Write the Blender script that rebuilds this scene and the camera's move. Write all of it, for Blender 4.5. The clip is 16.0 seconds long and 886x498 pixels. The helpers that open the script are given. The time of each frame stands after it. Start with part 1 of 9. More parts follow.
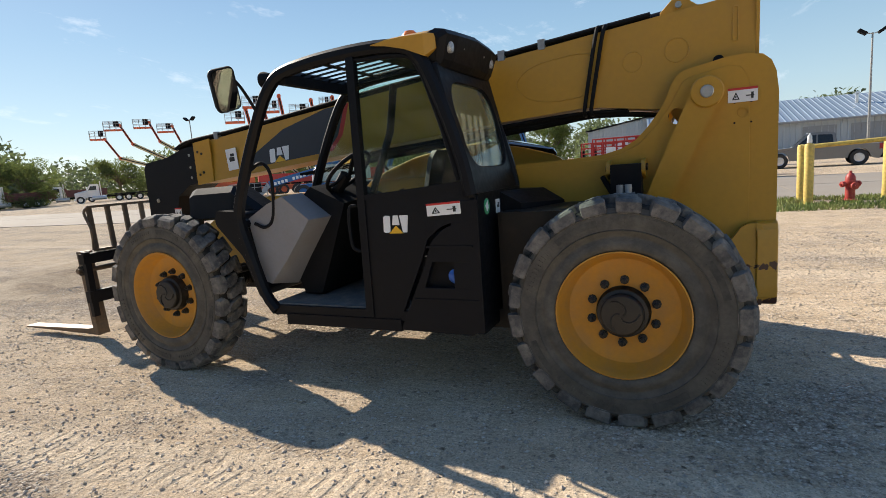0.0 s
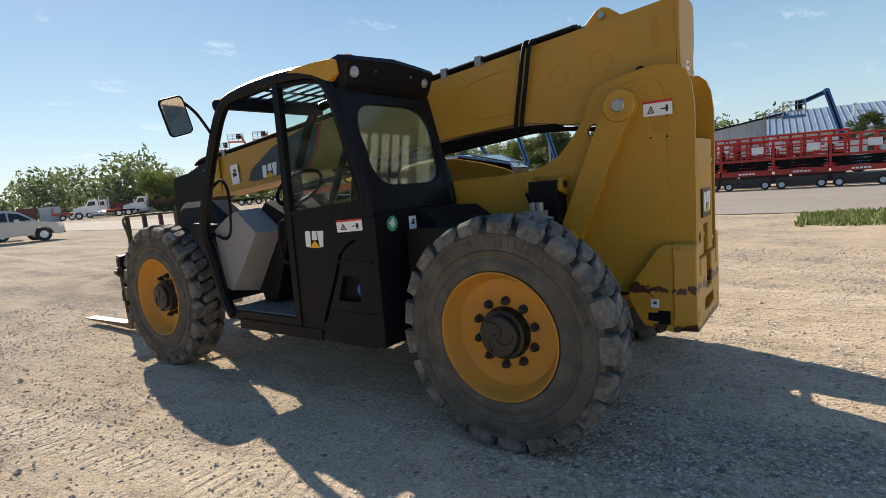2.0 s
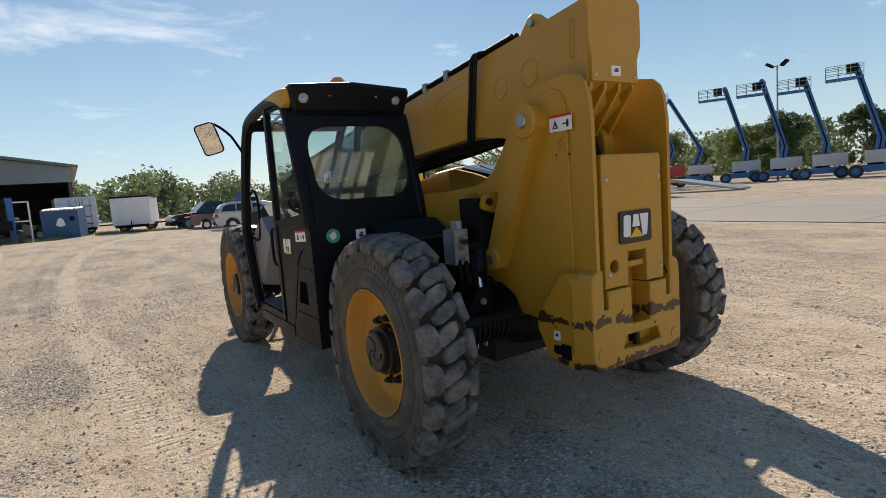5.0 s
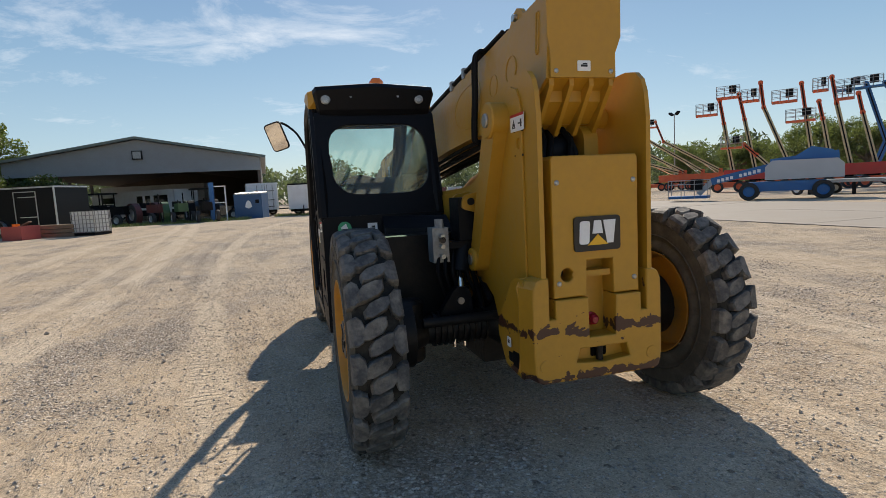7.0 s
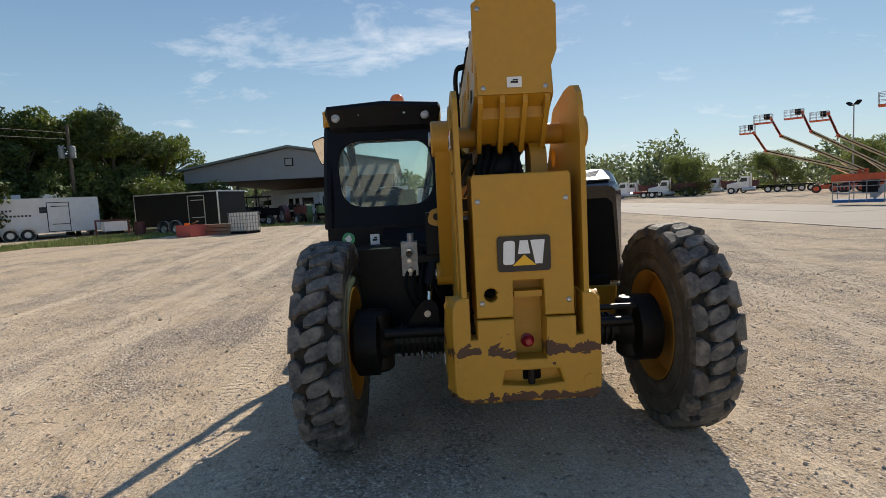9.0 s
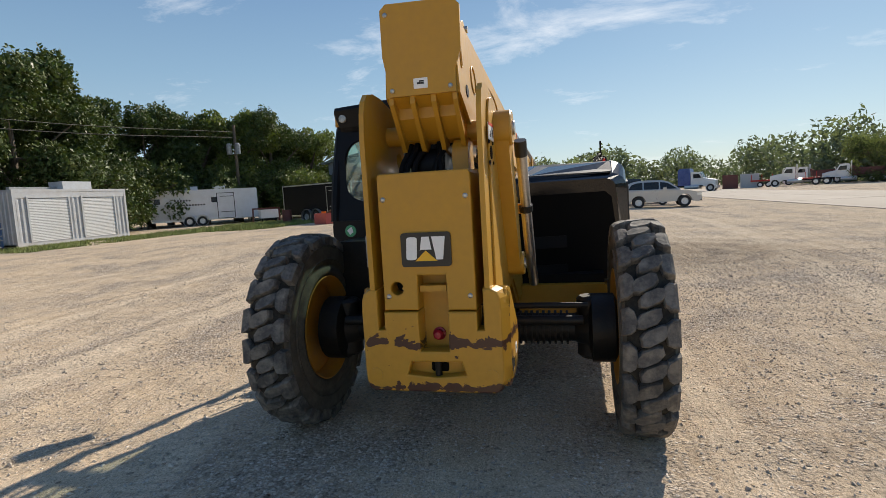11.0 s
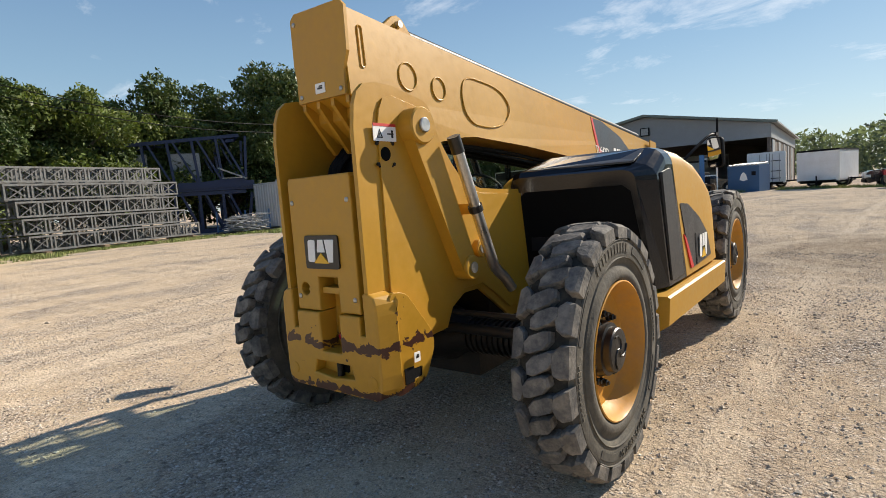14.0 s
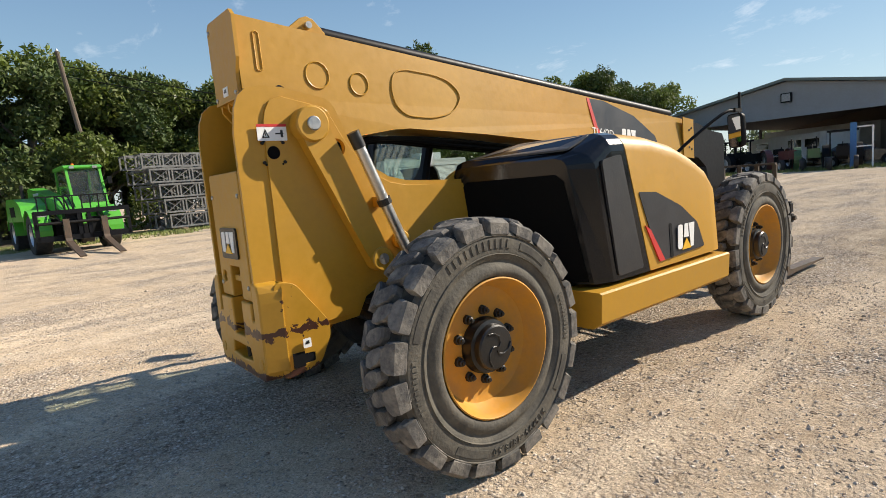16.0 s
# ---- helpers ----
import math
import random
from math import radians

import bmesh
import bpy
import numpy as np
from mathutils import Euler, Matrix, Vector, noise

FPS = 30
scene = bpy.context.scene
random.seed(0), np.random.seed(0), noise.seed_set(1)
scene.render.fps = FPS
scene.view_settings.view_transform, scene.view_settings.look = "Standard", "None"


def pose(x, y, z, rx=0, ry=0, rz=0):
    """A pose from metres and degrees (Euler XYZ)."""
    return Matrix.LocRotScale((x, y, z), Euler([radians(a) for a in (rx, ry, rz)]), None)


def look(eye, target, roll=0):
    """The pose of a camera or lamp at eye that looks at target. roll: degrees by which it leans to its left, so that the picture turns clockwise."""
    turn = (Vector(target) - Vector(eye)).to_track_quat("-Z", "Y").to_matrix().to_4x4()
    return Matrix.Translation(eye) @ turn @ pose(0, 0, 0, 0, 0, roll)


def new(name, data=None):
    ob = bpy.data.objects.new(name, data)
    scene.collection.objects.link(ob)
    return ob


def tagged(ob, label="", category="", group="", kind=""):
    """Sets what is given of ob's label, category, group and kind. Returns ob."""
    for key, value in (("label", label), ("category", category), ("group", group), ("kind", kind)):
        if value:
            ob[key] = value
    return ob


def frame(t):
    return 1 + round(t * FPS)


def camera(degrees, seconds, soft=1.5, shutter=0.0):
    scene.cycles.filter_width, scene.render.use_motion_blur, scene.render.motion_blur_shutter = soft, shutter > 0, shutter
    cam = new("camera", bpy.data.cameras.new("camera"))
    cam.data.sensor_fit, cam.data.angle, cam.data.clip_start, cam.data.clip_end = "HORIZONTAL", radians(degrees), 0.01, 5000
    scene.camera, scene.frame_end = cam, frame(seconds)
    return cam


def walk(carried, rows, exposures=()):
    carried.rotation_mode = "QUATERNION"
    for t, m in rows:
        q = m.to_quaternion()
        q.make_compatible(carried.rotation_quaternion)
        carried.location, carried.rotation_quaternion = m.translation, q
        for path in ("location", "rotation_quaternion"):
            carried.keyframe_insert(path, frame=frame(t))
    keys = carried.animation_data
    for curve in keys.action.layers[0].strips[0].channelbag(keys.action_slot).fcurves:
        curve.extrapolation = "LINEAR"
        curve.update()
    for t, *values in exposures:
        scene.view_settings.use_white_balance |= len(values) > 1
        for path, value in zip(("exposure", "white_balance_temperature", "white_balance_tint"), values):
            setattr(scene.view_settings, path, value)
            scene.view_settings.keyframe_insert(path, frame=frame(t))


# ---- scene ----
cam = camera(78.4, 16.0, 0.85)
METRES, EYE, TILT, LEAN, TURN = 9.202, 1.5, 0.0, 0.0, 25.0
START_X, START_Y = 0.249, -4.143
ROWS = [
    (0.0, 0.0, 0.0, 0.0, -0.63, -8.56, 4.16),
    (0.5, 0.0365, -0.0068, -0.0003, 1.42, -8.25, 4.2),
    (1.0, 0.0661, -0.0036, -0.0011, 3.86, -7.79, 4.26),
    (1.5, 0.0968, 0.0033, 0.0007, 6.85, -7.35, 4.38),
    (2.0, 0.1316, 0.003, -0.0018, 10.38, -7.11, 4.44),
    (2.5, 0.1621, 0.007, -0.0002, 14.19, -7.11, 4.32),
    (3.0, 0.1888, 0.0227, -0.0007, 17.84, -7.21, 4.21),
    (5.5, 0.3364, 0.0761, 0.0005, 36.23, -6.06, 4.08),
    (6.0, 0.357, 0.0933, -0.0008, 40.48, -6.06, 3.73),
    (6.5, 0.3747, 0.1185, -0.0007, 44.79, -6.1, 3.38),
    (7.0, 0.4015, 0.1361, -0.0023, 49.11, -6.07, 2.96),
    (7.5, 0.4264, 0.1522, 0.0009, 53.21, -5.93, 2.72),
    (8.0, 0.4406, 0.1743, -0.0017, 56.95, -5.6, 2.74),
    (8.5, 0.4557, 0.1977, 0.001, 60.31, -5.29, 2.89),
    (11.0, 0.5223, 0.3388, -0.0007, 78.36, -5.58, 3.27),
    (11.5, 0.5205, 0.3627, -0.0029, 82.61, -5.64, 3.42),
    (12.0, 0.5188, 0.389, -0.0017, 86.84, -5.66, 3.41),
    (12.5, 0.5239, 0.424, -0.0025, 90.88, -5.62, 3.39),
    (13.0, 0.5229, 0.4551, -0.0025, 95.03, -5.58, 3.46),
    (13.5, 0.5136, 0.4882, -0.0017, 98.99, -5.58, 3.73),
    (14.0, 0.5098, 0.519, -0.0023, 102.73, -5.68, 4.06),
    (14.5, 0.5077, 0.5543, -0.0003, 106.22, -5.9, 4.39),
    (15.0, 0.4936, 0.5831, -0.0035, 109.5, -6.29, 4.58),
    (15.5, 0.4799, 0.6111, -0.002, 112.65, -6.77, 4.65),
    (16.0, 0.4718, 0.6457, -0.0022, 115.63, -7.14, 4.71),
]
walk(cam, [(t, pose(START_X, START_Y, EYE, TILT, LEAN, TURN) @ pose(METRES * x, METRES * y, METRES * z, 90 + pitch, roll, yaw)) for t, x, y, z, yaw, pitch, roll in ROWS],
     exposures=[(0.0, 0.80), (3.0, 0.70), (5.5, 0.57), (8.5, 0.48), (11.0, 0.52), (13.0, 0.60), (16.0, 0.68)])

# ---- world, sun and exposure ----
SUN_TO = Vector((-1.44, 0.543, 1.0)).normalized()
SUN_EL = math.asin(SUN_TO.z)
SUN_ROT = math.atan2(SUN_TO.x, SUN_TO.y)


def build_world():
    w = bpy.data.worlds.new("sky_world")
    scene.world = w
    w.use_nodes = True
    nt = w.node_tree
    nt.nodes.clear()
    out = nt.nodes.new("ShaderNodeOutputWorld")
    bg = nt.nodes.new("ShaderNodeBackground")
    sky = nt.nodes.new("ShaderNodeTexSky")
    sky.sky_type = "NISHITA"
    sky.sun_disc = False
    sky.sun_elevation = SUN_EL
    sky.sun_rotation = SUN_ROT
    sky.air_density, sky.dust_density, sky.ozone_density = 1.0, 0.25, 3.0
    # thin high cloud streaks
    tc = nt.nodes.new("ShaderNodeTexCoord")
    sep = nt.nodes.new("ShaderNodeSeparateXYZ")
    nt.links.new(tc.outputs["Generated"], sep.inputs[0])
    zc = nt.nodes.new("ShaderNodeMath")
    zc.operation = "MAXIMUM"
    zc.inputs[1].default_value = 0.0
    nt.links.new(sep.outputs[2], zc.inputs[0])
    zs = nt.nodes.new("ShaderNodeMath")
    zs.operation = "ADD"
    zs.inputs[1].default_value = 0.2
    nt.links.new(zc.outputs[0], zs.inputs[0])
    comb = nt.nodes.new("ShaderNodeCombineXYZ")
    for k in (0, 1):
        d = nt.nodes.new("ShaderNodeMath")
        d.operation = "DIVIDE"
        nt.links.new(sep.outputs[k], d.inputs[0])
        nt.links.new(zs.outputs[0], d.inputs[1])
        nt.links.new(d.outputs[0], comb.inputs[k])
    mp = nt.nodes.new("ShaderNodeMapping")
    mp.inputs["Rotation"].default_value = (0, 0, radians(-62))
    mp.inputs["Scale"].default_value = (0.95, 0.62, 1)
    nt.links.new(comb.outputs[0], mp.inputs[0])
    n1 = nt.nodes.new("ShaderNodeTexNoise")
    n1.inputs["Scale"].default_value = 3.6
    n1.inputs["Detail"].default_value = 9
    n1.inputs["Roughness"].default_value = 0.66
    n1.inputs["Distortion"].default_value = 0.35
    nt.links.new(mp.outputs[0], n1.inputs["Vector"])
    # a denser bank of thin cloud low in the west
    off = nt.nodes.new("ShaderNodeVectorMath")
    off.operation = "SUBTRACT"
    off.inputs[1].default_value = (-2.02, -0.26, 0)
    nt.links.new(comb.outputs[0], off.inputs[0])
    sq = nt.nodes.new("ShaderNodeVectorMath")
    sq.operation = "MULTIPLY"
    sq.inputs[1].default_value = (4.0, 1.25, 0)
    nt.links.new(off.outputs[0], sq.inputs[0])
    ln = nt.nodes.new("ShaderNodeVectorMath")
    ln.operation = "LENGTH"
    nt.links.new(sq.outputs[0], ln.inputs[0])
    bank = nt.nodes.new("ShaderNodeMapRange")
    bank.inputs[1].default_value, bank.inputs[2].default_value, bank.inputs[3].default_value, bank.inputs[4].default_value = 0.15, 1.25, 0.24, 0.0
    nt.links.new(ln.outputs["Value"], bank.inputs[0])
    dens = nt.nodes.new("ShaderNodeMath")
    dens.operation = "ADD"
    nt.links.new(n1.outputs[0], dens.inputs[0])
    nt.links.new(bank.outputs[0], dens.inputs[1])
    r = nt.nodes.new("ShaderNodeValToRGB")
    r.color_ramp.elements[0].position, r.color_ramp.elements[1].position = 0.59, 0.92
    nt.links.new(dens.outputs[0], r.inputs[0])
    amt = nt.nodes.new("ShaderNodeMath")
    amt.operation = "MULTIPLY"
    amt.inputs[1].default_value = 0.75
    nt.links.new(r.outputs[0], amt.inputs[0])
    # summer haze evens the sky out
    haze = nt.nodes.new("ShaderNodeMixRGB")
    haze.inputs[0].default_value = 0.68
    band = nt.nodes.new("ShaderNodeValToRGB")
    stops = ((0.0, (0.53, 0.625, 0.64)), (0.10, (0.42, 0.57, 0.655)), (0.22, (0.285, 0.45, 0.595)), (0.38, (0.165, 0.30, 0.50)), (0.6, (0.11, 0.22, 0.44)), (1.0, (0.085, 0.18, 0.40)))
    while len(band.color_ramp.elements) < len(stops):
        band.color_ramp.elements.new(0.5)
    for e, (p, c) in zip(band.color_ramp.elements, stops):
        e.position, e.color = p, (*c, 1)
    nt.links.new(sep.outputs[2], band.inputs[0])
    lift = nt.nodes.new("ShaderNodeVectorMath")
    lift.operation = "SCALE"
    lift.inputs["Scale"].default_value = 10.5
    nt.links.new(band.outputs[0], lift.inputs[0])
    nt.links.new(lift.outputs[0], haze.inputs[2])
    nt.links.new(sky.outputs[0], haze.inputs[1])
    mix = nt.nodes.new("ShaderNodeMixRGB")
    mix.inputs[2].default_value = (10.5, 10.6, 10.8, 1)
    nt.links.new(amt.outputs[0], mix.inputs[0])
    nt.links.new(haze.outputs[0], mix.inputs[1])
    nt.links.new(mix.outputs[0], bg.inputs[0])
    bg.inputs[1].default_value = 0.072
    nt.links.new(bg.outputs[0], out.inputs[0])


build_world()
sun_data = bpy.data.lights.new("sun", "SUN")
sun_data.energy, sun_data.angle, sun_data.color = 5.0, radians(0.55), (1.0, 0.9, 0.76)
sun = new("sun", sun_data)
sun.matrix_world = look((SUN_TO * 50), (0, 0, 0))

# ---- materials ----
def nodes_of(m):
    m.use_nodes = True
    nt = m.node_tree
    return nt, nt.nodes["Principled BSDF"]


def mat(name, col, rough=0.6, metal=0.0, big=1.2, fine=40.0, vary=0.15, tint=None, tint_amt=0.0, bump=0.1,
        bump_scale=None, coat=0.0, spec=0.5, island=False, obj_rand=0.0, rough_vary=0.12, dist=0.01):
    """A painted, plastic or mineral surface: a base colour that drifts at two scales, a second colour (dust, rust, moss)
    in patches, roughness that follows, and fine relief."""
    m = bpy.data.materials.new(name)
    nt, bs = nodes_of(m)
    tc = nt.nodes.new("ShaderNodeTexCoord")
    na = nt.nodes.new("ShaderNodeTexNoise")
    na.inputs["Scale"].default_value, na.inputs["Detail"].default_value = big, 5
    nb = nt.nodes.new("ShaderNodeTexNoise")
    nb.inputs["Scale"].default_value, nb.inputs["Detail"].default_value = fine, 4
    for n in (na, nb):
        nt.links.new(tc.outputs["Object"], n.inputs["Vector"])
    add = nt.nodes.new("ShaderNodeMath")
    add.operation = "ADD"
    nt.links.new(na.outputs[0], add.inputs[0])
    nt.links.new(nb.outputs[0], add.inputs[1])
    src = add.outputs[0]
    if obj_rand or island:
        inf = nt.nodes.new("ShaderNodeNewGeometry" if island else "ShaderNodeObjectInfo")
        mul = nt.nodes.new("ShaderNodeMath")
        mul.operation = "MULTIPLY_ADD"
        mul.inputs[1].default_value = obj_rand
        nt.links.new(inf.outputs["Random Per Island" if island else "Random"], mul.inputs[0])
        sub = nt.nodes.new("ShaderNodeMath")
        sub.operation = "SUBTRACT"
        sub.inputs[1].default_value = obj_rand / 2
        nt.links.new(src, mul.inputs[2])
        nt.links.new(mul.outputs[0], sub.inputs[0])
        src = sub.outputs[0]
    mr = nt.nodes.new("ShaderNodeMapRange")
    mr.inputs[1].default_value, mr.inputs[2].default_value = 0.6, 1.4
    nt.links.new(src, mr.inputs[0])
    mx = nt.nodes.new("ShaderNodeMixRGB")
    c = Vector(col)
    mx.inputs[1].default_value = (*(c * (1 - vary)), 1)
    mx.inputs[2].default_value = (*[min(1, v * (1 + vary)) for v in c], 1)
    nt.links.new(mr.outputs[0], mx.inputs[0])
    last = mx.outputs[0]
    if tint is not None:
        nc = nt.nodes.new("ShaderNodeTexNoise")
        nc.inputs["Scale"].default_value, nc.inputs["Detail"].default_value, nc.inputs["Roughness"].default_value = big * 2.7, 8, 0.65
        nt.links.new(tc.outputs["Object"], nc.inputs["Vector"])
        rp = nt.nodes.new("ShaderNodeMapRange")
        rp.inputs[1].default_value, rp.inputs[2].default_value, rp.inputs[4].default_value = 0.42, 0.72, tint_amt
        nt.links.new(nc.outputs[0], rp.inputs[0])
        m2 = nt.nodes.new("ShaderNodeMixRGB")
        m2.inputs[2].default_value = (*tint, 1)
        nt.links.new(rp.outputs[0], m2.inputs[0])
        nt.links.new(last, m2.inputs[1])
        last = m2.outputs[0]
    nt.links.new(last, bs.inputs["Base Color"])
    rr = nt.nodes.new("ShaderNodeMapRange")
    rr.inputs[1].default_value, rr.inputs[2].default_value = 0.6, 1.4
    rr.inputs[3].default_value, rr.inputs[4].default_value = max(0.02, rough - rough_vary), min(1, rough + rough_vary)
    nt.links.new(src, rr.inputs[0])
    nt.links.new(rr.outputs[0], bs.inputs["Roughness"])
    bs.inputs["Metallic"].default_value = metal
    bs.inputs["Coat Weight"].default_value = coat
    bs.inputs["Coat Roughness"].default_value = 0.15
    bs.inputs["Specular IOR Level"].default_value = spec
    if bump:
        bp = nt.nodes.new("ShaderNodeBump")
        bp.inputs["Strength"].default_value, bp.inputs["Distance"].default_value = bump, dist
        nd = nt.nodes.new("ShaderNodeTexNoise")
        nd.inputs["Scale"].default_value, nd.inputs["Detail"].default_value = bump_scale or fine, 3
        nt.links.new(tc.outputs["Object"], nd.inputs["Vector"])
        nt.links.new(nd.outputs[0], bp.inputs["Height"])
        nt.links.new(bp.outputs[0], bs.inputs["Normal"])
    return m


def glass_mat(name, col, alpha, rough=0.02):
    """Tinted window glass: clear transmission with a dusty film."""
    m = bpy.data.materials.new(name)
    nt, bs = nodes_of(m)
    out = nt.nodes["Material Output"]
    tr = nt.nodes.new("ShaderNodeBsdfTransparent")
    tr.inputs[0].default_value = (*col, 1)
    bs.inputs["Base Color"].default_value = (0.35, 0.36, 0.34, 1)
    bs.inputs["Roughness"].default_value = rough
    gl = nt.nodes.new("ShaderNodeBsdfGlossy")
    gl.inputs["Roughness"].default_value = 0.03
    lw = nt.nodes.new("ShaderNodeLayerWeight")
    lw.inputs[0].default_value = 0.5
    pw = nt.nodes.new("ShaderNodeMath")
    pw.operation = "POWER"
    pw.inputs[1].default_value = 4.0
    nt.links.new(lw.outputs["Facing"], pw.inputs[0])
    fr = nt.nodes.new("ShaderNodeMath")
    fr.operation = "MULTIPLY_ADD"
    fr.inputs[1].default_value, fr.inputs[2].default_value = 0.6, 0.035
    nt.links.new(pw.outputs[0], fr.inputs[0])
    mx = nt.nodes.new("ShaderNodeMixShader")
    nt.links.new(fr.outputs[0], mx.inputs[0])
    nt.links.new(tr.outputs[0], mx.inputs[1])
    nt.links.new(gl.outputs[0], mx.inputs[2])
    tc = nt.nodes.new("ShaderNodeTexCoord")
    ns = nt.nodes.new("ShaderNodeTexNoise")
    ns.inputs["Scale"].default_value, ns.inputs["Detail"].default_value = 2.5, 6
    nt.links.new(tc.outputs["Object"], ns.inputs["Vector"])
    mr = nt.nodes.new("ShaderNodeMapRange")
    mr.inputs[1].default_value, mr.inputs[2].default_value = 0.3, 0.8
    mr.inputs[3].default_value, mr.inputs[4].default_value = alpha * 0.5, alpha * 1.5
    nt.links.new(ns.outputs[0], mr.inputs[0])
    dust = nt.nodes.new("ShaderNodeBsdfDiffuse")
    dust.inputs[0].default_value = (0.4, 0.38, 0.34, 1)
    glow = nt.nodes.new("ShaderNodeBsdfTranslucent")
    glow.inputs[0].default_value = (0.62, 0.6, 0.54, 1)
    film = nt.nodes.new("ShaderNodeMixShader")
    nt.links.new(dust.outputs[0], film.inputs[1])
    nt.links.new(glow.outputs[0], film.inputs[2])
    m2 = nt.nodes.new("ShaderNodeMixShader")
    nt.links.new(mr.outputs[0], m2.inputs[0])
    nt.links.new(mx.outputs[0], m2.inputs[1])
    nt.links.new(film.outputs[0], m2.inputs[2])
    nt.links.new(m2.outputs[0], out.inputs[0])
    return m


def ramp_node(nt, src, stops):
    r = nt.nodes.new("ShaderNodeValToRGB")
    el = r.color_ramp.elements
    while len(el) < len(stops):
        el.new(0.5)
    for e, (p, c) in zip(el, stops):
        e.position, e.color = p, (*c, 1)
    nt.links.new(src, r.inputs[0])
    return r


def noise_node(nt, vec, scale, detail=5, rough=0.55, distort=0.0):
    n = nt.nodes.new("ShaderNodeTexNoise")
    n.inputs["Scale"].default_value, n.inputs["Detail"].default_value = scale, detail
    n.inputs["Roughness"].default_value, n.inputs["Distortion"].default_value = rough, distort
    nt.links.new(vec, n.inputs["Vector"])
    return n.outputs[0]


def math_node(nt, op, a, b=None, c=None):
    n = nt.nodes.new("ShaderNodeMath")
    n.operation = op
    for i, v in enumerate((a, b, c)):
        if v is None:
            continue
        if isinstance(v, (int, float)):
            n.inputs[i].default_value = v
        else:
            nt.links.new(v, n.inputs[i])
    return n.outputs[0]


def range_node(nt, v, a, b, lo=0.0, hi=1.0):
    n = nt.nodes.new("ShaderNodeMapRange")
    n.inputs[1].default_value, n.inputs[2].default_value, n.inputs[3].default_value, n.inputs[4].default_value = a, b, lo, hi
    nt.links.new(v, n.inputs[0])
    return n.outputs[0]


def mixed(nt, kind, fac, a, b):
    n = nt.nodes.new("ShaderNodeMixRGB")
    n.blend_type = kind
    for i, v in enumerate((fac, a, b)):
        if isinstance(v, (int, float)):
            n.inputs[i].default_value = v
        else:
            nt.links.new(v, n.inputs[i])
    return n.outputs[0]


# wheel tracks over the yard, as long arcs: centre x, y, radius, half width, depth, and whether lugs printed it
TRACKS = ((2, -226.25, 222.0, 0.27, 1.0, False), (2, -227.05, 222.0, 0.16, 0.8, False), (-13, 66.92, 70.0, 0.2, 1.0, True), (-1.2, 201.55, 200.0, 0.13, 0.8, False),
          (-14, 54, 61.6, 0.24, 0.8, False), (-20, -90, 81.0, 0.15, 0.7, True), (-20, -90, 95.5, 0.3, 0.8, False), (-9.0, 2.7, 1.35, 0.2, 1.0, True),
          (-9.2, 2.75, 2.2, 0.22, 1.0, False), (-10.4, 3.4, 1.9, 0.2, 0.8, True), (10, 60, 56.2, 0.2, 0.6, False))


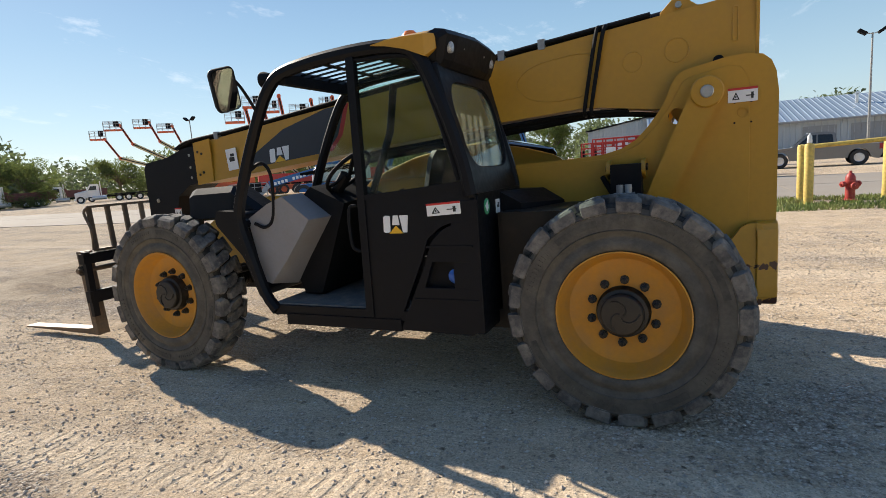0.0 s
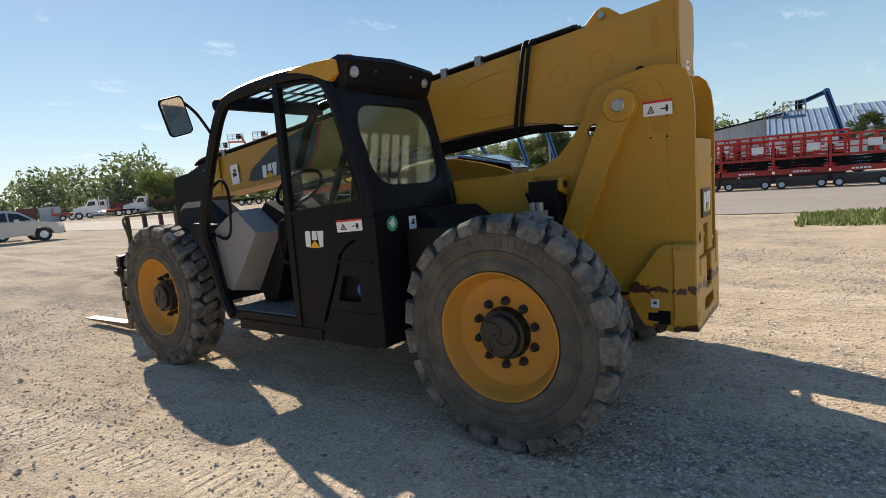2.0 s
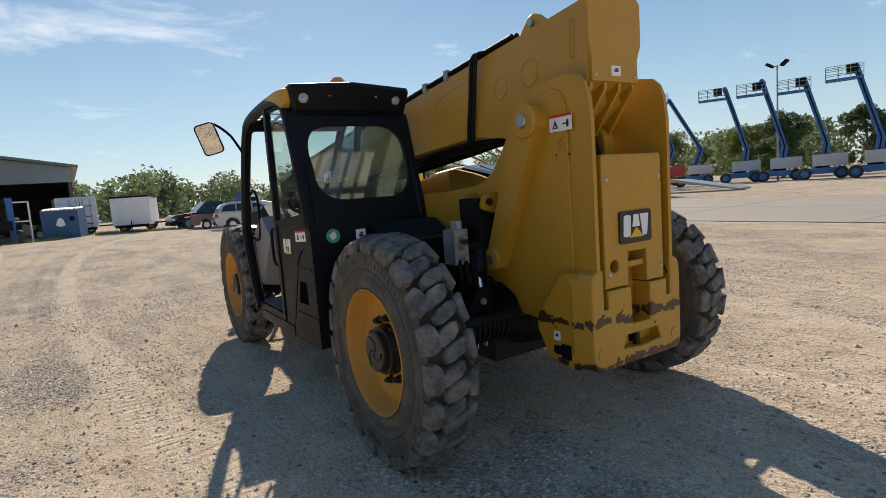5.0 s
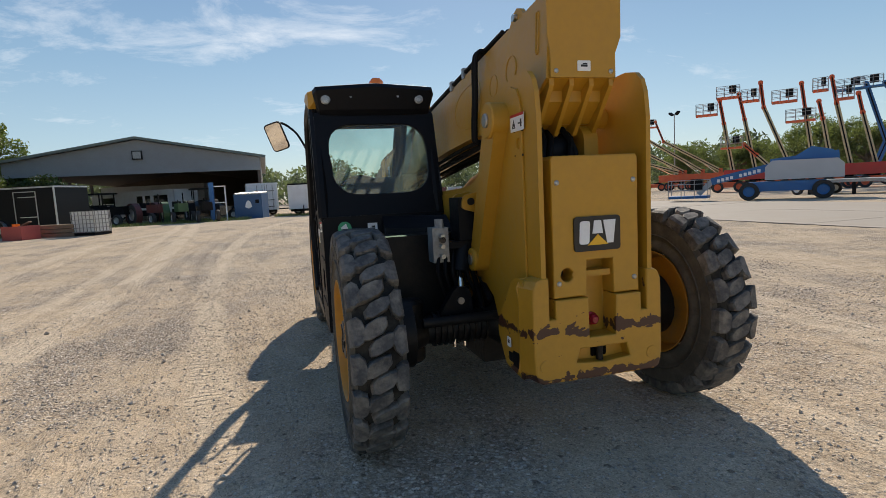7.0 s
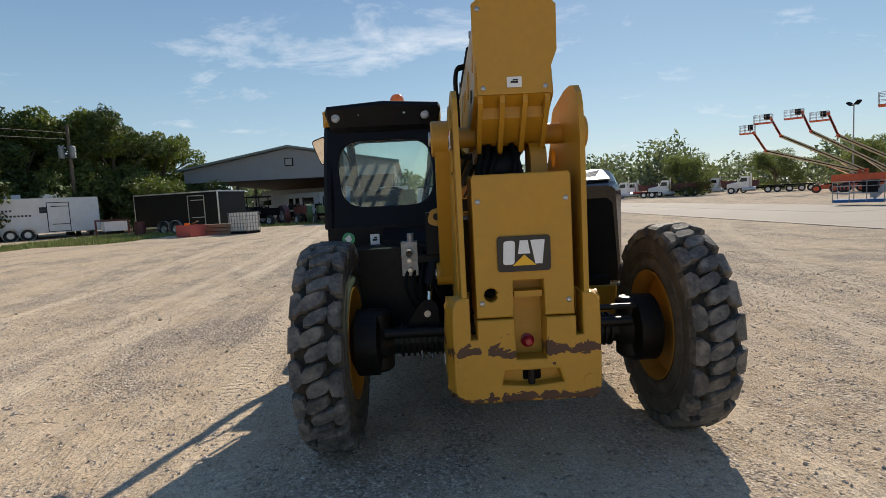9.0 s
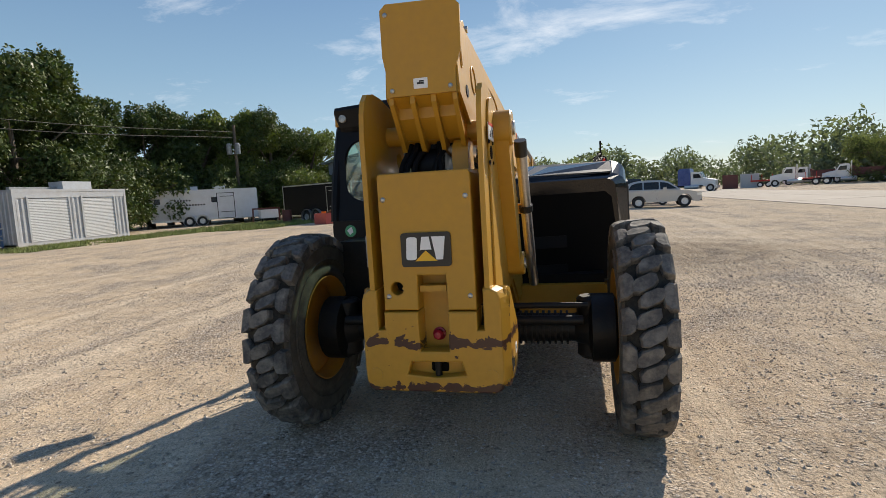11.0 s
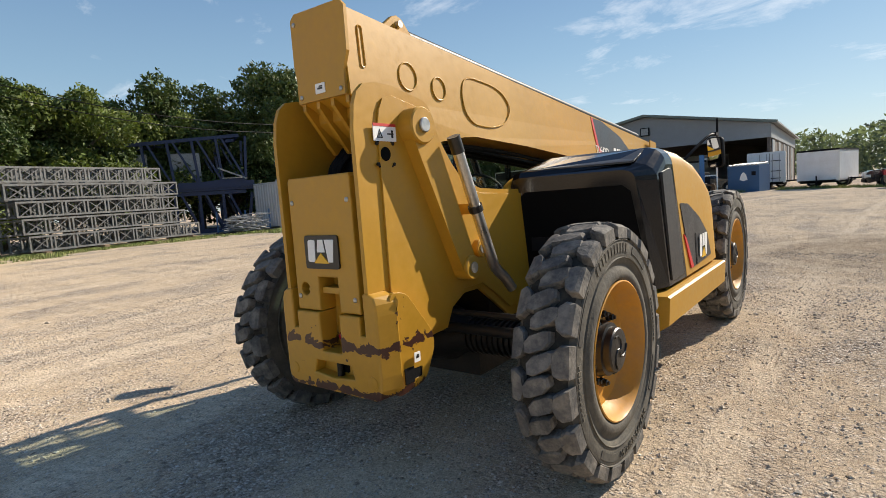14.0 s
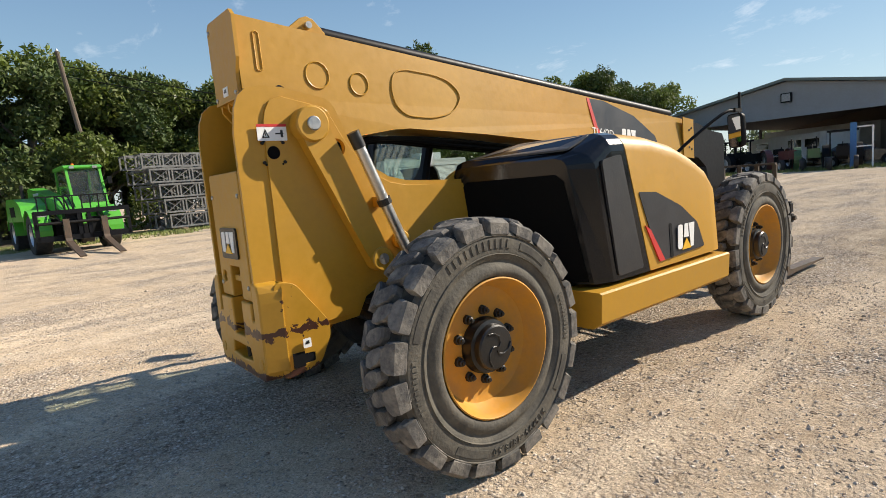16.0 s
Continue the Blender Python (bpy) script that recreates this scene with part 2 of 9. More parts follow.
def ground_mat():
    """Packed caliche: smooth pale sand and wheel bands between patches of grey crushed gravel, with grit and clods."""
    m = bpy.data.materials.new("packed_gravel")
    nt, bs = nodes_of(m)
    tc = nt.nodes.new("ShaderNodeTexCoord")
    ob = tc.outputs["Object"]
    sep = nt.nodes.new("ShaderNodeSeparateXYZ")
    nt.links.new(ob, sep.inputs[0])
    # bands drawn out along the yard by traffic
    stm = nt.nodes.new("ShaderNodeMapping")
    stm.inputs["Rotation"].default_value = (0, 0, radians(-9))
    stm.inputs["Scale"].default_value = (0.3, 1.0, 1)
    nt.links.new(ob, stm.inputs[0])
    band = noise_node(nt, stm.outputs[0], 0.8, 7, 0.62, 0.6)
    streak = noise_node(nt, stm.outputs[0], 5.0, 6, 0.65, 0.8)
    patch = noise_node(nt, ob, 0.8, 7, 0.62, 0.5)
    mid = noise_node(nt, ob, 2.6, 7, 0.7, 0.3)
    coarse = noise_node(nt, ob, 11.0, 6, 0.75)
    fine = noise_node(nt, ob, 36.0, 4, 0.7)

    def cells(scale):
        n = nt.nodes.new("ShaderNodeTexVoronoi")
        n.inputs["Scale"].default_value = scale
        nt.links.new(ob, n.inputs["Vector"])
        split = nt.nodes.new("ShaderNodeSeparateColor")
        nt.links.new(n.outputs["Color"], split.inputs[0])
        return n.outputs["Distance"], split.outputs[0], split.outputs[1]

    stone_d, stone_tone, stone_pick = cells(44.0)
    big_d, big_tone, big_pick = cells(17.0)
    grit_d, grit_tone, grit_pick = cells(125.0)
    sand = ramp_node(nt, mid, [(0.28, (0.51, 0.39, 0.262)), (0.5, (0.595, 0.468, 0.328)), (0.7, (0.65, 0.525, 0.385))]).outputs[0]
    # crushed stone: every piece its own tone, dark between them
    stones = ramp_node(nt, stone_tone, [(0.0, (0.27, 0.225, 0.18)), (0.25, (0.45, 0.375, 0.30)), (0.6, (0.57, 0.485, 0.395)), (0.85, (0.68, 0.595, 0.495)), (1.0, (0.86, 0.79, 0.70))]).outputs[0]
    stones = mixed(nt, "MULTIPLY", 0.85, stones, ramp_node(nt, stone_d, [(0.3, (1.0, 1.0, 1.0)), (0.62, (0.6, 0.57, 0.54))]).outputs[0])
    sel = math_node(nt, "ADD", math_node(nt, "MULTIPLY", band, 0.5), math_node(nt, "MULTIPLY", patch, 0.5))
    sel = math_node(nt, "ADD", sel, math_node(nt, "MULTIPLY", coarse, 0.3))
    sel = math_node(nt, "ADD", sel, math_node(nt, "MULTIPLY", stone_pick, 0.07))
    gravel = math_node(nt, "MULTIPLY", range_node(nt, sel, 0.655, 0.77), 0.85)
    # wheel tracks press the stones under pale dust; lugs leave faint broken prints
    worn = math_node(nt, "MULTIPLY", range_node(nt, patch, 0.36, 0.5), range_node(nt, coarse, 0.3, 0.46))
    wob = math_node(nt, "MULTIPLY", coarse, 0.06)
    press, prints = None, None
    for cx, cy, rad, half, deep, lugged in TRACKS:
        dx, dy = math_node(nt, "SUBTRACT", sep.outputs[0], cx), math_node(nt, "SUBTRACT", sep.outputs[1], cy)
        dist = math_node(nt, "SQRT", math_node(nt, "MULTIPLY_ADD", dx, dx, math_node(nt, "MULTIPLY", dy, dy)))
        off = math_node(nt, "ADD", math_node(nt, "ABSOLUTE", math_node(nt, "SUBTRACT", dist, rad)), wob)
        inside = range_node(nt, off, half + 0.07, half * 0.7 + 0.03, 0.0, deep)
        along = math_node(nt, "MULTIPLY", math_node(nt, "ARCTAN2", dy, dx), rad * 66.0)
        wave = math_node(nt, "MULTIPLY_ADD", off, 14.0, along) if lugged else math_node(nt, "MULTIPLY", off, 88.0)
        lug = range_node(nt, math_node(nt, "SINE", wave), 0.0, 0.9)
        pr = math_node(nt, "MULTIPLY", inside, math_node(nt, "MULTIPLY", lug, 1.0 if lugged else 0.5))
        press = inside if press is None else math_node(nt, "MAXIMUM", press, inside)
        prints = pr if prints is None else math_node(nt, "MAXIMUM", prints, pr)
    press = math_node(nt, "MULTIPLY", press, worn)
    prints = math_node(nt, "MULTIPLY", math_node(nt, "MULTIPLY", prints, worn), range_node(nt, mid, 0.42, 0.58))
    loose = math_node(nt, "MULTIPLY", gravel, math_node(nt, "MULTIPLY_ADD", press, -0.9, 1.0))
    sand = mixed(nt, "MIX", math_node(nt, "MULTIPLY", press, 0.9), sand, ramp_node(nt, mid, [(0.3, (0.66, 0.53, 0.38)), (0.7, (0.73, 0.605, 0.45))]).outputs[0])
    # scattered single stones and grit lie on the sand too
    single = range_node(nt, stone_pick, 0.80, 0.82)
    single = math_node(nt, "MULTIPLY", single, range_node(nt, stone_d, 0.42, 0.36))
    single = math_node(nt, "MULTIPLY", single, math_node(nt, "MULTIPLY_ADD", press, -0.8, 0.9))
    col = mixed(nt, "MIX", math_node(nt, "MAXIMUM", loose, single), sand, stones)
    col = mixed(nt, "MULTIPLY", math_node(nt, "MULTIPLY", prints, 0.4), col, ramp_node(nt, mid, [(0.3, (0.42, 0.39, 0.36)), (0.7, (0.62, 0.59, 0.55))]).outputs[0])
    # freshly churned soil where machines turn on the spot
    cdx, cdy = math_node(nt, "SUBTRACT", sep.outputs[0], -9.1), math_node(nt, "SUBTRACT", sep.outputs[1], 2.8)
    ch = math_node(nt, "SQRT", math_node(nt, "MULTIPLY_ADD", cdx, cdx, math_node(nt, "MULTIPLY", cdy, cdy)))
    soil = math_node(nt, "ADD", math_node(nt, "MULTIPLY", coarse, 0.5), math_node(nt, "MULTIPLY", mid, 0.5))
    churn = math_node(nt, "MULTIPLY", range_node(nt, ch, 3.4, 1.6), range_node(nt, soil, 0.38, 0.5))
    col = mixed(nt, "MULTIPLY", churn, col, ramp_node(nt, mid, [(0.3, (0.42, 0.4, 0.38)), (0.7, (0.75, 0.72, 0.68))]).outputs[0])
    # streaks, clods and grit
    col = mixed(nt, "MULTIPLY", 0.8, col, ramp_node(nt, streak, [(0.3, (0.86, 0.84, 0.82)), (0.45, (1.0, 1.0, 1.0)), (0.68, (1.06, 1.06, 1.05))]).outputs[0])
    col = mixed(nt, "MULTIPLY", 0.7, col, ramp_node(nt, coarse, [(0.32, (0.80, 0.77, 0.74)), (0.46, (0.99, 0.99, 0.99)), (0.68, (1.1, 1.1, 1.1))]).outputs[0])
    clod = math_node(nt, "MULTIPLY", range_node(nt, big_pick, 0.90, 0.91), range_node(nt, big_d, 0.34, 0.22))
    col = mixed(nt, "MIX", math_node(nt, "MULTIPLY", clod, math_node(nt, "MULTIPLY_ADD", press, -0.6, 0.75)), col, ramp_node(nt, big_tone, [(0.0, (0.20, 0.145, 0.10)), (1.0, (0.42, 0.34, 0.26))]).outputs[0])
    col = mixed(nt, "MULTIPLY", math_node(nt, "MULTIPLY_ADD", loose, 0.3, 0.5), col, ramp_node(nt, fine, [(0.32, (0.68, 0.67, 0.66)), (0.62, (1.14, 1.14, 1.14))]).outputs[0])
    col = mixed(nt, "MULTIPLY", 0.75, col, ramp_node(nt, grit_tone, [(0.0, (0.5, 0.48, 0.46)), (0.2, (0.88, 0.87, 0.86)), (0.8, (1.06, 1.06, 1.05)), (1.0, (1.35, 1.34, 1.32))]).outputs[0])
    nt.links.new(col, bs.inputs["Base Color"])
    bs.inputs["Roughness"].default_value = 0.95
    bs.inputs["Diffuse Roughness"].default_value = 0.4
    bs.inputs["Specular IOR Level"].default_value = 0.05
    lumps = math_node(nt, "MULTIPLY", math_node(nt, "MULTIPLY_ADD", stone_d, -1.2, 0.7), math_node(nt, "MULTIPLY_ADD", math_node(nt, "MAXIMUM", loose, single), 0.9, 0.12))
    normal = None
    for src, strength, dist in ((lumps, 1.0, 0.016), (fine, 0.7, 0.008), (coarse, 0.8, 0.018), (clod, 1.0, 0.015), (math_node(nt, "MULTIPLY_ADD", prints, -0.28, streak), 0.8, 0.05)):
        bp = nt.nodes.new("ShaderNodeBump")
        bp.inputs["Strength"].default_value, bp.inputs["Distance"].default_value = strength, dist
        nt.links.new(src, bp.inputs["Height"])
        if normal is not None:
            nt.links.new(normal, bp.inputs["Normal"])
        normal = bp.outputs[0]
    nt.links.new(normal, bs.inputs["Normal"])
    return m


def chipped_paint():
    """Machine yellow with chips worn down to rust along the bumper's edges."""
    m = mat("chipped_yellow_paint", (0.465, 0.245, 0.021), 0.42, 0, 1.5, 30, 0.1, bump=0.05)
    nt, bs = nodes_of(m)
    base = bs.inputs["Base Color"].links[0].from_socket
    tc = nt.nodes.new("ShaderNodeTexCoord")
    mp = nt.nodes.new("ShaderNodeMapping")
    mp.inputs["Scale"].default_value = (1, 0.62, 1)
    nt.links.new(tc.outputs["Object"], mp.inputs[0])
    n = noise_node(nt, mp.outputs[0], 13.0, 7, 0.6, 0.8)
    sep = nt.nodes.new("ShaderNodeSeparateXYZ")
    nt.links.new(tc.outputs["Object"], sep.inputs[0])
    # wear belts at the two heights where the bumper gets struck
    belts = []
    for z0, wd in ((0.765, 0.05), (0.53, 0.05)):
        s = nt.nodes.new("ShaderNodeMath")
        s.operation = "SUBTRACT"
        s.inputs[1].default_value = z0
        nt.links.new(sep.outputs[2], s.inputs[0])
        ab = nt.nodes.new("ShaderNodeMath")
        ab.operation = "ABSOLUTE"
        nt.links.new(s.outputs[0], ab.inputs[0])
        r = nt.nodes.new("ShaderNodeMapRange")
        r.inputs[1].default_value, r.inputs[2].default_value, r.inputs[3].default_value, r.inputs[4].default_value = 0.0, wd, 0.235, 0.0
        nt.links.new(ab.outputs[0], r.inputs[0])
        belts.append(r.outputs[0])
    mxm = nt.nodes.new("ShaderNodeMath")
    mxm.operation = "MAXIMUM"
    nt.links.new(belts[0], mxm.inputs[0])
    nt.links.new(belts[1], mxm.inputs[1])
    ad = nt.nodes.new("ShaderNodeMath")
    ad.operation = "ADD"
    nt.links.new(n, ad.inputs[0])
    nt.links.new(mxm.outputs[0], ad.inputs[1])
    th = nt.nodes.new("ShaderNodeMapRange")
    th.inputs[1].default_value, th.inputs[2].default_value = 0.655, 0.663
    nt.links.new(ad.outputs[0], th.inputs[0])
    mx = nt.nodes.new("ShaderNodeMixRGB")
    mx.inputs[2].default_value = (0.055, 0.02, 0.013, 1)
    nt.links.new(th.outputs[0], mx.inputs[0])
    nt.links.new(base, mx.inputs[1])
    nt.links.new(mx.outputs[0], bs.inputs["Base Color"])
    return m


YELLOW = mat("machine_yellow_paint", (0.465, 0.245, 0.018), 0.46, 0, 0.9, 26, 0.09, tint=(0.38, 0.205, 0.03), tint_amt=0.35, bump=0.05, coat=0.04)
CHIPPED = chipped_paint()
BLACK = mat("satin_black_paint", (0.0065, 0.007, 0.009), 0.46, 0, 1.3, 30, 0.25, tint=(0.010, 0.0105, 0.012), tint_amt=0.3, bump=0.05, spec=0.16)
GLOSSBLACK = mat("gloss_black_paint", (0.005, 0.0055, 0.007), 0.16, 0, 1.0, 20, 0.2, bump=0.02, coat=0.15, spec=0.35, rough_vary=0.06)
HOODSATIN = mat("satin_grey_plastic", (0.028, 0.028, 0.030), 0.42, 0, 2.0, 90, 0.15, tint=(0.06, 0.055, 0.048), tint_amt=0.3, bump=0.1, spec=0.45)
MATTEBLACK = mat("dull_black_plastic", (0.006, 0.0065, 0.008), 0.62, 0, 2, 60, 0.25, tint=(0.02, 0.019, 0.019), tint_amt=0.3, bump=0.15, spec=0.15)
GREASE = mat("greasy_black_steel", (0.007, 0.0065, 0.006), 0.5, 0, 4, 30, 0.4, tint=(0.025, 0.018, 0.011), tint_amt=0.5, bump=0.3, spec=0.3)
RUBBER = mat("dusty_tyre_rubber", (0.088, 0.081, 0.068), 0.85, 0, 3.0, 60, 0.2, tint=(0.20, 0.178, 0.138), tint_amt=0.55, bump=0.35, spec=0.25)
RUBBER_WORN = mat("worn_tread_rubber", (0.085, 0.082, 0.078), 0.85, 0, 4, 60, 0.35, tint=(0.33, 0.295, 0.245), tint_amt=0.75, bump=0.45, island=True, obj_rand=0.35, spec=0.25)
RIMYEL = mat("rim_yellow_paint", (0.53, 0.25, 0.03), 0.55, 0, 3, 40, 0.1, tint=(0.32, 0.2, 0.09), tint_amt=0.5, bump=0.05, coat=0.0, spec=0.35)
HUBBLK = mat("hub_black", (0.008, 0.008, 0.008), 0.4, 0, 8, 60, 0.3, tint=(0.03, 0.027, 0.023), tint_amt=0.4, bump=0.1)
STEEL = mat("bare_steel", (0.45, 0.44, 0.42), 0.35, 0.9, 6, 60, 0.2, bump=0.05)
CHROME = mat("polished_rod", (0.7, 0.7, 0.7), 0.12, 1.0, 4, 60, 0.08, bump=0.02, rough_vary=0.05)
GALV = mat("galvanised_steel", (0.33, 0.34, 0.34), 0.5, 0.5, 5, 40, 0.25, tint=(0.15, 0.12, 0.10), tint_amt=0.5, bump=0.1)
FORKSTEEL = mat("worn_fork_steel", (0.12, 0.095, 0.07), 0.5, 0.5, 6, 50, 0.35, tint=(0.22, 0.13, 0.07), tint_amt=0.5, bump=0.2)
WHITE = mat("white_paint", (0.78, 0.78, 0.77), 0.45, 0, 1.5, 20, 0.06, tint=(0.5, 0.47, 0.42), tint_amt=0.2, bump=0.03)
DECALWHITE = mat("white_decal", (0.8, 0.8, 0.78), 0.5, 0, 5, 60, 0.05, bump=0.0)
DECALRED = mat("red_decal", (0.55, 0.03, 0.025), 0.5, 0, 5, 60, 0.08, bump=0.0)
DECALGREY = mat("charcoal_decal", (0.03, 0.03, 0.033), 0.4, 0, 5, 60, 0.08, bump=0.0)
DECALBLACK = mat("black_decal", (0.012, 0.012, 0.012), 0.4, 0, 5, 60, 0.1, bump=0.0)
DECALYEL = mat("yellow_decal", (0.78, 0.44, 0.02), 0.45, 0, 5, 60, 0.05, bump=0.0)
GREEN = mat("green_sticker", (0.06, 0.34, 0.16), 0.5, 0, 6, 50, 0.1, bump=0.0)
BLUECAP = mat("blue_plastic", (0.02, 0.1, 0.42), 0.35, 0, 6, 50, 0.1, bump=0.02)
CABGREY = mat("cab_grey_plastic", (0.22, 0.22, 0.23), 0.6, 0, 2, 50, 0.1, tint=(0.22, 0.19, 0.16), tint_amt=0.4, bump=0.1)
FLOORMAT = mat("dusty_rubber_mat", (0.12, 0.12, 0.12), 0.8, 0, 5, 60, 0.25, tint=(0.3, 0.26, 0.2), tint_amt=0.6, bump=0.3)
SEATVINYL = mat("black_vinyl", (0.01, 0.01, 0.011), 0.5, 0, 5, 60, 0.2, bump=0.2, spec=0.2)
ORANGE = mat("orange_lens", (0.95, 0.22, 0.02), 0.2, 0, 5, 50, 0.08, bump=0.0, coat=0.5)
LENS = mat("lamp_lens", (0.75, 0.75, 0.74), 0.12, 0.2, 20, 60, 0.1, bump=0.2)
REDLENS = mat("red_lens", (0.3, 0.01, 0.025), 0.2, 0, 9, 50, 0.1, bump=0.05)
GLASS = glass_mat("tinted_cab_glass", (0.86, 0.93, 0.88), 0.02)
DUSTGLASS = glass_mat("dusty_rear_glass", (0.82, 0.92, 0.87), 0.15)
MIRRORG = mat("mirror_glass", (0.5, 0.5, 0.5), 0.02, 1.0, 5, 60, 0.02, bump=0.0, rough_vary=0.01)
TRUSSGREY = mat("weathered_grey_steel", (0.165, 0.17, 0.17), 0.55, 0.2, 4, 30, 0.35, tint=(0.10, 0.075, 0.055), tint_amt=0.6, bump=0.1)
GROUND = ground_mat()
CONCRETE = mat("worn_concrete", (0.275, 0.245, 0.208), 0.9, 0, 0.25, 12, 0.12, tint=(0.25, 0.208, 0.165), tint_amt=0.5, bump=0.15, spec=0.2)
LEAF = mat("oak_leaf", (0.05, 0.08, 0.021), 0.6, 0, 0.5, 3.0, 0.45, tint=(0.14, 0.15, 0.04), tint_amt=0.6, bump=0.0, island=True, obj_rand=0.7, spec=0.3)
LEAF2 = mat("light_leaf", (0.10, 0.135, 0.03), 0.6, 0, 0.5, 3.0, 0.4, tint=(0.17, 0.17, 0.05), tint_amt=0.6, bump=0.0, island=True, obj_rand=0.7, spec=0.3)
# far foliage: distance haze is mixed into these two greyer, paler leaf colours
FARLEAF = mat("hazed_distant_leaf", (0.115, 0.14, 0.095), 0.8, 0, 0.08, 0.6, 0.4, tint=(0.15, 0.16, 0.09), tint_amt=0.6, bump=0.0, island=True, obj_rand=0.6, spec=0.1)
HAZELEAF = mat("hazed_far_leaf", (0.105, 0.125, 0.055), 0.8, 0, 0.2, 2.0, 0.35, tint=(0.16, 0.17, 0.08), tint_amt=0.6, bump=0.0, island=True, obj_rand=0.6, spec=0.1)


def leafy(m, share):
    """Lets part of the light through the leaf."""
    nt, bs = nodes_of(m)
    tl = nt.nodes.new("ShaderNodeBsdfTranslucent")
    gain = nt.nodes.new("ShaderNodeVectorMath")
    gain.operation = "MULTIPLY"
    gain.inputs[1].default_value = (1.5, 1.6, 0.9)
    nt.links.new(bs.inputs["Base Color"].links[0].from_socket, gain.inputs[0])
    nt.links.new(gain.outputs[0], tl.inputs[0])
    mx = nt.nodes.new("ShaderNodeMixShader")
    mx.inputs[0].default_value = share
    nt.links.new(bs.outputs[0], mx.inputs[1])
    nt.links.new(tl.outputs[0], mx.inputs[2])
    nt.links.new(mx.outputs[0], nt.nodes["Material Output"].inputs[0])


for leaf_m, share in ((LEAF, 0.1), (LEAF2, 0.22), (FARLEAF, 0.3), (HAZELEAF, 0.45)):
    leafy(leaf_m, share)
BARK = mat("grey_bark", (0.12, 0.095, 0.07), 0.9, 0, 2, 18, 0.3, bump=0.6, dist=0.03)
GRASSM = mat("dry_grass", (0.17, 0.22, 0.06), 0.8, 0, 0.4, 6, 0.35, tint=(0.36, 0.32, 0.16), tint_amt=0.65, bump=0.0, island=True, obj_rand=0.6, spec=0.2)
CONTW = mat("container_grey_paint", (0.47, 0.49, 0.51), 0.55, 0, 0.8, 12, 0.1, tint=(0.3, 0.24, 0.18), tint_amt=0.35, bump=0.05)
SHUTTER = mat("white_shutter", (0.72, 0.73, 0.73), 0.45, 0, 0.8, 20, 0.06, tint=(0.5, 0.47, 0.42), tint_amt=0.2, bump=0.03)
TRAILW = mat("white_trailer_skin", (0.7, 0.71, 0.72), 0.4, 0, 0.6, 15, 0.07, tint=(0.45, 0.42, 0.38), tint_amt=0.3, bump=0.03)
TRAILB = mat("black_trailer_skin", (0.008, 0.009, 0.011), 0.35, 0, 0.6, 15, 0.2, bump=0.03, spec=0.2)
ALU = mat("bright_aluminium", (0.6, 0.61, 0.62), 0.35, 0.8, 3, 30, 0.12, bump=0.05)
BARNSKIN = mat("barn_grey_sheet", (0.25, 0.265, 0.28), 0.55, 0.1, 0.4, 12, 0.1, tint=(0.2, 0.19, 0.18), tint_amt=0.3, bump=0.05)
BARNTRIM = mat("green_grey_trim", (0.13, 0.16, 0.14), 0.5, 0, 0.5, 12, 0.12, bump=0.03)
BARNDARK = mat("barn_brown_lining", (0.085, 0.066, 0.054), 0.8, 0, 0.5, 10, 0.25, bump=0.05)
ROOFBLUE = mat("blue_grey_standing_seam", (0.27, 0.33, 0.40), 0.45, 0.3, 0.3, 8, 0.08, bump=0.03)
WALLGREY = mat("grey_metal_siding", (0.36, 0.40, 0.43), 0.55, 0.1, 0.3, 8, 0.08, bump=0.03)
LIFTBLUE = mat("lift_blue_paint", (0.015, 0.12, 0.33), 0.42, 0, 1, 20, 0.15, tint=(0.06, 0.14, 0.24), tint_amt=0.3, bump=0.03)
LIFTGREY = mat("lift_grey_cover", (0.42, 0.44, 0.46), 0.5, 0, 1, 20, 0.08, bump=0.03)
LIFTRED = mat("lift_red_paint", (0.42, 0.025, 0.02), 0.45, 0, 1, 20, 0.15, tint=(0.3, 0.08, 0.05), tint_amt=0.3, bump=0.03)
LIFTORANGE = mat("lift_orange_paint", (0.62, 0.1, 0.03), 0.5, 0, 1, 20, 0.12, tint=(0.5, 0.2, 0.1), tint_amt=0.3, bump=0.03)
LIFTCREAM = mat("lift_cream_boom", (0.55, 0.45, 0.26), 0.5, 0, 1, 20, 0.1, tint=(0.35, 0.27, 0.16), tint_amt=0.3, bump=0.03)
CARSILVER = mat("silver_car_paint", (0.38, 0.39, 0.40), 0.3, 0.4, 1, 30, 0.02, bump=0.0, coat=0.8, rough_vary=0.05)
CARBLACK = mat("black_car_paint", (0.009, 0.01, 0.012), 0.2, 0, 1, 30, 0.1, bump=0.0, coat=0.8, rough_vary=0.05)
CARGLASS = mat("dark_car_glass", (0.012, 0.014, 0.016), 0.06, 0, 1, 30, 0.1, bump=0.0, rough_vary=0.02)
TRUCKGREY = mat("grey_truck_paint", (0.19, 0.185, 0.175), 0.35, 0.2, 1, 20, 0.08, bump=0.0, coat=0.4)
TRUCKWHITE = mat("white_truck_paint", (0.72, 0.72, 0.71), 0.3, 0, 1, 20, 0.05, bump=0.0, coat=0.4)
TRUCKBLUE = mat("blue_truck_paint", (0.03, 0.075, 0.26), 0.3, 0, 1, 20, 0.08, bump=0.0, coat=0.4)
DARKRED = mat("dark_red_steel", (0.12, 0.035, 0.03), 0.6, 0, 1, 12, 0.25, tint=(0.1, 0.06, 0.05), tint_amt=0.4, bump=0.1)
